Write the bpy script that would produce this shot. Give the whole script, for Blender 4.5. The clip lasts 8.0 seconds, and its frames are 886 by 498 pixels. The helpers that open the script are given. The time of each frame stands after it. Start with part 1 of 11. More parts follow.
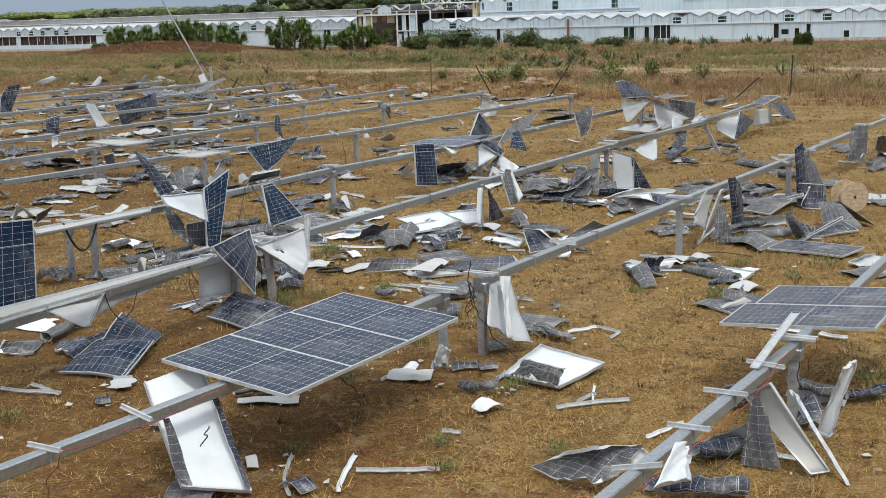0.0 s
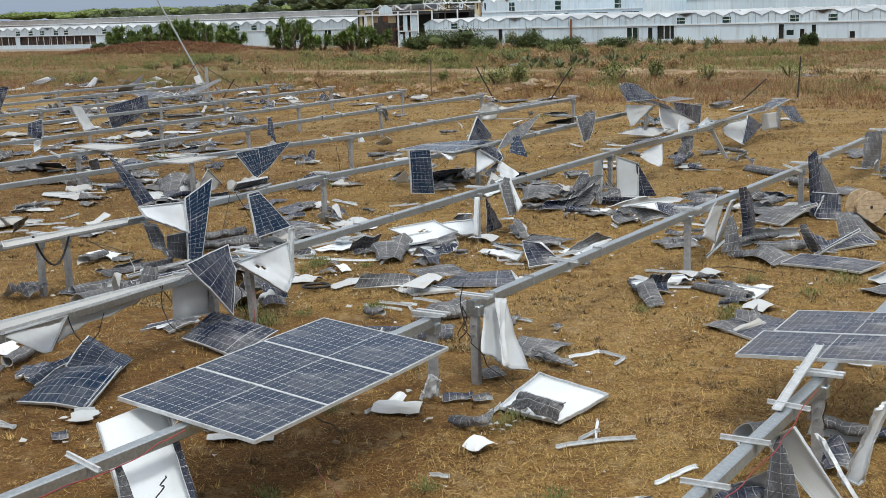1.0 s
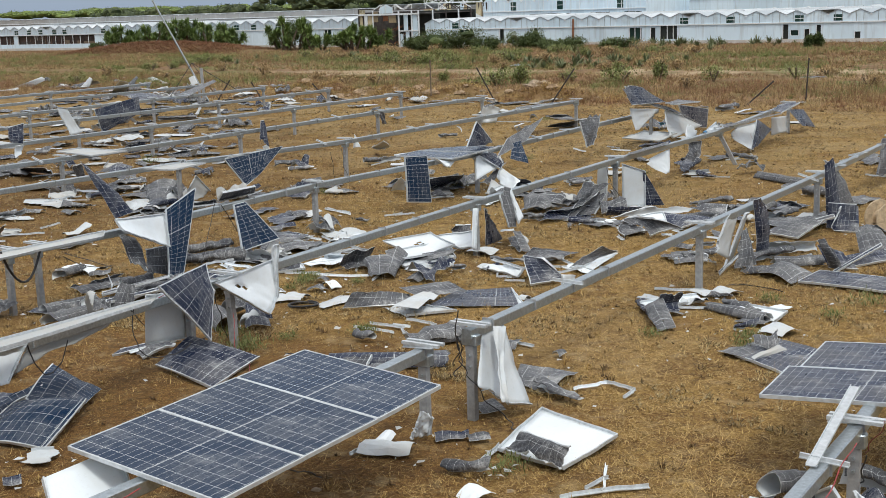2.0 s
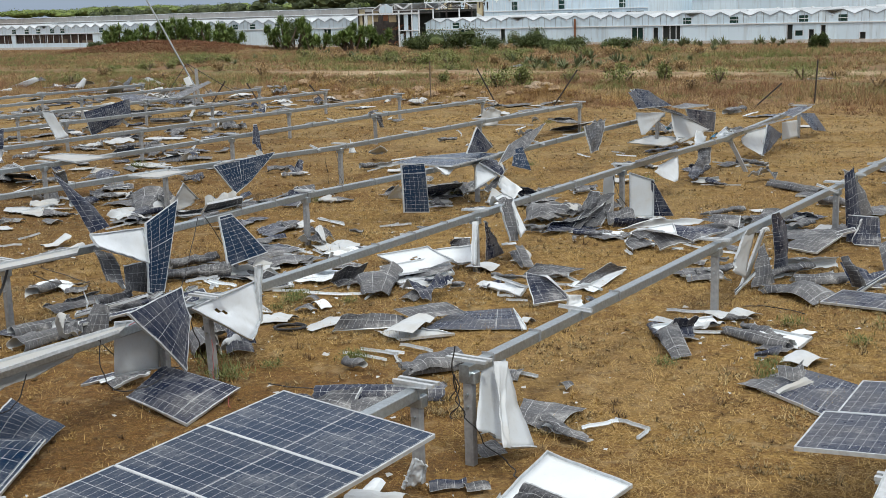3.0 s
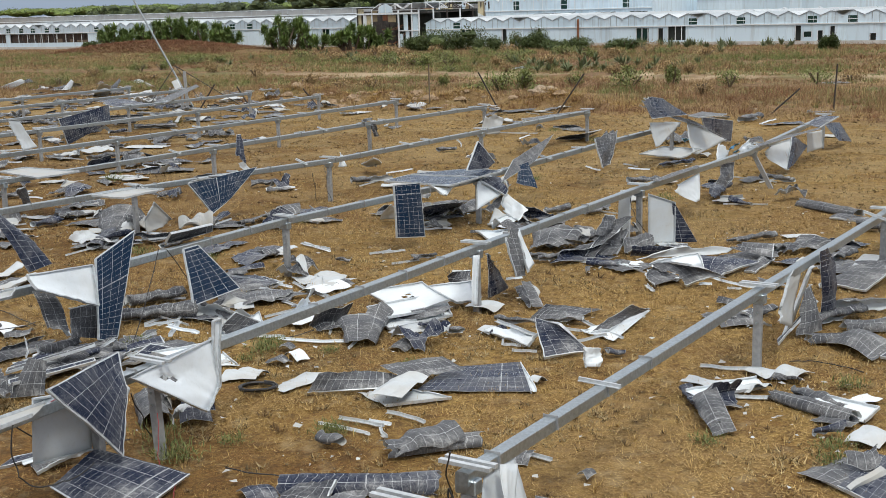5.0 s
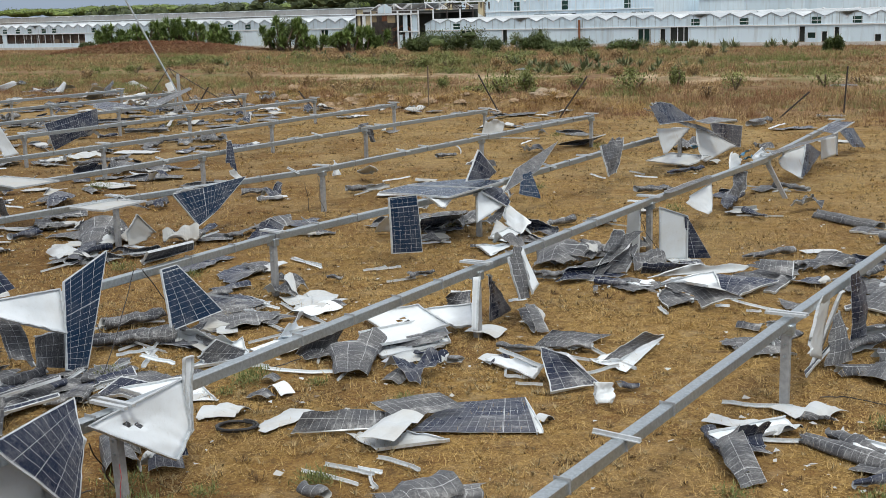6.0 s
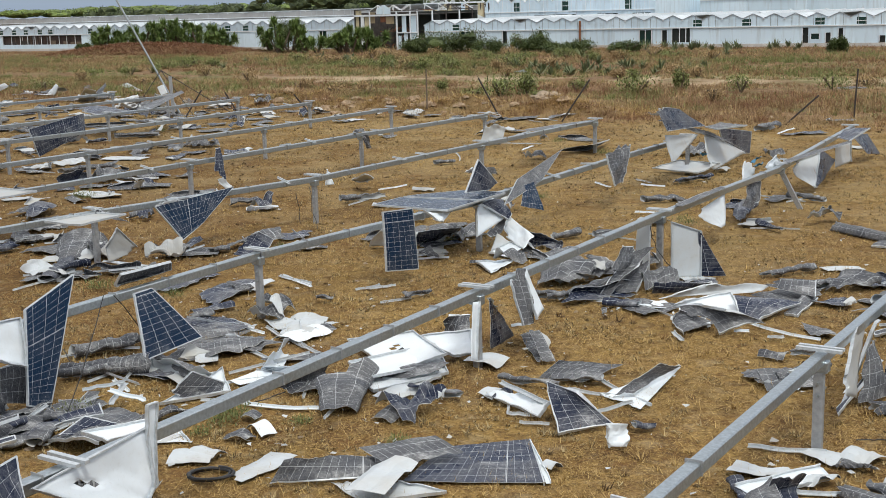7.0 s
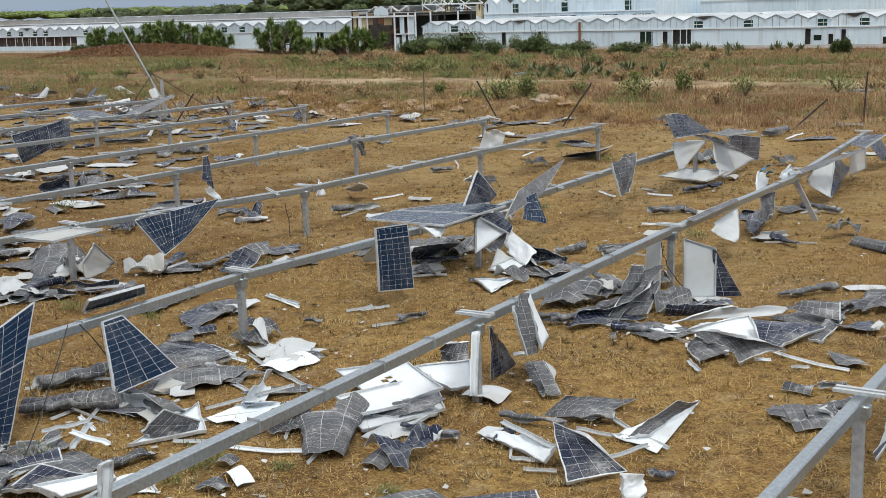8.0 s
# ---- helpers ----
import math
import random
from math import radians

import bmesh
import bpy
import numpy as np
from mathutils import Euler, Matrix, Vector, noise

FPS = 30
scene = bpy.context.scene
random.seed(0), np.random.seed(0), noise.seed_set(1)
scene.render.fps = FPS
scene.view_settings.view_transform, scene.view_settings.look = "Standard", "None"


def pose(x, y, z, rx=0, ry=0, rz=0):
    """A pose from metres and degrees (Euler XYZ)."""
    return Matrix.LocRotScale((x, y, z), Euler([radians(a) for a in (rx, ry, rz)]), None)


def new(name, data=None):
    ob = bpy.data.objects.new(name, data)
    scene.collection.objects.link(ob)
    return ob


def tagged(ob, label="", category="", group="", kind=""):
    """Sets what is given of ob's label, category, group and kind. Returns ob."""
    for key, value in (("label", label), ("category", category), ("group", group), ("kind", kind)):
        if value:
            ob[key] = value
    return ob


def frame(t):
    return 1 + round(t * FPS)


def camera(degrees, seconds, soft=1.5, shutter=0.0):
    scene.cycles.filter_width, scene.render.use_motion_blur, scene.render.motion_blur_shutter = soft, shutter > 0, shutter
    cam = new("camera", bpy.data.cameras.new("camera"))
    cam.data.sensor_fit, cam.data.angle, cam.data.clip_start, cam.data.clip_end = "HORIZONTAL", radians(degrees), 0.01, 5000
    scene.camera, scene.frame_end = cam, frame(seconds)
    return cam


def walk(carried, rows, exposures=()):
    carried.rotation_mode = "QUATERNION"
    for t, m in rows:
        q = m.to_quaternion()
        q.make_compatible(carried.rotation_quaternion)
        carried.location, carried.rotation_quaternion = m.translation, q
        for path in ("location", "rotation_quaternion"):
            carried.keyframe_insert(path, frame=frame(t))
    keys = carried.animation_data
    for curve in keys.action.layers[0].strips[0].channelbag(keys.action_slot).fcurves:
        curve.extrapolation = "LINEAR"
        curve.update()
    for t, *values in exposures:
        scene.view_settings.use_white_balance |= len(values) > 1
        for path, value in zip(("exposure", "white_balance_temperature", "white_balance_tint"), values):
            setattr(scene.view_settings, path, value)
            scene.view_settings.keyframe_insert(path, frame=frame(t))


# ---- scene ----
cam = camera(39.87, 8.0, soft=0.65)
walk(cam, [
    (0.0, pose(0.000, 0.000, 4.672, 78.814, 0, 0.806) @ pose(0, 0, 0, 0, 0, -1.944)),
    (0.5, pose(0.081, 0.656, 4.663, 78.825, 0, 0.877) @ pose(0, 0, 0, 0, 0, -1.924)),
    (1.0, pose(0.142, 1.317, 4.661, 78.825, 0, 0.929) @ pose(0, 0, 0, 0, 0, -1.895)),
    (1.5, pose(0.187, 1.984, 4.666, 78.816, 0, 0.967) @ pose(0, 0, 0, 0, 0, -1.861)),
    (2.0, pose(0.220, 2.657, 4.675, 78.802, 0, 0.994) @ pose(0, 0, 0, 0, 0, -1.824)),
    (2.5, pose(0.243, 3.338, 4.686, 78.786, 0, 1.013) @ pose(0, 0, 0, 0, 0, -1.786)),
    (3.0, pose(0.259, 4.026, 4.699, 78.769, 0, 1.027) @ pose(0, 0, 0, 0, 0, -1.750)),
    (3.5, pose(0.271, 4.721, 4.712, 78.756, 0, 1.037) @ pose(0, 0, 0, 0, 0, -1.716)),
    (4.0, pose(0.279, 5.423, 4.724, 78.745, 0, 1.045) @ pose(0, 0, 0, 0, 0, -1.687)),
    (4.5, pose(0.286, 6.131, 4.736, 78.740, 0, 1.051) @ pose(0, 0, 0, 0, 0, -1.663)),
    (5.0, pose(0.293, 6.843, 4.746, 78.740, 0, 1.055) @ pose(0, 0, 0, 0, 0, -1.645)),
    (5.5, pose(0.300, 7.558, 4.755, 78.746, 0, 1.057) @ pose(0, 0, 0, 0, 0, -1.634)),
    (6.0, pose(0.308, 8.274, 4.763, 78.757, 0, 1.056) @ pose(0, 0, 0, 0, 0, -1.630)),
    (6.5, pose(0.316, 8.989, 4.769, 78.773, 0, 1.049) @ pose(0, 0, 0, 0, 0, -1.632)),
    (7.0, pose(0.325, 9.700, 4.775, 78.792, 0, 1.036) @ pose(0, 0, 0, 0, 0, -1.640)),
    (7.5, pose(0.334, 10.404, 4.781, 78.814, 0, 1.012) @ pose(0, 0, 0, 0, 0, -1.653)),
    (8.0, pose(0.341, 11.097, 4.789, 78.836, 0, 0.976) @ pose(0, 0, 0, 0, 0, -1.671)),
])

# ---- light ----
world = bpy.data.worlds.new("overcast_sky")
scene.world = world
world.use_nodes = True
wn = world.node_tree
sky = wn.nodes.new("ShaderNodeTexSky")
sky.sky_type, sky.sun_disc = "NISHITA", False
sky.sun_elevation, sky.sun_rotation = radians(58), radians(200)
sky.air_density, sky.dust_density, sky.ozone_density = 1.0, 4.0, 1.0
# an overcast veil: darker and bluer towards the horizon, bright overhead
up = wn.nodes.new("ShaderNodeSeparateXYZ")
wn.links.new(wn.nodes.new("ShaderNodeTexCoord").outputs["Generated"], up.inputs[0])
rise = wn.nodes.new("ShaderNodeMapRange")
rise.inputs[1].default_value, rise.inputs[2].default_value = 0.0, 0.75
wn.links.new(up.outputs[2], rise.inputs[0])
cloud = wn.nodes.new("ShaderNodeMix")
cloud.data_type = "RGBA"
cloud.inputs[6].default_value, cloud.inputs[7].default_value = (3.7, 4.6, 5.9, 1), (12.6, 12.6, 12.7, 1)
wn.links.new(rise.outputs[0], cloud.inputs[0])
veil = wn.nodes.new("ShaderNodeMix")
veil.data_type = "RGBA"
veil.inputs[0].default_value = 0.88
wn.links.new(sky.outputs[0], veil.inputs[6])
wn.links.new(cloud.outputs[2], veil.inputs[7])
wn.links.new(veil.outputs[2], wn.nodes["Background"].inputs[0])
wn.nodes["Background"].inputs[1].default_value = 0.096
sun = new("sun", bpy.data.lights.new("sun", "SUN"))
sun.data.energy, sun.data.angle, sun.data.color = 1.75, radians(12), (1.0, 0.98, 0.9)
sun.matrix_world = pose(0, 0, 60, 32, 0, 20)
scene.view_settings.exposure = 0.0

# ---- materials ----


class Nodes:
    """A small wrapper that builds one node material."""

    def __init__(self, name):
        self.mat = bpy.data.materials.new(name)
        self.mat.use_nodes = True
        self.tree = self.mat.node_tree
        self.bsdf = self.tree.nodes["Principled BSDF"]

    def node(self, kind):
        return self.tree.nodes.new(kind)

    def put(self, socket, value):
        if hasattr(value, "is_output"):
            self.tree.links.new(value, socket)
        else:
            socket.default_value = value

    def math(self, op, a, b=0.0, clamp=False):
        n = self.node("ShaderNodeMath")
        n.operation, n.use_clamp = op, clamp
        self.put(n.inputs[0], a)
        self.put(n.inputs[1], b)
        return n.outputs[0]

    def ramp(self, value, lo, hi):
        n = self.node("ShaderNodeMapRange")
        self.put(n.inputs[0], value)
        n.inputs[1].default_value, n.inputs[2].default_value = lo, hi
        return n.outputs[0]

    def mix(self, f, a, b):
        n = self.node("ShaderNodeMix")
        n.data_type = "RGBA"
        self.put(n.inputs[0], f)
        self.put(n.inputs[6], a if hasattr(a, "is_output") else (*a, 1))
        self.put(n.inputs[7], b if hasattr(b, "is_output") else (*b, 1))
        return n.outputs[2]

    def coord(self, which="Object"):
        return self.node("ShaderNodeTexCoord").outputs[which]

    def noise(self, scale, detail=4, rough=0.6, vec=None, stretch=None, spin=0.0):
        n = self.node("ShaderNodeTexNoise")
        n.inputs["Scale"].default_value, n.inputs["Detail"].default_value, n.inputs["Roughness"].default_value = scale, detail, rough
        vec = vec or self.coord()
        if stretch:
            m = self.node("ShaderNodeMapping")
            m.inputs["Scale"].default_value = stretch
            m.inputs["Rotation"].default_value = (0, 0, radians(spin))
            self.put(m.inputs[0], vec)
            vec = m.outputs[0]
        self.put(n.inputs["Vector"], vec)
        return n.outputs["Fac"]

    def voronoi(self, scale, feature="DISTANCE_TO_EDGE", vec=None):
        n = self.node("ShaderNodeTexVoronoi")
        n.feature = feature
        n.inputs["Scale"].default_value = scale
        self.put(n.inputs["Vector"], vec or self.coord())
        return n.outputs[0]

    def node_x(self, vec):
        n = self.node("ShaderNodeSeparateXYZ")
        self.put(n.inputs[0], vec)
        return n.outputs[0]

    def node_y(self, vec):
        n = self.node("ShaderNodeSeparateXYZ")
        self.put(n.inputs[0], vec)
        return n.outputs[1]

    def island(self):
        return self.node("ShaderNodeNewGeometry").outputs["Random Per Island"]

    def random(self):
        return self.node("ShaderNodeObjectInfo").outputs["Random"]

    def bump(self, height, strength=0.3, dist=0.02):
        n = self.node("ShaderNodeBump")
        n.inputs["Strength"].default_value, n.inputs["Distance"].default_value = strength, dist
        self.put(n.inputs["Height"], height)
        self.put(self.bsdf.inputs["Normal"], n.outputs[0])

    def done(self, colour, rough=0.6, metal=0.0, spec=None):
        self.put(self.bsdf.inputs["Base Color"], colour if hasattr(colour, "is_output") else (*colour, 1))
        self.put(self.bsdf.inputs["Roughness"], rough)
        self.put(self.bsdf.inputs["Metallic"], metal)
        if spec is not None:
            self.put(self.bsdf.inputs["Specular IOR Level"], spec)
        return self.mat


def cell_material(name, dust, crack, low=(0.006, 0.019, 0.046), high=(0.009, 0.027, 0.064)):
    """Half-cut solar cells behind glass: UV is in metres along and across the panel. dust: how grey and shattered the glass is."""
    n = Nodes(name)
    uv = n.coord("UV")
    sep = n.node("ShaderNodeSeparateXYZ")
    n.put(sep.inputs[0], uv)
    u, v = sep.outputs[0], sep.outputs[1]

    def lines(x, pitch, half):
        f = n.math("FRACT", n.math("DIVIDE", x, pitch))
        d = n.math("ABSOLUTE", n.math("SUBTRACT", f, 0.5))
        return n.math("GREATER_THAN", d, 0.5 - half / pitch)

    fine = lines(u, 0.0865, 0.0013)
    wide = lines(v, 0.171, 0.002)
    mid = n.math("LESS_THAN", n.math("ABSOLUTE", n.math("SUBTRACT", u, 0.8775)), 0.0035)
    grid = n.math("MAXIMUM", n.math("MAXIMUM", fine, wide), mid)
    bus = lines(v, 0.0342, 0.0006)
    big = n.noise(1.3, 5, 0.65)
    speck = n.noise(55, 6, 0.75)
    cells = n.mix(n.random(), low, high)
    cells = n.mix(n.math("MULTIPLY", bus, 0.25), cells, (0.3, 0.32, 0.36))
    face = n.mix(grid, cells, (0.56, 0.59, 0.62))
    grit = n.noise(38, 5, 0.8)
    webs = n.ramp(n.voronoi(24), 0.045, 0.0)
    amount = n.math("ADD", n.math("MULTIPLY", n.ramp(big, 0.42, 0.64), crack), dust, True)
    streak = n.ramp(n.noise(3.2, 6, 0.75, stretch=(1, 3, 1), spin=30), 0.42, 0.66)
    swirl = n.ramp(n.noise(2.2, 7, 0.8, stretch=(1, 2, 1), spin=-20), 0.48, 0.60)
    frost = n.math("MAXIMUM", n.ramp(grit, 0.52, 0.68), n.math("MULTIPLY", swirl, n.ramp(grit, 0.36, 0.54)))
    patchy = n.ramp(n.noise(5.5, 5, 0.7), 0.34, 0.62)
    white = n.math("MULTIPLY", n.math("MAXIMUM", n.math("MULTIPLY", frost, n.math("ADD", n.math("MULTIPLY", streak, 0.75), 0.25)), n.math("MULTIPLY", webs, 0.5)), amount, True)
    white = n.math("MULTIPLY", white, n.math("ADD", n.math("MULTIPLY", patchy, 0.75), 0.25))
    face = n.mix(white, face, (0.60, 0.615, 0.62))
    soil = n.math("MULTIPLY", n.ramp(n.math("ADD", n.math("MULTIPLY", speck, 0.5), n.math("MULTIPLY", big, 0.6)), 0.40, 0.75), n.math("MULTIPLY", amount, 0.5), True)
    face = n.mix(soil, face, (0.20, 0.195, 0.19))
    face = n.mix(n.math("MULTIPLY", grid, n.math("MULTIPLY", amount, 0.6)), face, (0.52, 0.54, 0.55))
    rough = n.math("ADD", n.math("MULTIPLY", amount, 0.5), 0.12, True)
    n.bump(n.math("ADD", n.math("MULTIPLY", speck, n.math("ADD", amount, 0.02)), n.math("MULTIPLY", n.noise(4, 2, 0.5), 0.6)), 0.25 * min(1, dust + 0.12), 0.01)
    return n.done(face, rough, 0.0, 0.14)


CELLS_CLEAN = cell_material("cells_under_clean_glass", 0.0, 0.4)
CELLS_WORN = cell_material("cells_under_cracked_glass", 0.22, 0.75, (0.007, 0.014, 0.040), (0.016, 0.024, 0.052))
CELLS_GREY = cell_material("cells_under_shattered_glass", 0.6, 0.6, (0.024, 0.028, 0.040), (0.075, 0.08, 0.092))


def back_material(name, base, dirt, stain):
    n = Nodes(name)
    big, fine = n.noise(1.7, 4, 0.6), n.noise(24, 5, 0.7)
    c = n.mix(n.math("MULTIPLY", n.ramp(big, 0.42, 0.75), dirt, True), base, (0.45, 0.41, 0.34))
    c = n.mix(n.math("MULTIPLY", n.ramp(fine, 0.55, 0.8), dirt * 0.7, True), c, (0.36, 0.33, 0.29))
    spot = n.ramp(n.noise(1.1, 3, 0.5, stretch=(1, 1.4, 1)), 0.70, 0.76)
    c = n.mix(n.math("MULTIPLY", spot, stain, True), c, (0.36, 0.22, 0.09))
    n.bump(n.noise(9, 3, 0.5), 0.18, 0.02)
    return n.done(c, 0.42)


BACK_CLEAN = back_material("white_backsheet", (0.75, 0.81, 0.86), 0.3, 0.8)
BACK_WORN = back_material("dusty_backsheet", (0.53, 0.57, 0.60), 0.55, 0.5)
BACK_DIRTY = back_material("soiled_backsheet", (0.43, 0.45, 0.455), 0.7, 0.3)


def metal_material(name, colour, rough, metal, scale=18, dark=0.75):
    n = Nodes(name)
    a, b = n.noise(scale, 4, 0.6), n.noise(1.6, 3, 0.6)
    c = n.mix(n.ramp(a, 0.35, 0.7), [x * dark for x in colour], colour)
    c = n.mix(n.math("MULTIPLY", n.ramp(b, 0.5, 0.8), 0.35), c, (0.28, 0.28, 0.27))
    n.bump(a, 0.08, 0.01)
    return n.done(c, rough, metal)


ALU = metal_material("aluminium_frame", (0.68, 0.72, 0.75), 0.42, 0.45)
GALV = metal_material("galvanised_steel", (0.50, 0.555, 0.59), 0.36, 0.85, 26, 0.72)
POST = metal_material("dull_zinc_post", (0.42, 0.43, 0.44), 0.55, 0.35, 14, 0.7)


def plain(name, colour, rough=0.6, metal=0.0, vary=0.25, scale=6.0, bump=0.15):
    n = Nodes(name)
    a, b = n.noise(scale, 5, 0.65), n.noise(scale * 7, 3, 0.6)
    c = n.mix(n.ramp(a, 0.3, 0.7), [x * (1 - vary) for x in colour], [min(1, x * (1 + vary)) for x in colour])
    c = n.mix(n.math("MULTIPLY", b, vary), c, [x * 0.7 for x in colour])
    n.bump(b, bump, 0.01)
    return n.done(c, rough, metal)


def leafy(name, low, high, spread=1.0):
    n = Nodes(name)
    c = n.mix(n.island(), low, high)
    c = n.mix(n.math("MULTIPLY", n.ramp(n.noise(0.35, 3, 0.6), 0.35, 0.7), 0.55 * spread), c, [x * 0.55 for x in low])
    return n.done(c, 0.62, 0.0, 0.25)


CABLE = plain("black_cable", (0.018, 0.018, 0.02), 0.45)
TARP = plain("blue_tarpaulin", (0.05, 0.22, 0.42), 0.5, 0, 0.2, 12, 0.2)
RED_CABLE = plain("red_cable", (0.32, 0.035, 0.04), 0.45)
STRAW = leafy("dry_straw", (0.20, 0.118, 0.043), (0.66, 0.47, 0.19), 0.3)
DARK_TUFT = leafy("dead_brown_tufts", (0.04, 0.024, 0.012), (0.22, 0.14, 0.065), 0.5)
# the low stubble tones are shadow colours, painting shade in among the blades
FAR_STUBBLE = leafy("grey_brown_stubble", (0.055, 0.037, 0.018), (0.60, 0.475, 0.25), 0.6)
STUBBLE = leafy("matted_stubble", (0.055, 0.028, 0.011), (0.58, 0.41, 0.165), 0.5)
VERGE_DRY = leafy("dry_tall_grass", (0.17, 0.10, 0.048), (0.58, 0.43, 0.215), 0.8)
MOUND_RED = leafy("dead_russet_weeds", (0.12, 0.055, 0.03), (0.36, 0.185, 0.10), 0.5)
VERGE_RED = leafy("dead_reddish_weeds", (0.14, 0.075, 0.04), (0.44, 0.27, 0.145), 0.7)
VERGE_GREEN = leafy("green_weeds", (0.08, 0.10, 0.028), (0.31, 0.34, 0.12), 0.6)
WEED = leafy("fresh_weed", (0.075, 0.10, 0.03), (0.24, 0.26, 0.095), 0.5)
BUSH = leafy("bush_leaves", (0.035, 0.058, 0.016), (0.135, 0.17, 0.055))
YUCCA = leafy("yucca_leaves", (0.06, 0.105, 0.025), (0.29, 0.38, 0.12))
AGAVE = leafy("agave_leaves", (0.06, 0.085, 0.045), (0.23, 0.26, 0.13))
PINE = leafy("pine_crowns", (0.075, 0.11, 0.03), (0.21, 0.28, 0.075), 0.6)
OAK = leafy("oak_crowns", (0.03, 0.046, 0.022), (0.10, 0.125, 0.05), 0.6)
BARK = plain("bark", (0.16, 0.12, 0.085), 0.85, 0, 0.4, 9, 0.6)
WOOD = plain("spool_wood", (0.50, 0.39, 0.26), 0.75, 0, 0.35, 12, 0.3)
CLOD = plain("dry_earth_clod", (0.36, 0.26, 0.165), 0.95, 0, 0.35, 7, 0.8)
RUBBLE = plain("pale_rubble", (0.34, 0.265, 0.185), 0.9, 0, 0.4, 5, 0.9)


def pane_material(name, dull, bright, streak):
    """Milky panes that differ a little from one to the next, with faint runs of dirt down them."""
    n = Nodes(name)
    c = n.mix(n.random(), dull, bright)
    runs = n.ramp(n.noise(2.2, 4, 0.6, stretch=(1, 1, 0.12)), 0.5, 0.68)
    c = n.mix(n.math("MULTIPLY", runs, streak), c, (0.36, 0.38, 0.37))
    c = n.mix(n.math("MULTIPLY", n.ramp(n.noise(0.5, 3, 0.6), 0.5, 0.7), 0.3), c, [x * 0.8 for x in dull])
    return n.done(c, 0.38)


FILM = pane_material("milky_greenhouse_glass", (0.57, 0.70, 0.79), (0.70, 0.83, 0.92), 0.35)
ROOFGLASS = pane_material("whitewashed_roof_glass", (0.36, 0.41, 0.44), (0.66, 0.71, 0.74), 0.4)
GABLE = back_material("blue_grey_gable_glass", (0.52, 0.62, 0.70), 0.2, 0.1)
OLDROOF = plain("grey_roof_sheeting", (0.36, 0.355, 0.345), 0.7, 0, 0.2, 0.4, 0.2)
WHITE_PAINT = plain("white_painted_steel", (0.74, 0.77, 0.79), 0.5, 0, 0.1, 3, 0.1)
PLINTH = plain("whitewashed_plinth", (0.55, 0.53, 0.50), 0.85, 0, 0.2, 1.5, 0.3)
CHAR = plain("charred_steel", (0.06, 0.05, 0.045), 0.8, 0.2, 0.5, 2, 0.4)
RUST = plain("rusty_steel", (0.24, 0.10, 0.05), 0.8, 0.2, 0.4, 3, 0.3)
CREAM = plain("scorched_cream_sheet", (0.56, 0.48, 0.31), 0.8, 0, 0.3, 0.8, 0.2)
SOOT = plain("sooty_plaster", (0.36, 0.28, 0.17), 0.85, 0, 0.6, 0.5, 0.3)
# dark brown for the shaded inside of the long open front
BROWN_INSIDE = plain("shaded_brown_interior", (0.05, 0.03, 0.022), 0.8, 0, 0.5, 1.2, 0.3)
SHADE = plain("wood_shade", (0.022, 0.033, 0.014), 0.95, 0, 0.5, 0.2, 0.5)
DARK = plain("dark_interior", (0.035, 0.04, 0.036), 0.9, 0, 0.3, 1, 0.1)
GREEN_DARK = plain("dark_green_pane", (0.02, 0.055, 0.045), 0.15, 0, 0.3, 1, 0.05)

# the site's own axes: "along" the greenhouse front, "deep" in the direction of the panel rows
ROW = radians(58.1)
EA, ED = Vector((math.sin(ROW), -math.cos(ROW), 0)), Vector((math.cos(ROW), math.sin(ROW), 0))


def site(along, deep, z=0.0):
    return EA * along + ED * deep + Vector((0, 0, z))


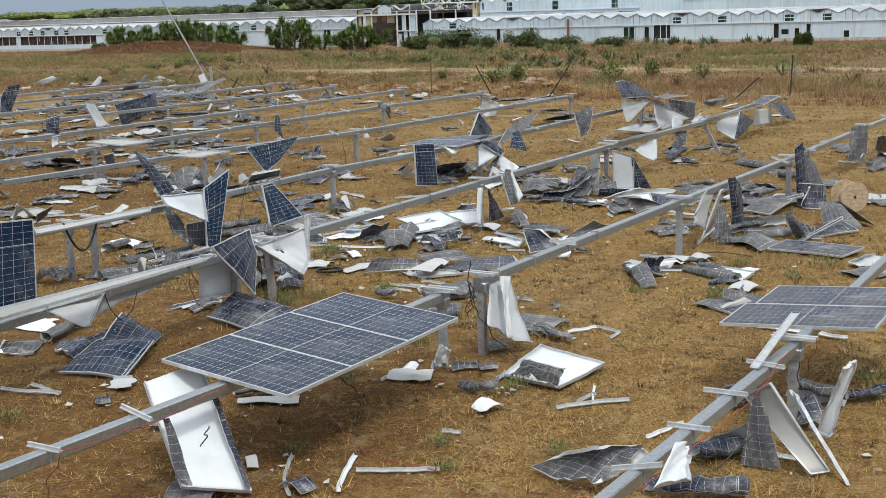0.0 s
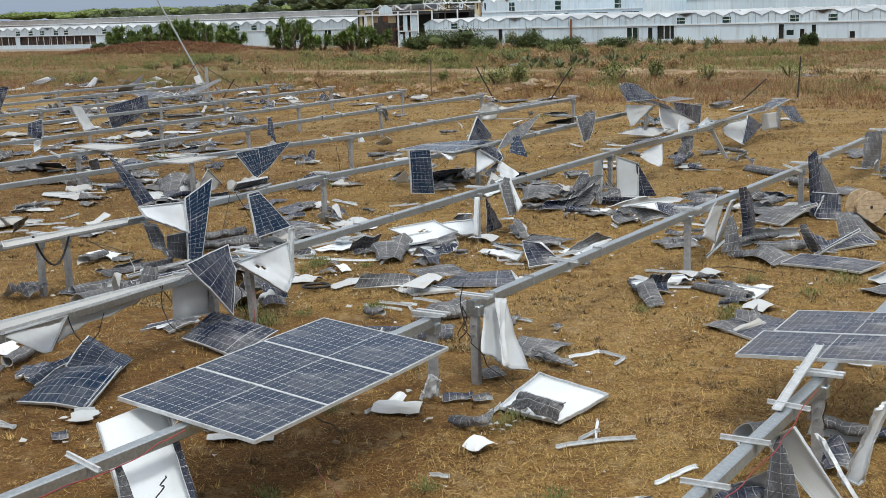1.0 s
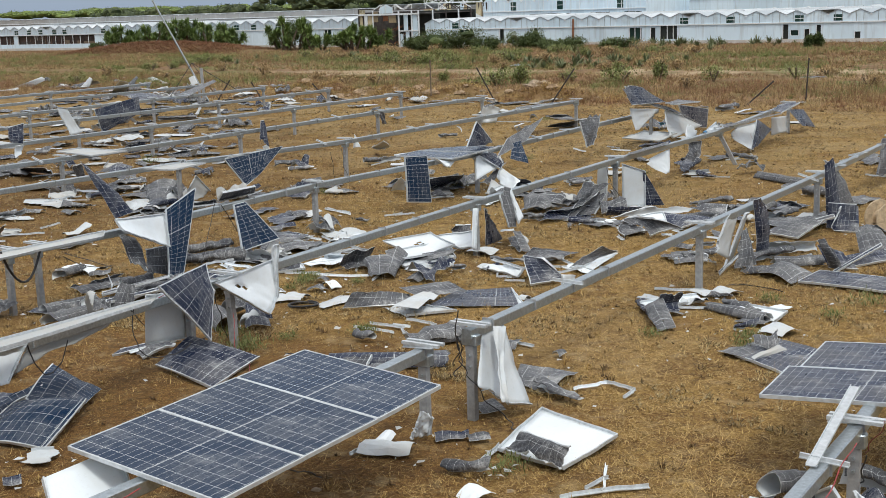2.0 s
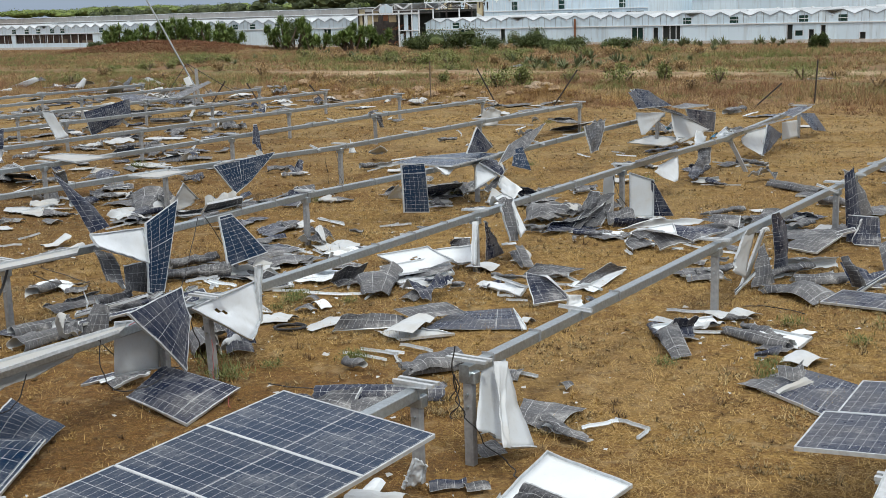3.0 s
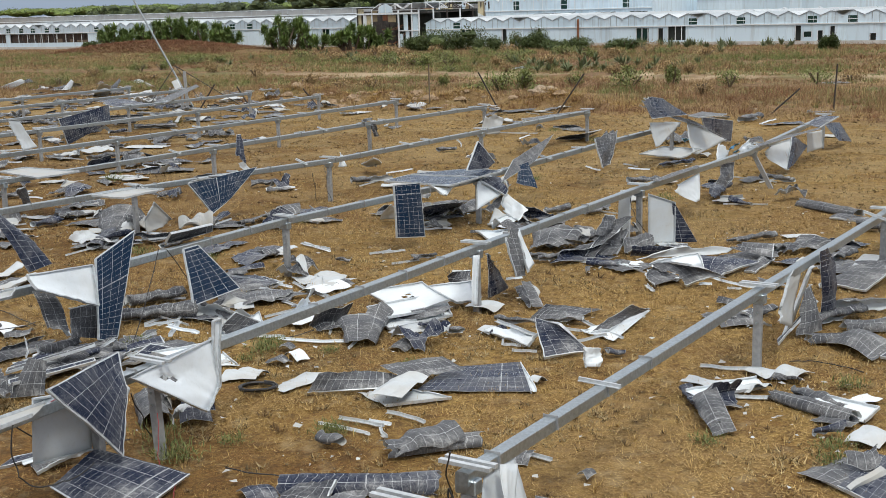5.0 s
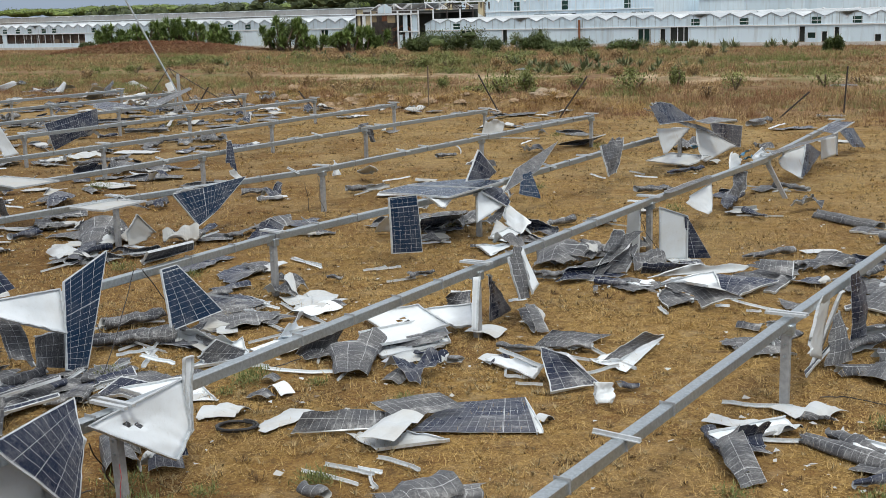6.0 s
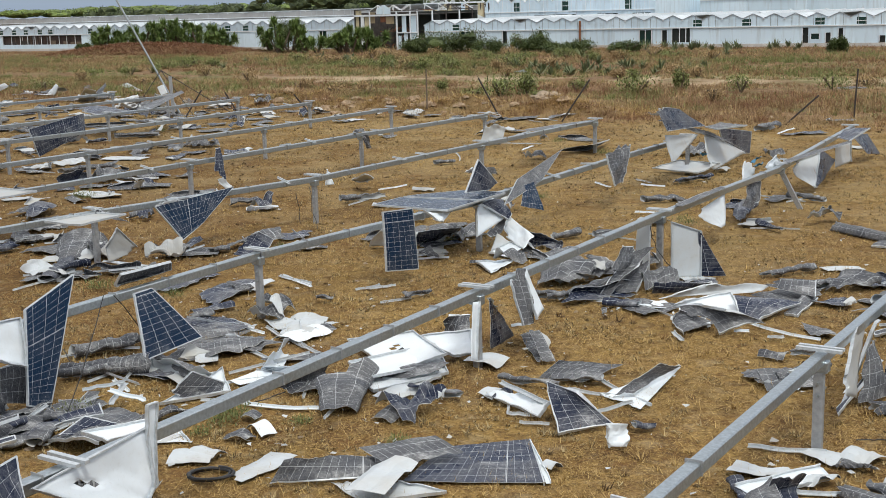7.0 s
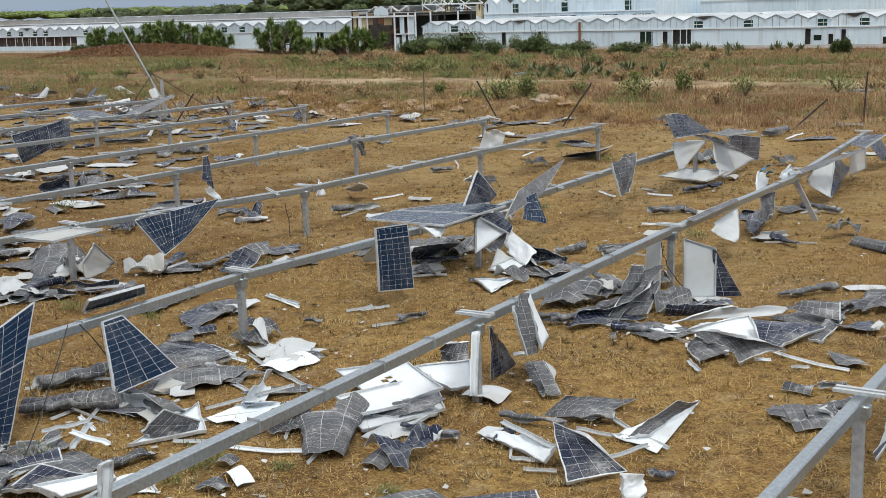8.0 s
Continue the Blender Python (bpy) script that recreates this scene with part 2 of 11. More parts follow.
def ground_material():
    n = Nodes("dry_field_soil")
    pos = n.coord("Object")
    turn = n.node("ShaderNodeMapping")
    turn.inputs["Rotation"].default_value = (0, 0, radians(31.9))
    n.put(turn.inputs[0], pos)
    sep = n.node("ShaderNodeSeparateXYZ")
    n.put(sep.inputs[0], turn.outputs[0])
    wob = n.math("MULTIPLY", n.math("SUBTRACT", n.noise(0.09, 4, 0.6), 0.5), 14.0)
    deep = n.math("ADD", sep.outputs[1], wob)
    patch, mid, clump, fine = n.noise(0.22, 3, 0.5), n.noise(1.1, 3, 0.55), n.noise(4.5, 3, 0.55), n.noise(17, 3, 0.55)
    fibre = n.noise(11, 2, 0.5, stretch=(1, 5, 1), spin=35)
    fibre2 = n.noise(11, 2, 0.5, stretch=(5, 1, 1), spin=20)
    fibre3 = n.noise(13, 2, 0.5, stretch=(1, 5, 1), spin=80)
    strands = n.math("MAXIMUM", fibre, n.math("MAXIMUM", fibre2, fibre3))
    straw = n.mix(n.ramp(clump, 0.35, 0.65), (0.235, 0.15, 0.06), (0.39, 0.275, 0.115))
    soil = n.mix(n.ramp(fine, 0.35, 0.65), (0.10, 0.053, 0.026), (0.22, 0.13, 0.066))
    cover = n.ramp(n.math("ADD", n.math("MULTIPLY", patch, 0.9), n.math("ADD", n.math("MULTIPLY", mid, 0.8), n.math("MULTIPLY", clump, 0.7))), 1.06, 1.40)
    c = n.mix(cover, soil, straw)
    bare = n.ramp(n.math("ADD", n.noise(0.5, 3, 0.5), n.math("MULTIPLY", mid, 0.5)), 0.84, 0.96)
    c = n.mix(n.math("MULTIPLY", bare, 0.6), c, n.mix(fine, (0.38, 0.265, 0.15), (0.50, 0.37, 0.23)))
    c = n.mix(n.math("MULTIPLY", n.ramp(strands, 0.56, 0.68), n.math("ADD", n.math("MULTIPLY", cover, 0.55), 0.15)), c, (0.57, 0.425, 0.20))
    # dark gaps: shade between the grass put into the ground colour
    c = n.mix(n.math("MULTIPLY", n.ramp(fine, 0.53, 0.66), 0.8), c, (0.085, 0.048, 0.023))
    c = n.mix(n.math("MULTIPLY", n.ramp(n.noise(0.33, 5, 0.65), 0.50, 0.62), 0.5), c, n.mix(clump, (0.32, 0.215, 0.085), (0.50, 0.36, 0.15)))
    chaff = n.noise(36, 2, 0.5)
    c = n.mix(n.math("MULTIPLY", n.ramp(chaff, 0.52, 0.64), 0.55), c, (0.09, 0.05, 0.024))
    c = n.mix(n.math("MULTIPLY", n.ramp(chaff, 0.46, 0.36), 0.5), c, (0.58, 0.43, 0.21))
    c = n.mix(n.math("MULTIPLY", n.ramp(n.noise(8, 3, 0.6), 0.54, 0.66), 0.6), c, (0.125, 0.068, 0.032))
    c = n.mix(n.math("MULTIPLY", n.ramp(n.noise(0.7, 4, 0.6), 0.56, 0.68), 0.5), c, (0.165, 0.082, 0.04))
    c = n.mix(n.math("MULTIPLY", n.ramp(n.noise(0.42, 4, 0.65), 0.54, 0.66), 0.4), c, n.mix(clump, (0.16, 0.125, 0.05), (0.30, 0.24, 0.095)))
    c = n.mix(n.math("MULTIPLY", n.ramp(n.noise(2.4, 4, 0.6), 0.54, 0.66), 0.45), c, (0.17, 0.082, 0.036))
    c = n.mix(n.math("MULTIPLY", n.ramp(n.noise(60, 2, 0.5), 0.68, 0.74), 0.6), c, (0.6, 0.52, 0.4))
    px = n.math("DIVIDE", n.math("SUBTRACT", n.node_x(pos), 1.9), 2.2)
    py = n.math("DIVIDE", n.math("SUBTRACT", n.node_y(pos), 19.4), 2.4)
    dusty = n.ramp(n.math("ADD", n.math("ADD", n.math("MULTIPLY", px, px), n.math("MULTIPLY", py, py)), n.math("MULTIPLY", n.noise(1.6, 5, 0.65), 2.6)), 2.1, 1.3)
    c = n.mix(n.math("MULTIPLY", dusty, 0.5), c, n.mix(n.ramp(fine, 0.3, 0.7), (0.27, 0.185, 0.10), (0.47, 0.355, 0.22)))
    verge = n.mix(n.ramp(n.noise(1.2, 4, 0.6), 0.35, 0.65), (0.12, 0.072, 0.042), (0.30, 0.20, 0.11))
    rough_green = n.math("MULTIPLY", n.ramp(n.noise(0.16, 4, 0.65), 0.50, 0.60), 0.75)
    verge = n.mix(rough_green, verge, n.mix(clump, (0.10, 0.105, 0.04), (0.21, 0.20, 0.085)))
    verge = n.mix(n.math("MULTIPLY", n.ramp(n.noise(0.3, 4, 0.65), 0.50, 0.62), 0.7), verge, (0.17, 0.085, 0.04))
    # dark reddish soil, with the shade under the near panels put into its colour
    sx = n.math("DIVIDE", n.math("ADD", n.node_x(pos), 5.2), 6.5)
    sy = n.math("DIVIDE", n.math("SUBTRACT", n.node_y(pos), 14.5), 7.5)
    soil_and_shade = n.ramp(n.math("ADD", n.math("ADD", n.math("MULTIPLY", sx, sx), n.math("MULTIPLY", sy, sy)), n.math("MULTIPLY", n.noise(0.6, 4, 0.6), 1.4)), 2.0, 1.1)
    sx2 = n.math("DIVIDE", n.math("ADD", n.node_x(pos), 14.0), 12.0)
    sy2 = n.math("DIVIDE", n.math("SUBTRACT", n.node_y(pos), 40.0), 19.0)
    worn2 = n.ramp(n.math("ADD", n.math("ADD", n.math("MULTIPLY", sx2, sx2), n.math("MULTIPLY", sy2, sy2)), n.math("MULTIPLY", n.noise(0.5, 4, 0.6), 1.4)), 2.1, 1.1)
    soil_and_shade = n.math("MAXIMUM", soil_and_shade, n.math("MULTIPLY", worn2, 0.9))
    c = n.mix(n.math("MULTIPLY", soil_and_shade, 0.84), c, n.mix(n.ramp(fine, 0.35, 0.65), (0.06, 0.028, 0.013), (0.17, 0.088, 0.038)))
    mat1, mat2 = n.noise(26, 2, 0.5, stretch=(1, 6, 1), spin=15), n.noise(26, 2, 0.5, stretch=(6, 1, 1), spin=-25)
    matted = n.math("MAXIMUM", mat1, mat2)
    c = n.mix(n.math("MULTIPLY", n.ramp(matted, 0.55, 0.68), 0.45), c, (0.55, 0.39, 0.16))
    # darkened between the matted strands, as shade there would be
    c = n.mix(n.math("MULTIPLY", n.ramp(matted, 0.50, 0.40), 0.55), c, (0.075, 0.04, 0.016))
    warm = n.node("ShaderNodeMix")
    warm.data_type, warm.blend_type = "RGBA", "MULTIPLY"
    warm.inputs[0].default_value = 1.0
    n.put(warm.inputs[6], c)
    warm.inputs[7].default_value = (0.83, 0.765, 0.61, 1)
    c = warm.outputs[2]
    c = n.mix(n.math("MULTIPLY", n.ramp(n.noise(3.4, 5, 0.7), 0.52, 0.62), 0.5), c, (0.07, 0.04, 0.02))
    c = n.mix(n.math("MULTIPLY", n.ramp(n.noise(1.9, 5, 0.7), 0.54, 0.66), 0.35), c, (0.40, 0.32, 0.19))
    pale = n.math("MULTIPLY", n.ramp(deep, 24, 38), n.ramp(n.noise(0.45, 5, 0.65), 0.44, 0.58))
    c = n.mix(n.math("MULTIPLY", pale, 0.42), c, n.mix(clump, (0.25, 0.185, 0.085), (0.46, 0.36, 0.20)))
    c = n.mix(n.ramp(deep, 54, 60), c, verge)
    track = n.math("MULTIPLY", n.ramp(deep, 73, 75), n.ramp(deep, 84, 81), True)
    c = n.mix(n.math("MULTIPLY", track, n.math("MULTIPLY", n.ramp(n.noise(0.14, 4, 0.65), 0.44, 0.60), n.ramp(sep.outputs[0], -78, -52))), c, n.mix(fine, (0.36, 0.275, 0.175), (0.52, 0.42, 0.28)))
    n.bump(n.math("ADD", n.math("MULTIPLY", fine, -0.6), n.math("ADD", clump, n.math("MULTIPLY", strands, 0.5))), 1.0, 0.05)
    return n.done(c, 0.95, 0, 0.15)


GROUND = ground_material()

# ---- building blocks ----


def obj(name, verts, faces, mat, parent=None, label="", mats=None, slots=None, uvs=None, smooth=False):
    """One mesh object from plain lists, under a parent if given."""
    me = bpy.data.meshes.new(name)
    me.from_pydata([tuple(v) for v in verts], [], faces)
    for m in (mats or [mat]):
        me.materials.append(m)
    if slots is not None:
        me.polygons.foreach_set("material_index", slots)
    if uvs is not None:
        layer = me.uv_layers.new(name="UVMap")
        layer.data.foreach_set("uv", np.asarray(uvs, dtype=np.float32).ravel())
    if smooth:
        me.polygons.foreach_set("use_smooth", [True] * len(me.polygons))
    me.update()
    ob = new(name, me)
    if parent is not None:
        ob.parent = parent
    if label:
        tagged(ob, label)
    return ob


def anchor(name, at, label, category, group="", kind=""):
    ob = new(name)
    ob.empty_display_size = 0.1
    ob.location = at
    return tagged(ob, label, category, group, kind)


def box_data(sx, sy, sz, at=(0, 0, 0), m=None, bevel=0.0):
    """A box about a centre, with its long edges broken when bevel is given."""
    bm = bmesh.new()
    bmesh.ops.create_cube(bm, size=1.0, matrix=Matrix.Diagonal((sx, sy, sz, 1)))
    if bevel:
        bmesh.ops.bevel(bm, geom=bm.edges[:], offset=bevel, segments=1, affect="EDGES")
    bm.transform(Matrix.Translation(at) if m is None else m @ Matrix.Translation(at))
    v = [x.co.copy() for x in bm.verts]
    f = [[x.index for x in q.verts] for q in bm.faces]
    bm.free()
    return v, f


def box(name, sx, sy, sz, at, mat, parent=None, label="", m=None, bevel=0.0):
    v, f = box_data(sx, sy, sz, at, m, bevel)
    return obj(name, v, f, mat, parent, label)


def sweep(name, path, profile, mat, parent=None, label="", up=Vector((0, 0, 1)), caps=True, closed_profile=True):
    """A profile (side, up) drawn along a path of points."""
    path = [Vector(p) for p in path]
    verts, faces, k = [], [], len(profile)
    for i, p in enumerate(path):
        t = (path[min(i + 1, len(path) - 1)] - path[max(i - 1, 0)]).normalized()
        side = t.cross(up)
        side = side.normalized() if side.length > 1e-4 else Vector((1, 0, 0))
        top = side.cross(t)
        verts += [p + side * a + top * b for a, b in profile]
    for i in range(len(path) - 1):
        for j in range(k if closed_profile else k - 1):
            j2 = (j + 1) % k
            faces.append((i * k + j, i * k + j2, (i + 1) * k + j2, (i + 1) * k + j))
    if caps and closed_profile:
        faces.append(tuple(range(k)))
        faces.append(tuple((len(path) - 1) * k + j for j in reversed(range(k))))
    return obj(name, verts, faces, mat, parent, label)


def ring(r, n=6):
    return [(r * math.cos(2 * math.pi * i / n), r * math.sin(2 * math.pi * i / n)) for i in range(n)]


def cable(name, ends, sag, label, mat=CABLE, r=0.007, wander=0.03, seed=0):
    """A slack cable through a few points, hanging between each two."""
    pts = []
    for a, b in zip(ends[:-1], ends[1:]):
        a, b = Vector(a), Vector(b)
        for i in range(12):
            s = i / 12
            q = a.lerp(b, s) - Vector((0, 0, sag * 4 * s * (1 - s)))
            ease = min(1.0, 4 * s * (1 - s))
            q += Vector((noise.noise((s * 2.6 + seed, 1.7, 0.9)), noise.noise((s * 2.6, seed + 4.1, 2.2)), 0.4 * noise.noise((s * 3.1, 8.2, seed)))) * wander * 3 * ease
            q.z = max(q.z, 0.02)
            pts.append(q)
    pts.append(Vector(ends[-1]))
    ob = sweep(name, pts, ring(r if mat is CABLE else 0.0045, 6), mat)
    return tagged(ob, label, "cable")


def coil(x, y, r):
    """A few loose turns of thick black cable on the ground."""
    pts = []
    for i in range(46):
        a, k = i / 14 * 2 * math.pi, 1 + 0.18 * math.sin(i * 0.37)
        pts.append(Vector((math.cos(a) * r * k * 1.1, math.sin(a) * r * k * 0.8, 0.025 + 0.012 * (i // 14) + 0.006 * math.sin(i))))
    ob = sweep("cable_coil", pts, ring(0.017, 6), CABLE)
    ob.location = (x, y, 0)
    return tagged(ob, "coil of thick black cable lying on dry grass", "cable")


def rag(x, y, z, size, seed):
    """A crumpled scrap of blue tarpaulin caught in the wreckage."""
    P = [(i / 6 - 0.5, j / 5 - 0.5) for i in range(7) for j in range(6)]
    v = [(a * size * 2, b * size, 0.5 * size * noise.noise((a * 3 + seed, b * 3, 1.0))) for a, b in P]
    f = [(i * 6 + j, i * 6 + 6 + j, i * 6 + 7 + j, i * 6 + 1 + j) for i in range(6) for j in range(5)]
    low = [(a, b, c - 0.006) for a, b, c in v]
    ob = obj("tarpaulin_scrap", v + low, f + [tuple(k + 42 for k in q[::-1]) for q in f], TARP, smooth=True)
    ob.location, ob.rotation_euler = (x, y, z), (0.5, 0.2, seed)
    return tagged(ob, "crumpled scrap of blue tarpaulin caught in the wreckage", "tarpaulin")


# ---- ground ----


def ground_height(a, d):
    """Height of the ground at a place in the site's axes."""
    z = 0.0
    if -60 < a < 40 and -8 < d < 66:
        z = 0.018 * noise.noise((a * 1.4, d * 1.4, 0)) + 0.02 * noise.noise((a * 0.3, d * 0.3, 5)) - 0.02
    if 59 < d < 66:
        z += 0.22 * math.sin((d - 59) / 7 * math.pi) * max(0, noise.noise((a * 0.3, d * 0.2, 9)) + 0.35)
    if -48 < a < -27 and 54 < d < 61:
        z += 0.95 * math.exp(-((d - 57.4) / 1.3) ** 2) * max(0, 0.45 + noise.noise((a * 0.35, d * 0.35, 3)) + 0.4 * noise.noise((a * 1.1, d * 1.1, 7)))
    if -134 < a < -102 and 112 < d < 124:
        z += 1.5 * math.sin((d - 112) / 12 * math.pi) * max(0, math.sin((a + 134) / 32 * math.pi)) ** 0.7 * (0.8 + 0.4 * noise.noise((a * 0.15, d * 0.15, 2)))
    return z


def build_ground():
    def steps(*spans):
        out = []
        for lo, hi, d in spans:
            out += list(np.arange(lo, hi - 1e-6, d))
        return out
    al = steps((-3400, -1000, 800), (-1000, -260, 120), (-260, -60, 8), (-60, 40, 0.6), (40, 120, 8), (120, 1000, 150), (1000, 3401, 800))
    de = steps((-900, -100, 200), (-100, -8, 10), (-8, 66, 0.6), (66, 140, 1.5), (140, 300, 20), (300, 1200, 200), (1200, 4801, 900))
    verts, faces = [], []
    for d in de:
        for a in al:
            z = ground_height(a, d)
            p = site(a, d, z)
            verts.append(p)
    w = len(al)
    for j in range(len(de) - 1):
        for i in range(w - 1):
            k = j * w + i
            faces.append((k, k + w, k + w + 1, k + 1))
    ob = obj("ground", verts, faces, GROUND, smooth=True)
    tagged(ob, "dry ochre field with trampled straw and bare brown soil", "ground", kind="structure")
    me = ob.data
    if me.polygons[0].normal.z < 0:
        me.flip_normals()


build_ground()


def blades(name, spots, mat, label, category, low, high, width, lean, seed, per=1):
    """Loose grass blades as thin triangles round the given spots: one uncountable mesh."""
    rnd = np.random.default_rng(seed)
    n = len(spots) * per
    base = np.repeat(np.asarray(spots, dtype=float), per, axis=0)
    base[:, :2] += rnd.normal(0, max(width * 8, 0.1), (n, 2))
    h = low + (high - low) * rnd.uniform(0, 1, n) ** 1.6
    yaw = rnd.uniform(0, 2 * np.pi, n)
    tilt = np.abs(rnd.normal(lean, 0.35, n)).clip(0.02, 1.5)
    out = np.stack([np.cos(yaw) * np.sin(tilt), np.sin(yaw) * np.sin(tilt), np.cos(tilt)], 1)
    side = np.stack([-np.sin(yaw), np.cos(yaw), np.zeros(n)], 1) * (width * rnd.uniform(0.6, 1.4, n) / 2)[:, None]
    v = np.empty((n, 3, 3))
    v[:, 0], v[:, 1] = base - side, base + side
    v[:, 2] = base + out * h[:, None]
    me = bpy.data.meshes.new(name)
    me.vertices.add(3 * n)
    me.vertices.foreach_set("co", v.ravel())
    me.loops.add(3 * n)
    me.loops.foreach_set("vertex_index", np.arange(3 * n))
    me.polygons.add(n)
    me.polygons.foreach_set("loop_start", np.arange(n) * 3)
    me.materials.append(mat)
    me.update(calc_edges=True)
    return tagged(new(name, me), label, category, kind="stuff")


def tussocks(name, spots, mat, label, category, low, high, width, seed, per=26, lean=0.75):
    """Grass or weed clumps: blades that fan out from a shared foot, each clump with its own size."""
    rnd = np.random.default_rng(seed)
    foot = np.asarray(spots, dtype=float)
    size = low + (high - low) * rnd.uniform(0, 1, len(foot)) ** 2.2
    n = len(foot) * per
    h = np.repeat(size, per) * rnd.uniform(0.35, 1.0, n)
    base = np.repeat(foot, per, axis=0)
    yaw = rnd.uniform(0, 2 * np.pi, n)
    tilt = np.abs(rnd.normal(lean, 0.35, n)).clip(0.02, 1.5)
    flat = np.stack([np.cos(yaw), np.sin(yaw), np.zeros(n)], 1)
    base += flat * (np.repeat(size, per) * rnd.uniform(0, 0.55, n))[:, None]
    tip = base + (flat * np.sin(tilt)[:, None] + np.array([0, 0, 1.0]) * np.cos(tilt)[:, None]) * h[:, None]
    turn = yaw + rnd.uniform(0.6, 2.5, n)
    side = np.stack([np.cos(turn), np.sin(turn), np.zeros(n)], 1) * (width * rnd.uniform(0.5, 1.5, n))[:, None] / 2
    v = np.stack([base - side, base + side, tip], 1)
    me = bpy.data.meshes.new(name)
    me.vertices.add(3 * n)
    me.vertices.foreach_set("co", v.ravel())
    me.loops.add(3 * n)
    me.loops.foreach_set("vertex_index", np.arange(3 * n))
    me.polygons.add(n)
    me.polygons.foreach_set("loop_start", np.arange(n) * 3)
    me.materials.append(mat)
    me.update(calc_edges=True)
    return tagged(new(name, me), label, category, kind="stuff")


# ---- panels ----
LITTER = []


def skin(P, name, label, front, back, bars, box_on=False, group="", size=None, cat="solar panel", torn=(), grid=None, crisp=False):
    """A laminate with glass, backsheet and frame bars that follow its bent edges. P: grid of points (along, across, 3)."""
    P = np.asarray(P, dtype=float)
    nu, nv = P.shape[0] - 1, P.shape[1] - 1
    at = P.reshape(-1, 3).mean(0)
    at[2] = P[..., 2].min()
    P = P - at
    du, dv = np.gradient(P, axis=0), np.gradient(P, axis=1)
    N = np.cross(du, dv)
    N /= np.linalg.norm(N, axis=2, keepdims=True) + 1e-9
    lu = np.linalg.norm(np.diff(P, axis=0), axis=2).mean(1).sum()
    lv = np.linalg.norm(np.diff(P, axis=1), axis=2).mean(0).sum()
    if size:
        lu, lv = size
    thing = anchor(name, at, label, cat, group)
    idx = np.arange((nu + 1) * (nv + 1)).reshape(nu + 1, nv + 1)
    quads = []
    for i in range(nu):
        for j in range(nv):
            if (i, j) in torn:
                continue
            a, b, c, d = int(idx[i, j]), int(idx[i + 1, j]), int(idx[i + 1, j + 1]), int(idx[i, j + 1])
            quads += [(a, b, c), (a, c, d)]
    U, V = grid if grid is not None else np.meshgrid(np.linspace(-0.5, 0.5, nu + 1), np.linspace(-0.5, 0.5, nv + 1), indexing="ij")
    uv = [((U[i, j] + 0.5) * lu, (V[i, j] + 0.5) * lv) for i in range(nu + 1) for j in range(nv + 1)]
    obj("glass", P.reshape(-1, 3), quads, front, thing, "", uvs=[uv[k] for f in quads for k in f], smooth=not crisp)
    B = (P - N * 0.006).reshape(-1, 3)
    m = len(B)
    rim_v = list(B) + list((P - N * 0.0005).reshape(-1, 3))
    half = {(q[k], q[(k + 1) % 3]) for q in quads for k in range(3)}
    rim = [(a, b, m + b, m + a) for a, b in sorted(half) if (b, a) not in half]
    rear = obj("backsheet", rim_v, [q[::-1] for q in quads] + rim, back, thing, smooth=not crisp)
    edges = [(P[:, 0], N[:, 0], -dv[:, 0]), (P[-1, :], N[-1, :], du[-1, :]), (P[:, -1], N[:, -1], dv[:, -1]), (P[0, :], N[0, :], -du[0, :])]
    for k, (line, nor, out) in enumerate(edges):
        if not bars >> k & 1:
            continue
        out = out / (np.linalg.norm(out, axis=1, keepdims=True) + 1e-9)
        verts, faces = [], []
        prof = [(-0.009, 0.004), (0.008, 0.004), (0.008, -0.034), (-0.009, -0.034)]
        for p, n, o in zip(line, nor, out):
            verts += [p + o * s + n * h for s, h in prof]
        c = len(line)
        for i in range(c - 1):
            for j in range(4):
                faces.append((i * 4 + j, i * 4 + (j + 1) % 4, i * 4 + 4 + (j + 1) % 4, i * 4 + 4 + j))
        faces += [(0, 1, 2, 3), (4 * c - 1, 4 * c - 2, 4 * c - 3, 4 * c - 4)]
        obj("frame_bar", verts, faces, ALU, thing)
    if box_on and min(lu, lv) > 0.6:
        i, j = nu // 2, nv // 2
        t = du[i, j] / np.linalg.norm(du[i, j])
        n = N[i, j]
        s = np.cross(n, t)
        m4 = Matrix(((t[0], s[0], n[0], 0), (t[1], s[1], n[1], 0), (t[2], s[2], n[2], 0), (0, 0, 0, 1)))
        m4.translation = Vector(P[i, j] - n * 0.02)
        box("junction_box", 0.05, 0.11, 0.025, (0, 0, 0), CABLE, rear, "black junction box", m4)
    return thing


def tear(nu, nv, cuts, off, ragged):
    """Where the points of a torn sheet lie in its own plane (-0.5 to 0.5), drawn back to the ragged cuts, and the cells that are gone."""
    S, T = np.meshgrid(np.linspace(-0.5, 0.5, nu + 1), np.linspace(-0.5, 0.5, nv + 1), indexing="ij")
    gone = np.zeros(S.shape, bool)
    for ang, edge in cuts:
        ca, sa = math.cos(ang), math.sin(ang)
        for i in range(nu + 1):
            for j in range(nv + 1):
                a, b = S[i, j], T[i, j]
                w = -a * sa + b * ca
                over = a * ca + b * sa + ragged * noise.noise((w * 4 + off, ang, 3.3)) + 0.4 * ragged * noise.noise((w * 13 + off, ang, 1.3)) - edge
                if over > 0:
                    S[i, j], T[i, j] = a - over * ca, b - over * sa
                    gone[i, j] = True
    lost = gone[:-1, :-1] & gone[1:, :-1] & gone[1:, 1:] & gone[:-1, 1:]
    return S, T, {(int(i), int(j)) for i, j in np.argwhere(lost)}


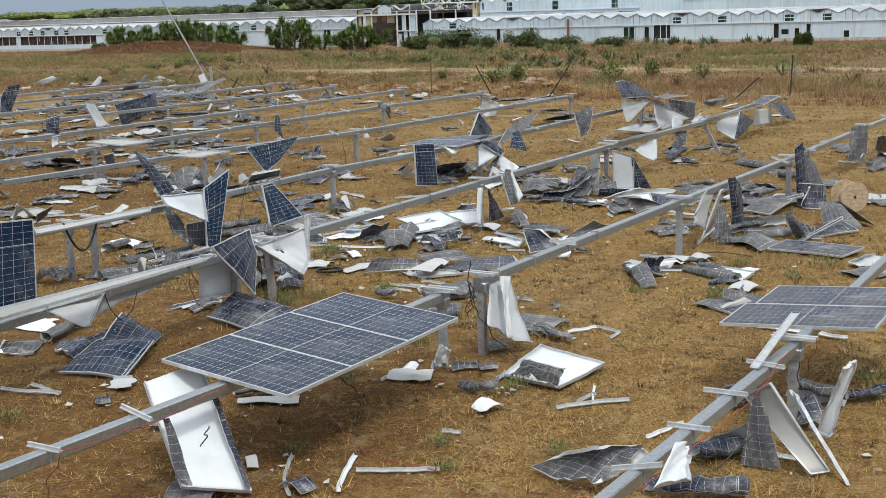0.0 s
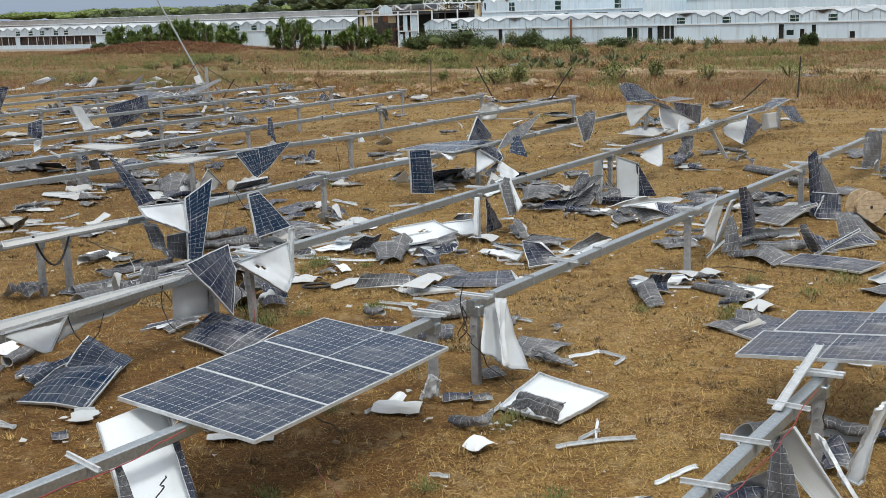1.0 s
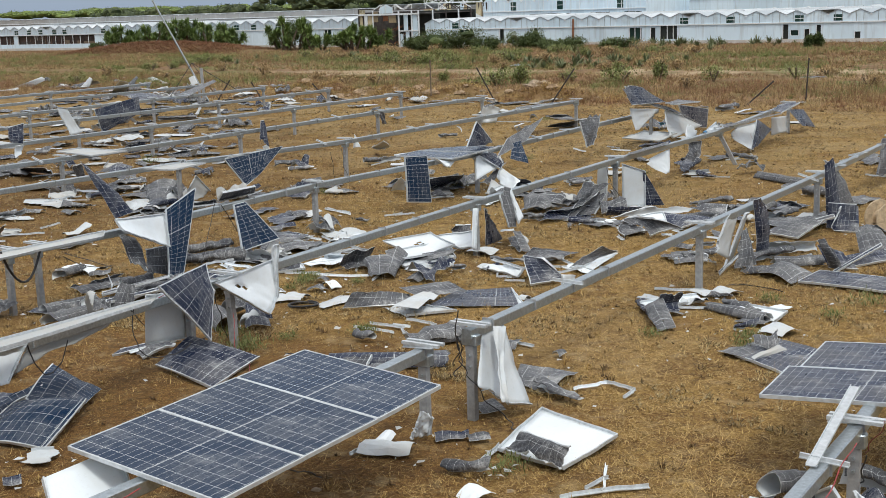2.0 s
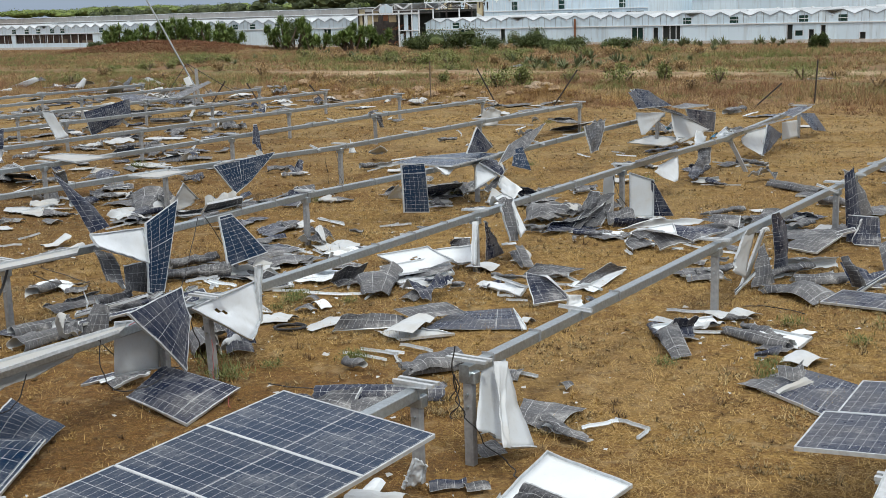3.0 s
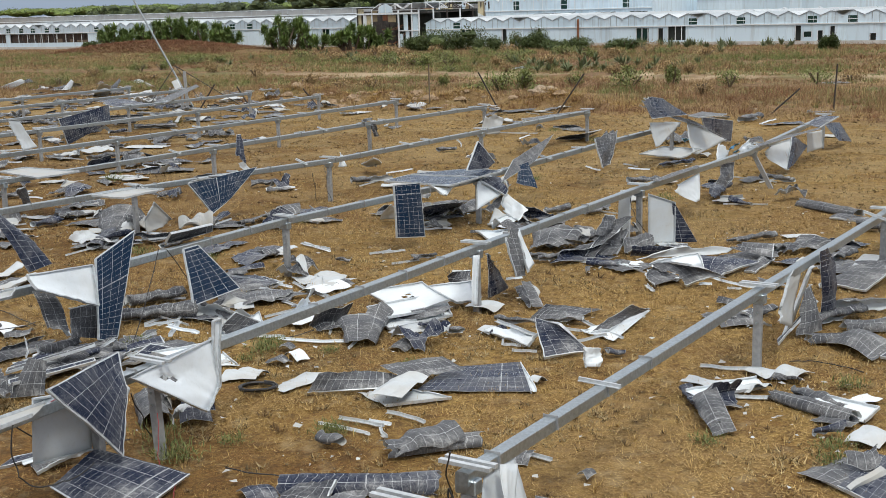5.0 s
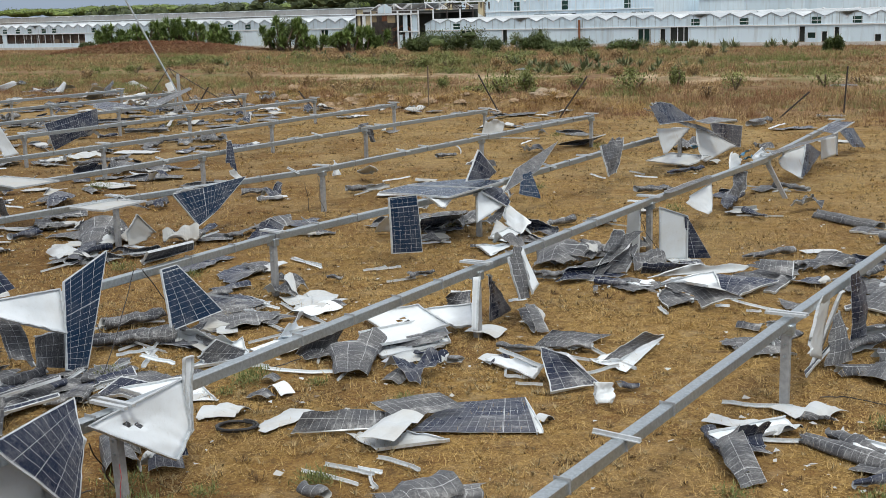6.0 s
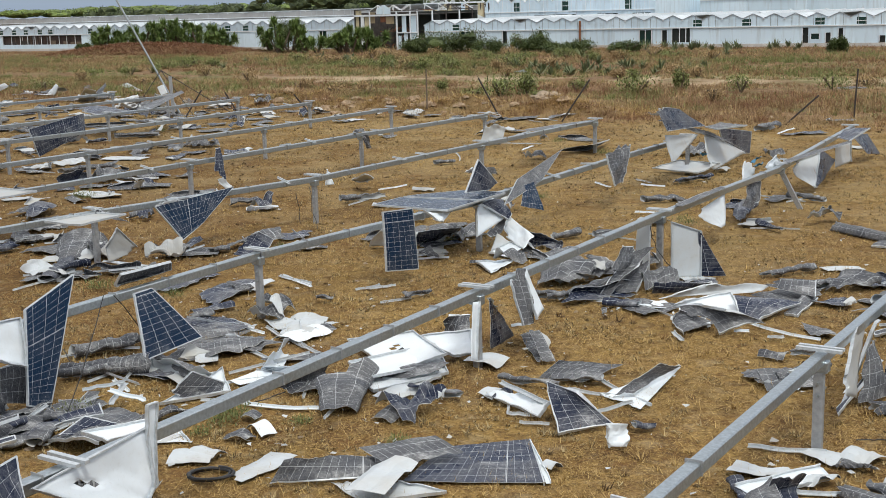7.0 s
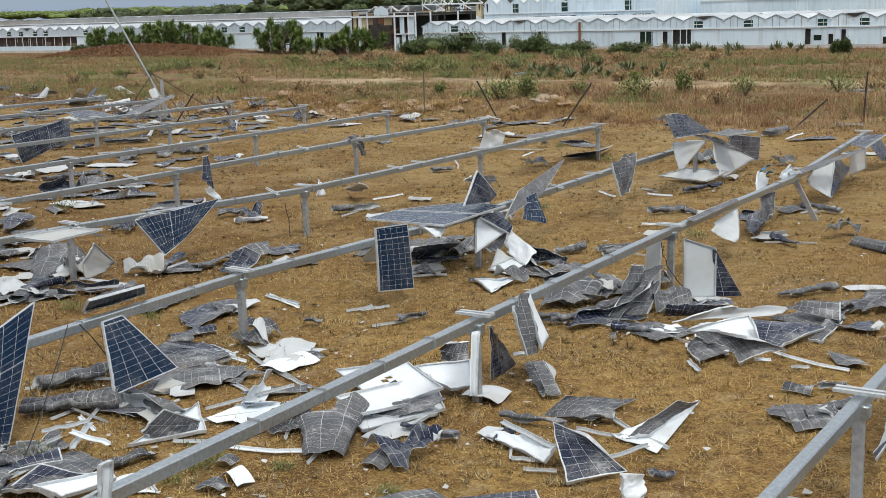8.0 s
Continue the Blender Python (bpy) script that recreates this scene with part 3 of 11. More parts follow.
def mats_for(dust):
    if dust < 0.2:
        return CELLS_CLEAN, BACK_CLEAN
    if dust < 0.55:
        return CELLS_WORN, BACK_WORN if dust > 0.35 else BACK_CLEAN
    return CELLS_GREY, BACK_WORN if dust < 0.75 else BACK_DIRTY


def sheet(c0, c1, c2, c3, face, dust, bow=0.0, crumple=0.02, bars=15, label="", seed=1, name="solar_panel", group="", nu=14, nv=10, holes=()):
    """A panel, whole or torn, that hangs, leans or lies between four corners; c0 to c1 is its long side, cells on the side that the corners turn left round."""
    c0, c1, c2, c3 = (np.array(c) for c in (c0, c1, c2, c3))
    P = np.empty((nu + 1, nv + 1, 3))
    n = np.cross(c1 - c0, c3 - c0)
    n = n / (np.linalg.norm(n) + 1e-9)
    off = seed * 7.31
    rnd = random.Random(seed * 5 + 1)
    ragged = dust >= 0.3 and crumple >= 0.02 and rnd.random() < 0.75
    S, T, torn = tear(nu, nv, [(rnd.uniform(0, 6.28), rnd.uniform(0.36, 0.5))] if ragged else [], off, 0.16)
    for i in range(nu + 1):
        for j in range(nv + 1):
            s, t = S[i, j] + 0.5, T[i, j] + 0.5
            p = (c0 * (1 - s) + c1 * s) * (1 - t) + (c3 * (1 - s) + c2 * s) * t
            k = noise.noise((s * 2.1 + off, t * 1.7, 0.3)) + 0.7 * abs(noise.noise((s * 4 + off, t * 3, 1.3))) + 0.25 * noise.noise((s * 9 + off, t * 7, 2.3))
            p = p + n * (bow * math.sin(math.pi * s) * (0.4 + 0.6 * math.sin(math.pi * t)) + crumple * 1.6 * k)
            p[2] = max(p[2], 0.012 + 0.03 * (abs(k) * crumple > 0.02))
            P[i, j] = p
    torn = set(torn) | set(holes)
    f, b = mats_for(dust)
    if face == "white":
        b = BACK_CLEAN if dust < 0.45 else (BACK_WORN if dust < 0.7 else BACK_DIRTY)
    return skin(P, name, label, f, b, bars, face == "white" and dust < 0.5 and seed % 3 == 0, group, torn=torn, grid=(S, T))


def debris(style, x, y, turn, L, W, face="cells", r=0.12, z=0.0, seed=1, label=""):
    """A torn, rolled, folded or crumpled piece of panel lying on the ground with its long axis at the given turn."""
    rnd = random.Random(seed * 13 + 5)
    off = seed * 3.77
    nu, nv = (15, 17) if style == "roll" else (16, 13)
    if style == "scrap":
        nu, nv = 5, 5
    P = np.empty((nu + 1, nv + 1, 3))
    taper, crush, gap = rnd.uniform(-0.35, 0.35), rnd.uniform(0.4, 0.85), rnd.uniform(0.0, 0.45)
    skew, jag = rnd.uniform(-0.3, 0.3), rnd.uniform(0.05, 0.16)
    arch = rnd.uniform(0.03, 0.10)
    creases = [(rnd.uniform(0, 3.14), rnd.uniform(1.6, 4.8), rnd.uniform(0, 2), rnd.uniform(0.01, 0.05)) for _ in range(4)]
    flap, flap_at = rnd.uniform(0, 6.28), rnd.uniform(0.2, 0.36) if style in ("flat", "wave", "crum") and rnd.random() < 0.45 else 9.0
    off_c = rnd.uniform(-0.22, 0.22)
    give = 0.4 if face == "white" and style in ("wave", "crum", "flat") else 1.0
    arch *= give
    cuts = [(rnd.uniform(0, 6.28), rnd.uniform(0.24, 0.46)) for _ in range(rnd.choice((1, 2, 2, 3)))]
    S, T, torn = tear(nu, nv, cuts[:0 if style == "scrap" else 1 if style == "roll" else 3], off, 0.14)
    for i in range(nu + 1):
        for j in range(nv + 1):
            s, t = S[i, j], T[i, j]
            over = s * math.cos(flap) + t * math.sin(flap) - flap_at
            if over > 0:
                s, t = s - 1.75 * over * math.cos(flap), t - 1.75 * over * math.sin(flap)
            px, py = s * L, t * W
            k = give * noise.noise((px * 2.2 + off, py * 2.2, 0.7))
            k2 = give * noise.noise((px * 6 + off, py * 6, 4.7))
            if style == "roll":
                turn_all = 1.25 * 2 * math.pi * (1 - gap)
                rr = r * 0.82 * (1 + taper * 2 * s) * (0.80 + 0.4 * (t + 0.5)) * (1 + 0.22 * k)
                ang = (t + 0.5) * turn_all + 0.6 * k
                q = (px, rr * math.sin(ang), (rr - rr * math.cos(ang)) * crush)
                if gap > 0.18 and t > 0.32:
                    q = (px, q[1] + (t - 0.32) * W * 0.9, q[2] * 0.75)
                q = (q[0] + 0.06 * k2, q[1] + 0.03 * k2 + 0.03 * L * math.sin(2.2 * s + off), q[2] + 0.04 * k2)
            elif style == "tent":
                hgt = min(1.3 * r, 0.26) * (1 + taper * s) * (0.6 if face == "white" else 1.0)
                ang = radians(235) * (t - off_c * 0.6)
                rr = hgt * (0.30 + 0.75 * (s + 0.5)) * (1 + 0.3 * k)
                q = (px, 1.5 * rr * math.sin(ang) + 0.25 * py, 0.8 * rr * (1 + math.cos(ang)) * (0.75 + 0.25 * crush) + 0.05 * abs(k2))
            elif style == "fold":
                b = t + 0.5
                q = (px, -W * 0.28 + (b * W * 0.75 if b < 0.6 else W * 0.45 - (b - 0.6) * W * 0.6), (0.02 if b < 0.45 else 0.02 + (b - 0.45) * 0.42 * (1 + taper)) + 0.05 * k)
            elif style == "wave":
                q = (px, py * 0.9, 0.6 * arch * abs((1.7 * s + off) % 2 - 1) + 0.3 * arch * math.cos(5 * t + off) + 0.06 * k + 0.02 * k2 + 0.12 * (2 * t) ** 2 * arch * 3)
            elif style == "crum":
                q = (px * 0.9, py * 0.75, 0.26 * abs(k) * 1.6 + 0.10 * abs(noise.noise((px * 3 + off, py * 3, 8.0))) + 0.03 * k2 + 0.10 * (1 - 4 * t * t))
            elif style == "scrap":
                q = (px, py, 0.10 * abs(k) + 0.06 * (1 - 4 * t * t) * rnd.uniform(0.8, 1.0) + 0.03 * k2)
            else:
                q = (px, py, arch * 0.5 * (1 + s * taper * 4) * (1 - 4 * t * t * 0.6) * 0.8 + 0.03 * k * jag * 8 + 0.02)
            edge = jag * (abs(2 * s) ** 6 + abs(2 * t) ** 6) * 0.35
            q = (q[0] * (1 + edge * k2) + skew * q[1] * 0.5, q[1] * (1 + edge * k), q[2])
            if over > 0:
                q = (q[0], q[1], q[2] + 0.03 + 0.3 * over)
            P[i, j] = q
    if style != "scrap" and W > 0.3:
        for i in range(nu + 1):
            for j in range(nv + 1):
                x0, y0 = P[i, j, 0], P[i, j, 1]
                if style != "roll":
                    for ang, rate, ph, amp in creases:
                        w = ((x0 * math.cos(ang) + y0 * math.sin(ang)) * rate + ph) % 2
                        P[i, j, 2] += give * amp * (0.6 if style == "flat" else 1.0) * abs(w - 1)
                P[i, j, 2] += give * 0.05 * abs(noise.noise((x0 * 2.3 + off, y0 * 2.3, 6.0))) + 0.012 * noise.noise((x0 * 8 + off, y0 * 8, 2.0))
    if (face == "white") != (style == "roll"):
        P, S, T = P[:, ::-1], S[:, ::-1], T[:, ::-1]
        torn = {(i, nv - 1 - j) for i, j in torn}
    P[..., 2] -= P[..., 2].min() - 0.014 - z
    c, s_ = math.cos(turn), math.sin(turn)
    X = P[..., 0] * c - P[..., 1] * s_ + x
    Y = P[..., 0] * s_ + P[..., 1] * c + y
    P = np.stack([X, Y, P[..., 2]], 2)
    LITTER.append((x, y, L))
    dust = rnd.choice((0.5, 0.6, 0.7, 0.8, 0.8))
    f, b = mats_for(dust)
    if face == "white":
        b = rnd.choice((BACK_CLEAN, BACK_WORN, BACK_WORN) if y < 30 else (BACK_WORN, BACK_DIRTY))
    bars = {"flat": rnd.choice((1, 2, 8, 0, 4)), "fold": rnd.choice((1, 0, 0))}.get(style, rnd.choice((1, 4, 2, 0)) if give < 1 else 0)
    if torn:
        bars &= rnd.choice((0, 0, 1, 4))
    small = style == "scrap" or L < 0.45
    return skin(P, "panel_fragment" if small else {"roll": "rolled_panel", "tent": "folded_panel", "fold": "folded_panel", "crum": "crumpled_panel"}.get(style, "broken_panel"), label, f, b, bars, False, cat="panel fragment" if small else "solar panel", torn=torn, grid=(S, T), crisp=style not in ("roll", "tent"))


def arched(a, b, r, sweep_deg, dust, seed, label, open_end=0.0):
    """A panel bent into a long half tube between two points on the ground, one end drawn open."""
    a, b = Vector(a), Vector(b)
    d = (b - a).normalized()
    side = Vector((-d.y, d.x, 0))
    nu, nv = 20, 14
    P = np.empty((nu + 1, nv + 1, 3))
    for i in range(nu + 1):
        u = i / nu
        rr = r * (1 + open_end * (1 - u) ** 3) * (1 + 0.10 * noise.noise((u * 3, seed, 0.5)))
        for j in range(nv + 1):
            ang = radians(sweep_deg) * (j / nv - 0.5)
            dent = 1 + 0.10 * noise.noise((u * 5 + seed, j * 0.4, 2.5)) + 0.04 * noise.noise((u * 14, j * 0.9, seed))
            p = a + d * ((b - a).length * u + 0.05 * noise.noise((j * 0.5, seed, u * 2)) * (1 if 0 < i < nu else 2)) + side * (math.sin(ang) * rr * dent)
            P[i, j] = (p.x, p.y, max(0.012, math.cos(ang) * rr * dent * 0.95 + 0.03))
    f, back = mats_for(dust)
    LITTER.append((*a.lerp(b, 0.5).xy, 1.4))
    return skin(P, "rolled_panel", label, f, back, 0)


def strip(x, y, turn, L, w=0.05, z=0.0, seed=1, label=""):
    """A loose length of aluminium frame, slightly bent."""
    rnd = random.Random(seed)
    w *= 0.65
    bend, kink = rnd.uniform(-0.05, 0.05), rnd.uniform(-0.03, 0.03)
    pts = []
    for i in range(7):
        s = i / 6 - 0.5
        px, py = s * L, bend * L * (1 - 4 * s * s) + kink * L * (s > 0.2)
        pts.append((px * math.cos(turn) - py * math.sin(turn), px * math.sin(turn) + py * math.cos(turn), 0.025 + max(0.0, rnd.uniform(-0.5, 0.5)) * 0.03))
    ob = sweep("frame_strip", pts, [(-w / 2, -0.018), (w / 2, -0.018), (w / 2, -0.010), (-w / 2 + 0.008, -0.010), (-w / 2 + 0.008, 0.018), (-w / 2, 0.018)], rnd.choice((ALU, ALU, BACK_CLEAN)))
    ob.location = (x, y, z)
    return tagged(ob, label or "bent silver aluminium frame strip lying on dry grass", "metal strip")


# ---- tracker rows ----
TUBE = 0.062


def tracker_row(points, posts, seed, skip=(), rails=0.3, step=1.05, label="galvanised torque tube on steel posts stripped of its panels"):
    """A square tube on posts, with the short cross rails that held the panels. posts: (distance along, base z, lean across, lean along)."""
    rnd = random.Random(seed)
    pts = [Vector(p) for p in points]
    base = Vector((pts[0].x, pts[0].y, 0))
    row = anchor("tracker_row", base, label, "solar tracker", "tracker rows")
    loc = [p - base for p in pts]
    b = TUBE
    prof = [(-b, -b + .012), (-b + .012, -b), (b - .012, -b), (b, -b + .012), (b, b - .012), (b - .012, b), (-b + .012, b), (-b, b - .012)]
    sweep("torque_tube", loc, prof, GALV, row, "square galvanised tube")
    seg = [(loc[i + 1] - loc[i]).length for i in range(len(loc) - 1)]
    total = sum(seg)

    def at(s):
        s = min(max(s, 0), total - 1e-6)
        for i, l in enumerate(seg):
            if s <= l:
                return loc[i].lerp(loc[i + 1], s / l), (loc[i + 1] - loc[i]).normalized()
            s -= l
        return loc[-1], (loc[-1] - loc[-2]).normalized()

    s = rnd.uniform(0.15, 0.5)
    while s < total:
        if not any(lo < s < hi for lo, hi in skip):
            p, t = at(s)
            side = t.cross(Vector((0, 0, 1))).normalized()
            half, yaw = rnd.choice((0.20, 0.21, 0.22)), rnd.gauss(0, 0.04)
            d = (side + t * yaw).normalized()
            tilt = Vector((0, 0, rnd.gauss(0, 0.03)))
            o = p + Vector((0, 0, b + 0.022))
            shift = d * rnd.gauss(0, 0.03)
            if rnd.random() < rails:
              sweep("cross_rail", [o - d * half - tilt + shift, o + d * half + tilt + shift],
                  [(-.03, -.02), (.03, -.02), (.03, -.012), (.012, -.012), (.012, .02), (-.012, .02), (-.012, -.012), (-.03, -.012)], ALU, row)
            if rails > 0.2 or rnd.random() < 0.4:
              sweep("clamp", [p - side * (b + .005) + Vector((0, 0, -.05)), p - side * (b + .005) + Vector((0, 0, b + .01)), p + side * (b + .005) + Vector((0, 0, b + .01)), p + side * (b + .005) + Vector((0, 0, -.05))],
                  [(-.014, -.003), (.014, -.003), (.014, .003), (-.014, .003)], POST, row, up=t)
        s += step * rnd.uniform(0.97, 1.03)
    for dist, z0, lean, lean2 in posts:
        p, t = at(dist)
        side = t.cross(Vector((0, 0, 1))).normalized()
        top = p - Vector((0, 0, b + 0.05))
        foot = Vector((p.x, p.y, z0 - 0.06)) + side * lean + t * lean2
        w, h, k = 0.052, 0.042, 0.007
        prof2 = [(-w, -h), (w, -h), (w, -h + k), (-w + k, -h + k), (-w + k, h - k), (w, h - k), (w, h), (-w, h)]
        post = sweep("post", [foot, top + Vector((0, 0, 0.06))], prof2, POST, row, "channel-section steel post", up=t)
        cap = top - Vector((0, 0, 0.03))
        m = Matrix.Translation(cap) @ Matrix((side, t, Vector((0, 0, 1)))).transposed().to_4x4()
        box("bearing", 0.20, 0.12, 0.13, (0, 0, 0.06), GALV, post, "steel bearing bracket", m, 0.012)
        for q in (-0.05, 0.05):
            sweep("cross_rail", [p + t * q + Vector((0, 0, b + .05)) - side * 0.24, p + t * q + Vector((0, 0, b + .05)) + side * 0.24], [(-.025, -.02), (.025, -.02), (.025, .012), (-.025, .012)], ALU, row)
        for q in (0.16, 0.30):
            v = top.lerp(foot, q)
            m = Matrix.Translation(v - t * 0.055) @ t.to_track_quat("Z", "Y").to_matrix().to_4x4()
            bm = bmesh.new()
            bmesh.ops.create_cone(bm, cap_ends=True, segments=6, radius1=0.016, radius2=0.016, depth=0.025, matrix=m)
            obj("bolt", [x.co.copy() for x in bm.verts], [[x.index for x in f.verts] for f in bm.faces], GALV, post)
            bm.free()
    return row


# ---- the stripped rows ----
tracker_row([(-5.60, 7.55, 0.86), (-2.48, 12.17, 0.88), (-0.20, 15.80, 0.93)], [(0.68, 0.0, 0.0, 0.0), (9.75, 0.0, 0.0, 0.0)], 1, [(5.4, 8.9)], 1.0)
tracker_row([(0.22, 16.08, 1.02), (4.07, 22.22, 1.02), (7.40, 27.50, 1.00), (11.31, 33.94, 1.00), (13.20, 36.90, 1.00)], [(0.1, 0.0, 0.0, 0.0), (7.21, 0.0, 0.0, 0.0), (13.8, 0.0, 0.0, 0.0), (20.98, 0.0, 0.0, 0.0)], 2, [], 0.15)
tracker_row([(-0.44, 6.47, 0.90), (1.16, 9.02, 0.90), (3.57, 12.85, 0.90), (6.77, 18.40, 0.87)], [(0.0, 0.0, 0.0, 0.0), (7.65, 0.0, 0.0, 0.0), (13.94, 0.0, 0.0, 0.0)], 3, [(8.3, 30)], 1.0)
tracker_row([(-6.30, 14.70, 0.80), (-4.90, 16.70, 0.92), (-3.80, 18.40, 0.98), (-2.50, 20.50, 1.00), (0.51, 25.70, 1.00), (3.75, 31.30, 0.98), (7.40, 37.20, 0.95), (11.90, 46.00, 0.95)], [(4.95, 0.0, 0.0, 0.0), (5.75, 0.0, 0.05, 0.0), (12.86, 0.0, 0.0, 0.0), (19.64, 0.0, 0.0, 0.0), (26.8, 0.0, 0.45, 0.2), (35.79, 0.0, 0.0, 0.0)], 4, [], 0.12)
tracker_row([(-9.40, 18.70, 0.98), (-5.80, 23.70, 0.98), (-2.95, 28.60, 1.00), (0.49, 33.30, 1.00), (3.97, 39.50, 0.98), (6.90, 44.30, 0.98)], [(3.89, 0.0, 0.0, 0.0), (4.43, 0.0, 0.0, 0.0), (11.83, 0.0, 0.0, 0.0), (17.91, 0.0, 0.0, 0.0), (29.89, 0.0, 0.0, 0.0)], 5, [], 0.3)
tracker_row([(-10.60, 28.20, 1.00), (-6.90, 33.20, 1.00), (-3.08, 37.30, 1.00), (0.86, 43.50, 1.00), (4.70, 49.40, 1.00)], [(6.2, 0.0, 0.0, 0.0), (11.84, 0.0, 0.0, 0.0), (19.17, 0.0, 0.0, 0.0), (26.1, 0.0, 0.0, 0.0)], 6, [], 0.3)
tracker_row([(-12.80, 31.60, 1.00), (-9.23, 36.90, 1.00), (-6.70, 40.90, 1.00), (-2.73, 47.10, 1.00), (1.20, 52.60, 1.00)], [(4.16, 0.0, 0.0, 0.0), (11.12, 0.0, 0.0, 0.0), (18.42, 0.0, 0.0, 0.0), (25.13, 0.0, 0.0, 0.0)], 7, [], 0.3)
tracker_row([(-14.30, 37.80, 1.00), (-10.25, 43.90, 1.00), (-6.21, 50.00, 1.00), (-2.30, 56.60, 1.00)], [(7.32, 0.0, 0.0, 0.0), (14.64, 0.0, 0.0, 0.0), (22.2, 0.0, 0.0, 0.0)], 8, [], 0.3)
tracker_row([(-17.00, 42.90, 1.00), (-9.90, 54.00, 1.00), (-5.90, 60.60, 1.00)], [(5.71, 0.0, 0.0, 0.0), (13.18, 0.0, 0.0, 0.0), (20.78, 0.0, 0.0, 0.0)], 9, [], 0.3)
tracker_row([(-21.00, 45.50, 1.00), (-13.50, 57.40, 1.00), (-9.50, 64.00, 1.00)], [(7.32, 0.0, 0.0, 0.0), (14.07, 0.0, 0.0, 0.0), (21.67, 0.0, 0.0, 0.0)], 10, [], 0.3)
tracker_row([(-25.00, 49.10, 1.00), (-17.40, 61.20, 1.00), (-13.40, 67.40, 1.00)], [(7.46, 0.0, 0.0, 0.0), (14.2, 0.0, 0.0, 0.0), (21.53, 0.0, 0.0, 0.0)], 11, [], 0.3)
tracker_row([(-28.00, 53.00, 1.00), (-20.50, 64.90, 1.00), (-16.90, 70.60, 1.00)], [(6.96, 0.0, 0.0, 0.0), (13.98, 0.0, 0.0, 0.0), (20.67, 0.0, 0.0, 0.0)], 12, [], 0.3)

# ---- panels still on their tubes ----
sheet((-3.23, 12.60, 1.07), (-1.76, 11.65, 0.93), (-1.19, 12.52, 0.95), (-2.66, 13.47, 1.09), "cells", 0.19, 0.0, 0.0, 15, "dark blue intact solar panel still clamped on its tube", 900, group="intact panels")
sheet((-2.65, 13.48, 1.09), (-1.19, 12.53, 0.95), (-0.62, 13.39, 0.97), (-2.09, 14.35, 1.11), "cells", 0.19, 0.0, 0.0, 15, "dark blue intact solar panel still clamped on its tube", 901, group="intact panels")
sheet((-2.08, 14.36, 1.11), (-0.61, 13.41, 0.97), (-0.05, 14.27, 1.00), (-1.51, 15.23, 1.13), "cells", 0.19, 0.0, 0.0, 15, "dark blue intact solar panel still clamped on its tube", 902, group="intact panels")
sheet((3.03, 13.96, 0.92), (4.55, 13.08, 1.04), (5.07, 13.98, 1.04), (3.55, 14.86, 0.92), "cells", 0.3, 0.0, 0.002, 15, "dark blue dusty solar panel still clamped on its tube", 910, group="intact panels")
sheet((3.66, 14.81, 0.93), (5.18, 13.94, 1.05), (5.70, 14.83, 1.05), (4.18, 15.71, 0.93), "cells", 0.3, 0.0, 0.002, 15, "dark blue dusty solar panel still clamped on its tube", 911, group="intact panels")

sheet((1.18, 26.05, 0.35), (1.33, 25.60, 0.03), (1.52, 25.63, 0.03), (1.33, 26.10, 0.35), "cells", 0.8, 0.03, 0.02, 0, "grey shattered solar panel strip trailing to the ground", 804)
sheet((0.03, 25.30, 0.13), (-0.97, 24.73, 0.13), (-1.27, 25.43, 0.13), (-0.12, 26.05, 0.18), "white", 0.3, 0.0, 0.006, 15, "solar panel in a stack lying face down on dry grass", 805)
sheet((0.07, 25.10, 0.05), (-0.87, 24.46, 0.03), (-1.17, 25.16, 0.05), (-0.08, 25.85, 0.10), "white", 0.3, 0.0, 0.006, 15, "solar panel in a stack lying face down on dry grass", 806)

# ---- cable drum, leaning pole, rubble ----


def cable_drum(x, y, turn):
    drum = anchor("cable_drum", (x, y, 0), "weathered wooden cable drum standing on its rim among broken panels", "cable drum")
    m = Matrix.Translation((0, 0, 0.335)) @ Euler((0, 0, turn)).to_matrix().to_4x4() @ Euler((radians(90), 0, 0)).to_matrix().to_4x4()
    for k, z in enumerate((-0.2, 0.2)):
        for i in range(7):
            yy = -0.285 + i * 0.095
            ys = [yy - 0.0455 + 0.091 * q / 4 for q in range(5)]
            rim = [(math.sqrt(max(0.001, 0.335 ** 2 - min(0.334, abs(q)) ** 2)), q) for q in ys]
            outline = [(a, b) for a, b in rim] + [(-a, b) for a, b in rim[::-1]]
            v = [m @ Vector((a, b, z + h)) for h in (-0.018, 0.018) for a, b in outline]
            c = len(outline)
            f = [tuple(range(c))[::-1], tuple(range(c, 2 * c))] + [(q, (q + 1) % c, c + (q + 1) % c, c + q) for q in range(c)]
            obj("plank", v, f, WOOD, drum)
    bm = bmesh.new()
    bmesh.ops.create_cone(bm, cap_ends=True, segments=20, radius1=0.15, radius2=0.15, depth=0.38, matrix=m)
    obj("core", [v.co.copy() for v in bm.verts], [[v.index for v in f.verts] for f in bm.faces], WOOD, drum)
    bm.free()
    bm = bmesh.new()
    # solid dark plug: the shade inside the axle hole as colour
    bmesh.ops.create_cone(bm, cap_ends=True, segments=14, radius1=0.035, radius2=0.035, depth=0.445, matrix=m)
    obj("axle_hole_plug", [v.co.copy() for v in bm.verts], [[v.index for v in f.verts] for f in bm.faces], CHAR, drum, "dark plug standing in for the shaded axle hole")
    bm.free()


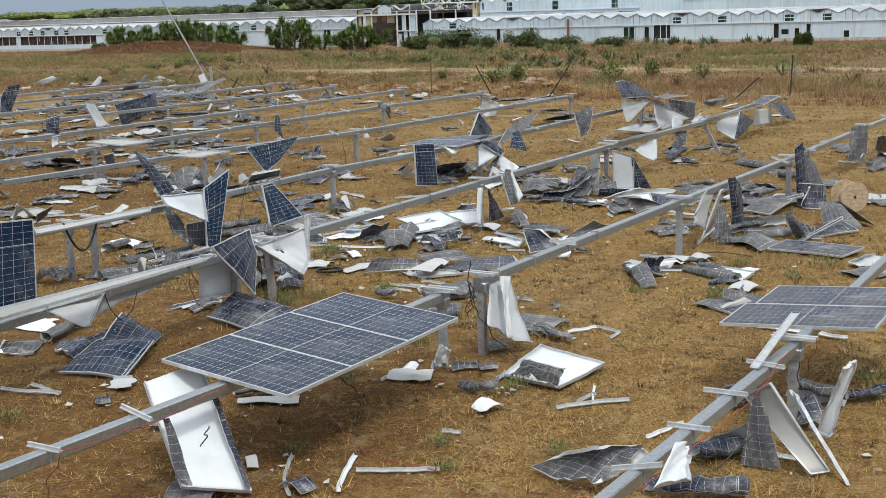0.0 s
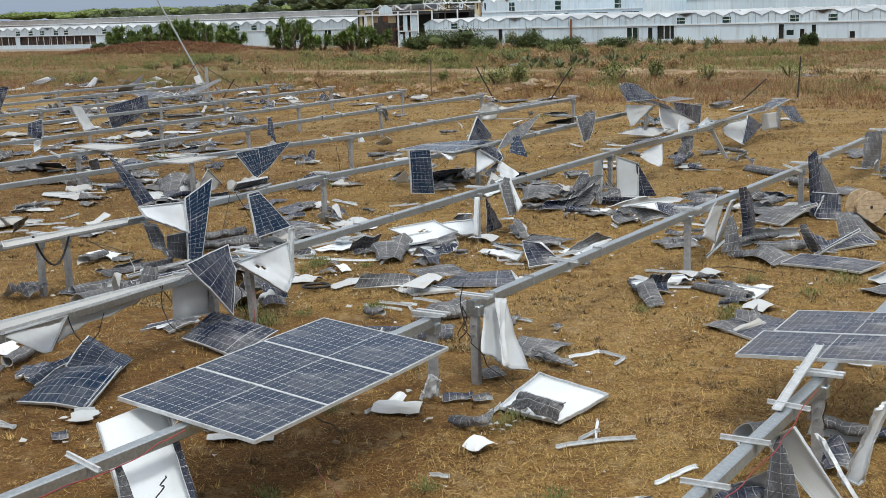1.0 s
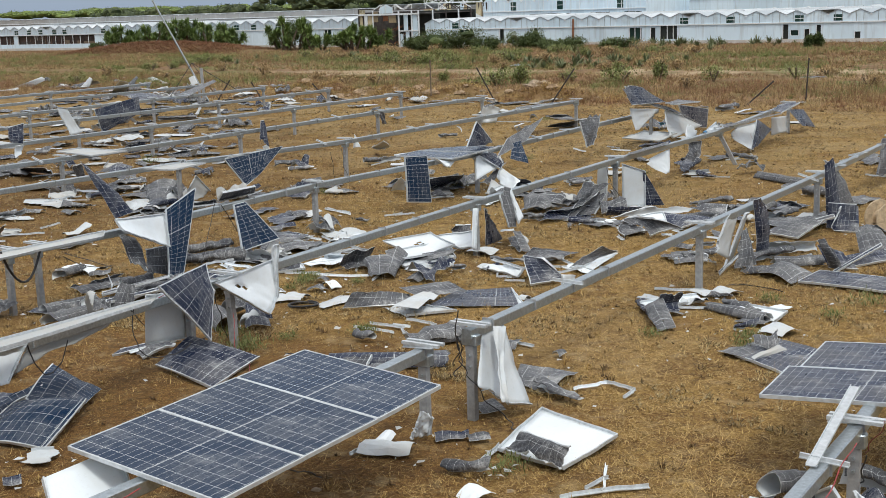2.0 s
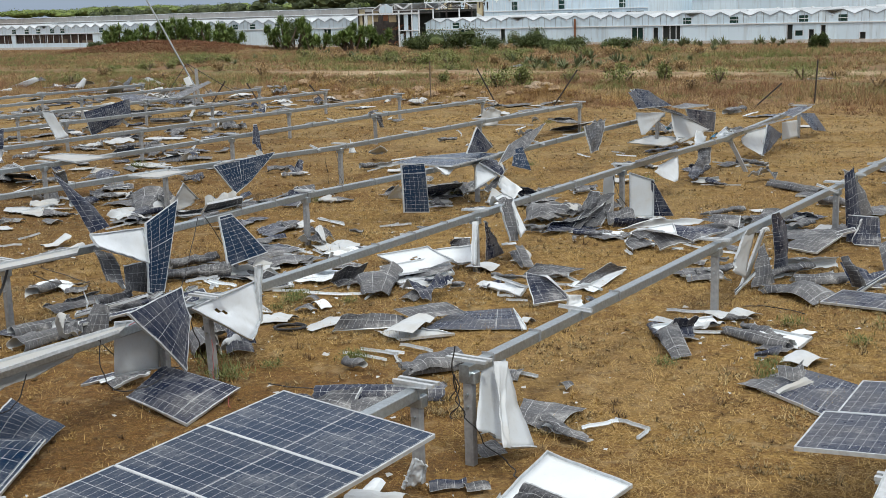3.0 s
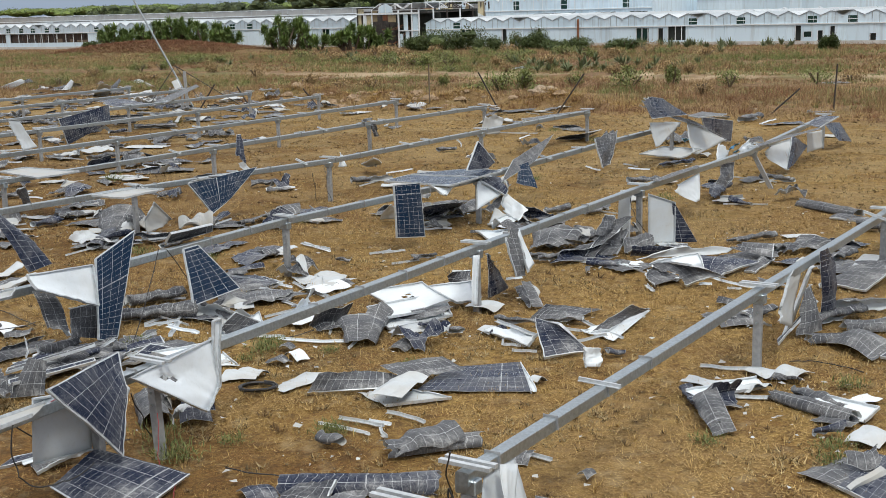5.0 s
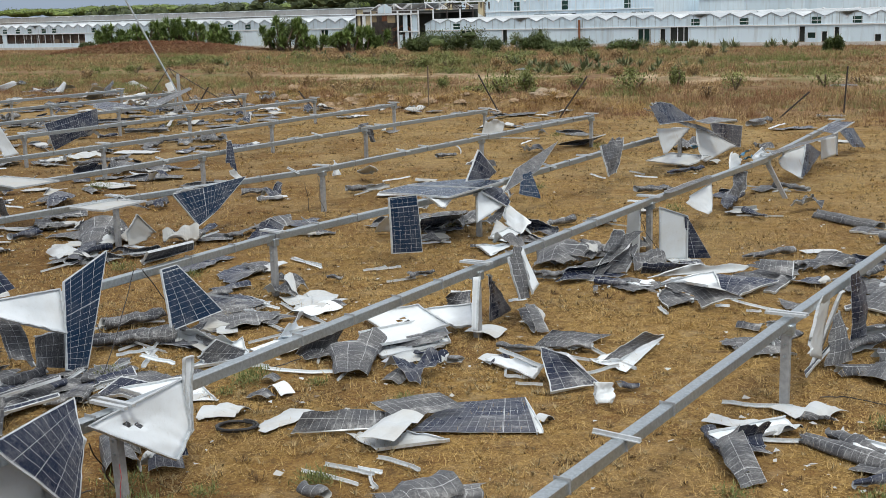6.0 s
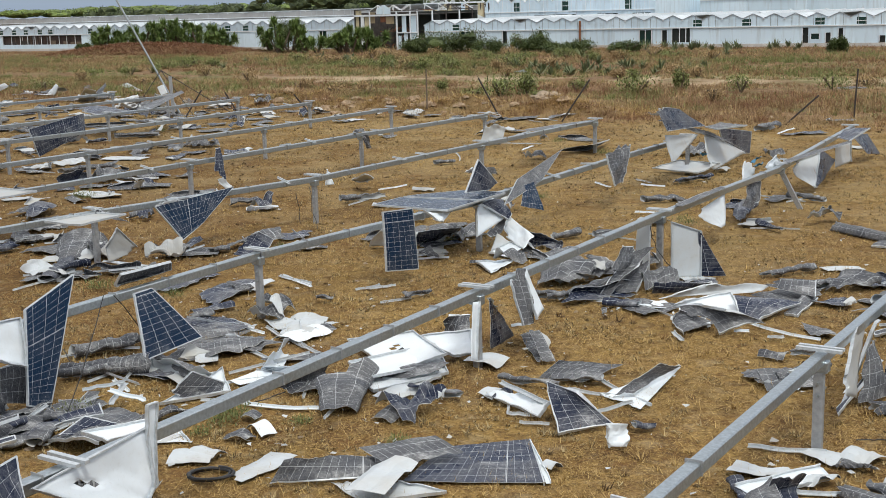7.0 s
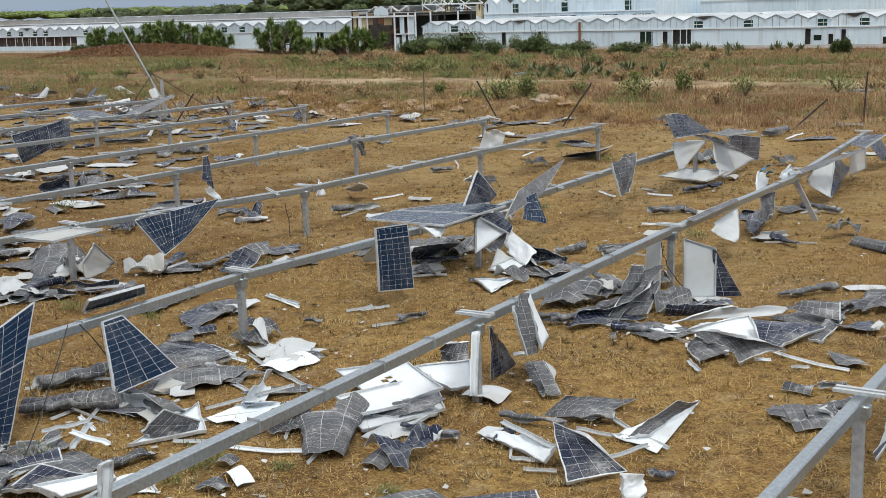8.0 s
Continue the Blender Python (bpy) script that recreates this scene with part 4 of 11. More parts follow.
def leaning_pole():
    foot, top = Vector((-13.6, 70.2, 0)), Vector((-17.6, 70.2, 8.2))
    pole = anchor("leaning_pole", foot, "thin grey steel pole leaning over behind the rows", "pole")
    sweep("shaft", [Vector((0, 0, -0.05)), top - foot], ring(0.05, 8), GALV, pole, "thin steel shaft", up=Vector((0, 1, 0)))
    sweep("strap_post", [Vector((0.2, -2.2, -0.05)), Vector((0.15, -2.2, 1.9))], [(-.07, -.05), (.07, -.05), (.07, .05), (-.07, .05)], POST, pole, "thick steel post", up=Vector((0, 1, 0)))
    box("control_box", 0.32, 0.2, 0.46, (-0.28, -0.12, 1.35), WHITE_PAINT, pole, "pale grey control box", Euler((0, radians(-22), 0)).to_matrix().to_4x4(), 0.02)
    for k, (dx, dy) in enumerate(((2.6, -0.5), (-2.2, -0.8), (1.0, -1.6))):
        sweep("guy_wire", [Vector((dx, dy, 0)), Vector((-0.8, 0, 2.1))], ring(0.02, 5), CABLE, pole, "dark stay")


def stone(x, y, size, seed, mat=RUBBLE, words="pale dusty lump of rubble in dry grass"):
    rnd = random.Random(seed)
    bm = bmesh.new()
    bmesh.ops.create_icosphere(bm, subdivisions=4 if size > 0.5 else 2, radius=1.0)
    for v in bm.verts:
        k = 1 + 0.5 * noise.noise(v.co * 1.3 + Vector((seed * 3.1, 0, 0))) + 0.35 * noise.noise(v.co * 3.1) + (0.22 * abs(noise.noise(v.co * 6.3)) + 0.1 * noise.noise(v.co * 14)) * (size > 0.5)
        v.co = Vector((v.co.x * size * k * 1.2, v.co.y * size * k * 0.8, max(-0.2, v.co.z) * size * k * 0.55))
    ob = obj("rubble_stone", [v.co.copy() for v in bm.verts], [[v.index for v in f.verts] for f in bm.faces], mat)
    bm.free()
    here = Vector((x, y, 0))
    ob.location = (x, y, ground_height(here.dot(EA), here.dot(ED)))
    ob.rotation_euler = (0, 0, rnd.uniform(0, 6))
    return tagged(ob, words, "stone", "rubble stones")


cable_drum(8.55, 26.5, radians(15))
leaning_pole()
for i in range(90):
    rr = random.Random(i + 740)
    s = rr.random()
    stone(-9 + 14 * s + rr.gauss(0, 0.6), 72.5 - 8 * s + rr.gauss(0, 1.8), rr.uniform(0.12, 0.42) * rr.uniform(0.4, 1), i + 200, CLOD, "brown lump of dry earth in the heap at the field edge")
for i in range(60):
    rr = random.Random(i + 40)
    p = site(rr.gauss(-33, 6), rr.uniform(56.5, 62.5))
    stone(p.x, p.y, rr.uniform(0.05, 0.2), i)
for x, y, sz in ((4.4, 68.6, 0.75), (5.2, 69.0, 0.45), (3.9, 68.9, 0.4), (-5.2, 75.5, 0.35), (-3.6, 73.0, 0.3)):
    stone(x, y, sz, int(x * 7 + 90))
for i in range(70):
    rr = random.Random(i + 400)
    p = site(rr.uniform(-24, 2), rr.uniform(9, 40))
    stone(p.x, p.y, rr.uniform(0.02, 0.055), i + 50)


def stake(x, y, h, lean, label):
    ob = sweep("stake", [(0, 0, -0.05), (lean, 0, h)], ring(0.035, 6), CHAR if lean else BARK, up=Vector((0, 1, 0)))
    ob.location = (x, y, 0)
    return tagged(ob, label, "stake")


stake(-1.25, 66.6, 2.0, 0.0, "weathered wooden fence stake at the field edge")
for x, y, h, lean in ((2.0, 63.5, 1.7, -0.9), (4.4, 60.0, 1.7, 1.2), (16.0, 58.8, 1.9, 0.1), (-9.8, 66.0, 1.2, -0.7), (-12.6, 66.6, 1.3, 0.9), (13.0, 57.5, 1.0, 1.2), (-6.6, 66.5, 1.0, -0.8)):
    stake(x, y, h, lean, "dark bent steel stake at the field edge")

# ---- greenhouses ----
FRONT = 128.0


def flat_box(name, a0, a1, d0, d1, z0, z1, mat, parent, label="", org=None, bevel=0.0):
    """A box in the site's axes, given by its limits, as a part."""
    p = [site(a, d, z) - org for a in (a0, a1) for d in (d0, d1) for z in (z0, z1)]
    f = [(0, 1, 3, 2), (4, 6, 7, 5), (0, 4, 5, 1), (2, 3, 7, 6), (0, 2, 6, 4), (1, 5, 7, 3)]
    return obj(name, p, f, mat, parent, label)


def greenhouse(a0, bays, front, deep, sill, gutter, ridge, openings, vents, seed, label, roof=ROOFGLASS, wall=FILM, ribs=2, bar=WHITE_PAINT, dark=None, gable=None, bay=2.1):
    """A multi-bay glasshouse: low wall, gutter band, gables and a saw-tooth roof. openings and vents: (from, to, z0, z1) along the front."""
    rnd = random.Random(seed)
    org = site(a0, front, 0)
    house = anchor("greenhouse", org, label, "greenhouse", "greenhouses")
    a1 = a0 + bays * bay
    cuts = sorted(o for o in openings if o[0] > a0 and o[1] < a1)
    edges = [a0]
    for o in cuts:
        edges += [o[0], o[1]]
    edges.append(a1)
    for k in range(0, len(edges), 2):
        x = edges[k]
        while x < edges[k + 1] - 0.05:
            x2 = min(edges[k + 1], x + bay / 2 * rnd.choice((1, 1, 2)))
            flat_box("wall_panel", x, x2 - 0.015, front + rnd.uniform(0, .03), front + 0.08, 0.35, sill, wall, house, "", org)
            x = x2
    for lo, hi, z0, z1 in cuts:
        flat_box("wall_panel", lo, hi, front, front + 0.06, 0.35, z0, wall, house, "", org) if z0 > 0.5 else None
        flat_box("wall_panel", lo, hi, front, front + 0.06, z1, sill, wall, house, "", org) if z1 < sill - 0.1 else None
        # solid dark pane: the shade inside the opening put into its colour
        pane = flat_box("window", lo, hi, front + 0.25, front + 0.28, z0, z1, dark if dark and hi - lo > 8 else (GREEN_DARK if rnd.random() < 0.5 else DARK), house, "window bay with a dark pane in place of its interior", org)
        m = lo + 0.02
        while m < hi:
            flat_box("mullion", m, m + 0.06, front - 0.03, front + 0.05, z0, z1, WHITE_PAINT, pane, "", org)
            m += min(1.7, max(0.7, (hi - lo) / 3)) * rnd.uniform(0.75, 1.2)
        if hi - lo > 8:
            x = lo + 0.4
            while x < hi - 2:
                w = rnd.uniform(0.8, 3.2)
                flat_box("bench", x, x + w, front + 0.16, front + 0.22, z0, z0 + (z1 - z0) * rnd.uniform(0.25, 0.5), rnd.choice((RUST, BARK, CHAR, CHAR)), pane, "rusty planting bench inside", org)
                x += w + rnd.uniform(0.3, 2.5)
            for _ in range(int((hi - lo) * 1.2)):
                x = rnd.uniform(lo + 0.2, hi - 0.2)
                flat_box("inner_post", x, x + rnd.uniform(0.03, 0.09), front + 0.20, front + 0.245, z0, z1, rnd.choice((PLINTH, POST, CHAR, BARK)), pane, "", org)
    flat_box("plinth", a0, a1, front - 0.05, front + 0.15, -0.3, 0.35, PLINTH, house, "whitewashed low plinth", org)
    flat_box("gutter_band", a0, a1, front - 0.10, front - 0.01, sill, sill + 0.11, WHITE_PAINT, house, "white gutter band", org)
    for i in range(bays):
        b0, b1 = a0 + i * bay, a0 + (i + 1) * bay
        mid = (b0 + b1) / 2
        vent = [v for v in vents if b0 <= v < b1]
        lo = sill + 0.11
        pts = [site(b0, front, lo) - org, site(b1, front, lo) - org, site(b1, front, gutter) - org, site(mid, front, ridge) - org, site(b0, front, gutter) - org]
        back = [p + ED * 0.05 for p in pts]
        fs = [(0, 1, 2, 3, 4), (9, 8, 7, 6, 5)] + [(k, k + 5, (k + 1) % 5 + 5, (k + 1) % 5) for k in range(5)]
        face = obj("gable", pts + back, fs, gable or wall, house)
        for r0, r1 in ((b0, mid), (b1, mid)):
            sweep("rafter", [site(r0, front - 0.03, gutter) - org, site(r1, front - 0.03, ridge) - org], [(-.03, -.03), (.03, -.03), (.03, .03), (-.03, .03)], bar, face)
        for k in range(1, ribs + 1):
            x = b0 + bay * k / (ribs + 1)
            top = gutter + (ridge - gutter) * (1 - abs(x - mid) / (bay / 2))
            flat_box("glazing_bar", x - 0.025, x + 0.025, front - 0.025, front - 0.003, lo, top, bar, face, "", org)
        if vent:
            v = vent[0]
            flat_box("vent_window", v - 0.45, v + 0.45, front - 0.012, front - 0.006, lo + 0.05, gutter - 0.05, GREEN_DARK, face, "dark open gable vent", org)
            for zz in (0.5,):
                flat_box("glazing_bar", v - 0.45, v + 0.45, front - 0.03, front - 0.013, lo + (gutter - lo) * zz - .03, lo + (gutter - lo) * zz + .03, WHITE_PAINT, face, "", org)
        for e in (b0, b1):
            d = front - 0.04
            while d < front + deep:
                d2 = min(front + deep, d + rnd.choice((6.0, 8.0, 13.0)))
                if rnd.random() > (0.0 if roof is OLDROOF else 0.08):
                    lift = rnd.choice((0, 0, 0, 0.04, 0.16)) if d2 - d < 7 and d > front and roof is not OLDROOF else 0
                    q = [site(e, d, gutter) - org, site(mid, d, ridge + lift) - org, site(mid, d2 - 0.05, ridge + lift) - org, site(e, d2 - 0.05, gutter) - org]
                    q += [v - Vector((0, 0, 0.05)) for v in q]
                    obj("roof_pane", q, [(0, 1, 2, 3), (7, 6, 5, 4), (0, 4, 5, 1), (1, 5, 6, 2), (2, 6, 7, 3), (3, 7, 4, 0)], roof, house)
                d = d2
        flat_box("ridge_bar", mid - 0.03, mid + 0.03, front - 0.06, front + deep, ridge - 0.06, ridge + 0.05, WHITE_PAINT, house, "", org)
        flat_box("gutter", b0 - 0.08, b0 + 0.08, front - 0.12, front + deep, gutter - 0.10, gutter - 0.02, WHITE_PAINT, house, "", org)
    flat_box("end_wall", a0, a0 + 0.06, front + 0.1, front + deep, -0.2, gutter, wall, house, "", org)
    flat_box("end_wall", a1 - 0.06, a1, front + 0.1, front + deep, -0.2, gutter, wall, house, "", org)
    flat_box("rear_wall", a0, a1, front + deep, front + deep + 0.06, -0.2, gutter, wall, house, "", org)
    return house


greenhouse(-84.0, 37, 128.0, 26.0, 1.95, 2.8, 3.25, [(-79.2, -77.1, 0.51, 1.98), (-73.7, -73.1, 0.59, 2.05), (-69.2, -68.7, 0.85, 1.99), (-57.3, -55.8, 0.45, 1.81), (-54.8, -54.2, 0.43, 1.78), (-53.7, -51.7, 0.53, 1.97), (-40.3, -39.7, 0.40, 1.84), (-39.5, -38.6, 0.73, 1.25), (-38.1, -37.5, 0.40, 1.34), (-36.9, -36.4, 0.40, 1.74), (-33.1, -32.5, 0.40, 1.02)], [-79.7, -50.9, -45.8, -38.6, -34.7], 3, "long white greenhouse with milky panes and saw-tooth roof", bar=GALV)
greenhouse(-187.7, 45, 131.0, 26.5, 2.3, 3.15, 3.65, [(-128.5, -126.9, 0.6, 2.1), (-111.5, -110.3, 0.5, 2.2), (-101.9, -100.7, 0.4, 2.2), (-163.0, -145.5, 0.95, 2.22), (-186.0, -164.0, 0.95, 2.22)], [-163.2, -160.2, -157.5, -154.3, -152.0, -143.5, -140.2, -128.3, -117.1, -114.0, -109.6, -106.0], 5, "long white greenhouse beside the burnt bay", roof=ROOFGLASS, bar=GALV, dark=BROWN_INSIDE, gable=GABLE)
greenhouse(-228.0, 42, 158.0, 50.0, 3.9, 4.74, 4.82, [], [], 7, "older greenhouse block with grey roof sheeting", roof=OLDROOF, wall=OLDROOF, bar=GALV, bay=3.2)
greenhouse(-93.0, 12, 157.0, 30.0, 3.7, 5.1, 5.9, [(-84.0, -79.0, 3.0, 3.35), (-76.0, -73.0, 3.0, 3.35), (-71.0, -68.4, 3.0, 3.35)], [-88.0, -80.6, -71.5], 9, "taller white greenhouse behind the front block")
greenhouse(-66.0, 22, 168.0, 30.0, 4.6, 5.1, 5.7, [], [], 11, "pale greenhouse hall in the second line", ribs=5, bay=3.2)


def downpipe(a, z0, z1):
    org = site(a, FRONT - 0.2)
    ob = sweep("downpipe", [Vector((0, 0, z0)), Vector((0, 0, z1))], ring(0.12, 8), RUST, up=Vector((0, 1, 0)))
    ob.location = org
    return tagged(ob, "rusty red downpipe on the white greenhouse front", "downpipe")


downpipe(-64.0, 0.0, 2.9)


def burnt_hall():
    a0, a1, d0, d1 = -93.15, -84.1, 126.8, 140.0
    org = site(a0, d0, 0)
    hall = anchor("burnt_hall", org, "burnt-out greenhouse bay with charred frame and missing walls", "burnt building")
    rnd = random.Random(8)
    bar = [(-.045, -.045), (.045, -.045), (.045, .045), (-.045, .045)]
    for a, w, mat, top in ((0.05, 0.10, CHAR, 4.7), (1.15, 0.42, WHITE_PAINT, 4.0), (2.2, 0.12, WHITE_PAINT, 4.5), (3.55, 0.10, CHAR, 4.4), (6.05, 0.16, WHITE_PAINT, 4.4), (7.95, 0.12, WHITE_PAINT, 4.4), (8.95, 0.14, WHITE_PAINT, 4.6)):
        flat_box("column", a0 + a - w / 2, a0 + a + w / 2, d0, d0 + 0.14, -0.2, top, mat, hall, "", org)
    flat_box("beam", a0, a1, d0 - 0.06, d0 + 0.1, 3.9, 4.1, WHITE_PAINT, hall, "white steel beam", org)
    flat_box("beam", a0 + 6.0, a1, d0 - 0.04, d0 + 0.08, 1.92, 2.04, WHITE_PAINT, hall, "white steel beam", org)
    flat_box("beam", a0, a0 + 2.4, d0 - 0.02, d0 + 0.08, 4.62, 4.74, CHAR, hall, "charred eaves beam", org)
    # near-black colour carries the shade of the roofed interior
    flat_box("rear_wall", a0, a1, d1, d1 + 0.1, -0.2, 4.3, DARK, hall, "rear wall coloured dark for the shaded interior", org)
    flat_box("side_wall", a0 - 0.04, a0 + 0.04, d0 + 0.2, d1, -0.2, 4.3, CHAR, hall, "", org)
    flat_box("roof_sheet", a0 + 3.5, a1 - 0.3, d0 + 2.2, d1, 4.0, 4.06, CHAR, hall, "blackened roof sheeting", org)
    for k in range(1, 5):
        flat_box("column", a1 - 0.07, a1 + 0.07, d0 + 3 * k, d0 + 3 * k + 0.14, -0.2, 4.4, WHITE_PAINT if k % 2 else CHAR, hall, "", org)
    # scorched and torn cladding left between the columns; DARK pieces stand in for shaded openings
    for lo, hi, z0, z1, mat in ((0.1, 0.55, 2.5, 4.6, CREAM), (0.55, 0.95, 1.9, 3.9, CHAR), (0.6, 0.95, 3.95, 4.6, CREAM), (1.4, 2.1, 2.6, 3.85, CREAM), (2.25, 2.9, 3.1, 4.4, SOOT), (3.7, 4.4, 3.2, 3.85, RUST), (4.5, 5.6, 3.0, 3.85, SOOT), (0.1, 0.9, 0.3, 1.9, DARK), (1.4, 2.1, 0.3, 2.2, DARK)):
        flat_box("hanging_sheet", a0 + lo, a0 + hi, d0 + 0.16, d0 + 0.20, z0, z1, mat, hall, "scorched yellowish sheet" if mat is CREAM else "", org)
    for lo, hi, z0, z1 in ((6.75, 7.35, 2.05, 3.88), (8.05, 8.75, 0.5, 3.88), (6.2, 6.6, 0.1, 1.6), (7.0, 7.5, 0.6, 1.9)):
        flat_box("hanging_sheet", a0 + lo, a0 + hi, d0 + 0.10, d0 + 0.14, z0, z1, FILM, hall, "torn milky sheet", org)
    # added dark sheet: the hall's inner shade as plain colour
    flat_box("interior_shade_sheet", a0 + 2.4, a0 + 9.0, d0 + 4.6, d0 + 4.7, -0.1, 3.9, DARK, hall, "dark sheet in place of the shaded interior", org)
    # gable glass and the bare trusses over the beam
    q = [site(a0 + 3.3, d0 - .05, 4.12) - org, site(a0 + 5.3, d0 - .05, 4.12) - org, site(a0 + 5.3, d0 - .05, 4.75) - org, site(a0 + 4.3, d0 - .05, 5.2) - org, site(a0 + 3.3, d0 - .05, 4.75) - org]
    q += [v + ED * 0.05 for v in q]
    face = obj("gable", q, [(0, 1, 2, 3, 4), (9, 8, 7, 6, 5)] + [(k, k + 5, (k + 1) % 5 + 5, (k + 1) % 5) for k in range(5)], FILM, hall)
    for k in (0.02, 0.5, 0.98):
        flat_box("glazing_bar", a0 + 3.3 + 2 * k - .03, a0 + 3.3 + 2 * k + .03, d0 - .10, d0 - .06, 4.12, 4.75 + 0.45 * (1 - abs(2 * k - 1)), WHITE_PAINT, face, "", org)
    for i in range(3):
        b0 = a0 + 2.3 + i * 2.3
        mid, b1 = b0 + 1.15, b0 + 2.3
        for k in range(5):
            dd = d0 + k * 3.0
            tone = WHITE_PAINT if k < 3 else rnd.choice((WHITE_PAINT, CHAR))
            sweep("rafter", [site(b0, dd, 4.5) - org, site(mid, dd, 5.15) - org], bar, tone, hall)
            if rnd.random() < 0.85:
                sweep("rafter", [site(b1, dd, 4.5) - org, site(mid, dd, 5.15) - org], bar, tone, hall)
            sweep("tie_bar", [site(b0, dd, 4.5) - org, site(b1, dd, 4.5) - org], bar, rnd.choice((WHITE_PAINT, CHAR, RUST)), hall)
            sweep("strut", [site(mid, dd, 4.5) - org, site(mid, dd, 5.1) - org], bar, tone, hall)
        if i != 1:
            p = [site(b0, d0 + 0.1, 4.56) - org, site(mid, d0 + 0.1, 5.2) - org, site(mid, d0 + 7.5, 5.2) - org, site(b0, d0 + 7.5, 4.56) - org]
            p += [v - Vector((0, 0, 0.04)) for v in p]
            obj("roof_pane", p, [(0, 1, 2, 3), (7, 6, 5, 4), (0, 4, 5, 1), (1, 5, 6, 2), (2, 6, 7, 3), (3, 7, 4, 0)], ROOFGLASS, hall)
    # tangled steel inside
    for i in range(46):
        a, d = rnd.uniform(a0 + 3.4, a1 - 2.6), rnd.uniform(d0 + 0.6, d0 + 4)
        p = site(a, d, rnd.uniform(0, 2.3)) - org
        q = p + Vector((rnd.uniform(-1.5, 1.5), rnd.uniform(-0.6, 0.6), rnd.uniform(-0.2, 0.9)))
        m = p.lerp(q, 0.5) + Vector((0, 0, rnd.uniform(-0.3, 0.4)))
        sweep("wreckage_bar", [p, m, q], ring(0.035, 5), rnd.choice((CHAR, CHAR, RUST, POST)), hall, up=Vector((0, 1, 0.3)))
    for a in (3.9, 4.6, 5.2):
        flat_box("inner_post", a0 + a, a0 + a + 0.07, d0 + 3.0, d0 + 3.08, -0.1, 1.6, POST, hall, "", org)
    # scorched storey behind, with missing panes
    o2 = site(-97, 157, 0)
    back = anchor("scorched_wall", o2, "scorched greenhouse wall with missing panes behind the front block", "burnt building")
    a = -103.2
    while a < -93.3:
        w = rnd.uniform(0.35, 1.1)
        cream = a < -99.0
        if cream or rnd.random() < 0.6:
            sheet_ = flat_box("wall_panel", a, min(a + w, -93.2), 157, 157.06, 2.4, 5.2, CREAM if cream and rnd.random() < 0.75 else rnd.choice((SOOT, FILM, CREAM)), back, "", o2)
            for _ in range(rnd.choice((1, 2, 2, 3))):
                x, dw, dz = a + rnd.uniform(0, w), rnd.uniform(0.10, 0.30), rnd.uniform(0.3, 1.9)
                q = [site(x, 156.95, 5.15) - o2, site(x + dw, 156.95, 5.15) - o2, site(x + dw * rnd.uniform(0.6, 1.1), 156.95, 5.15 - dz * 0.7) - o2, site(x + dw * 0.45, 156.95, 5.15 - dz) - o2, site(x + dw * rnd.uniform(-0.2, 0.3), 156.95, 5.15 - dz * 0.6) - o2]
                q += [v + ED * 0.03 for v in q]
                obj("charred_strip", q, [(0, 1, 2, 3, 4), (9, 8, 7, 6, 5)] + [(k, k + 5, (k + 1) % 5 + 5, (k + 1) % 5) for k in range(5)], CHAR, sheet_, "charred hanging strip")
        a += w
    for k in range(15):
        aa = -104.5 + k * 0.42
        sweep("bent_rib", [site(aa, 158 + rnd.uniform(0, 3), 5.3) - o2, site(aa + rnd.uniform(-.3, .3), 159, 5.9) - o2, site(aa + rnd.uniform(-.9, .1), 159.5, 6.3 + rnd.uniform(-.2, .2)) - o2], ring(0.045, 5), WHITE_PAINT, back, "bent white roof rib", up=Vector((0, 1, 0.01)))
    flat_box("beam", -103.2, -93.1, 156.9, 157, 5.2, 5.4, WHITE_PAINT, back, "", o2)
    flat_box("beam", -103.2, -93.1, 156.9, 157, 2.9, 3.1, WHITE_PAINT, back, "", o2)
    flat_box("rear_wall", -103.2, -93.1, 163, 163.1, -0.2, 5.0, DARK, back, "", o2)
    for k in range(3):
        aa = -101.8 + k * 2.9
        sweep("rafter", [site(aa, 157, 5.3) - o2, site(aa + 1.45, 157, 6.2) - o2, site(aa + 2.9, 157, 5.3) - o2], [(-.05, -.05), (.05, -.05), (.05, .05), (-.05, .05)], WHITE_PAINT, back)


burnt_hall()

# ---- plants ----


def leaf_mesh(name, tips, mat, parent=None, label="", root=None):
    """Leaves as bent double triangles: (base, tip, width). root: one point from which they all grow."""
    verts, faces = ([Vector(root)] if root is not None else []), []
    for b, t, w in tips:
        b, t = Vector(b), Vector(t)
        side = (t - b).cross(Vector((0, 0, 1)))
        side = side.normalized() * w / 2 if side.length > 1e-5 else Vector((w / 2, 0, 0))
        mid = b.lerp(t, 0.45) + Vector((0, 0, 0.06 * (t - b).length))
        k = len(verts)
        if root is not None:
            verts += [mid - side, mid + side, t]
            faces += [(0, k, k + 1), (k, k + 2, k + 1)]
            continue
        verts += [b, mid - side, mid + side, t]
        faces += [(k, k + 1, k + 2), (k + 1, k + 3, k + 2)]
    return obj(name, verts, faces, mat, parent, label)


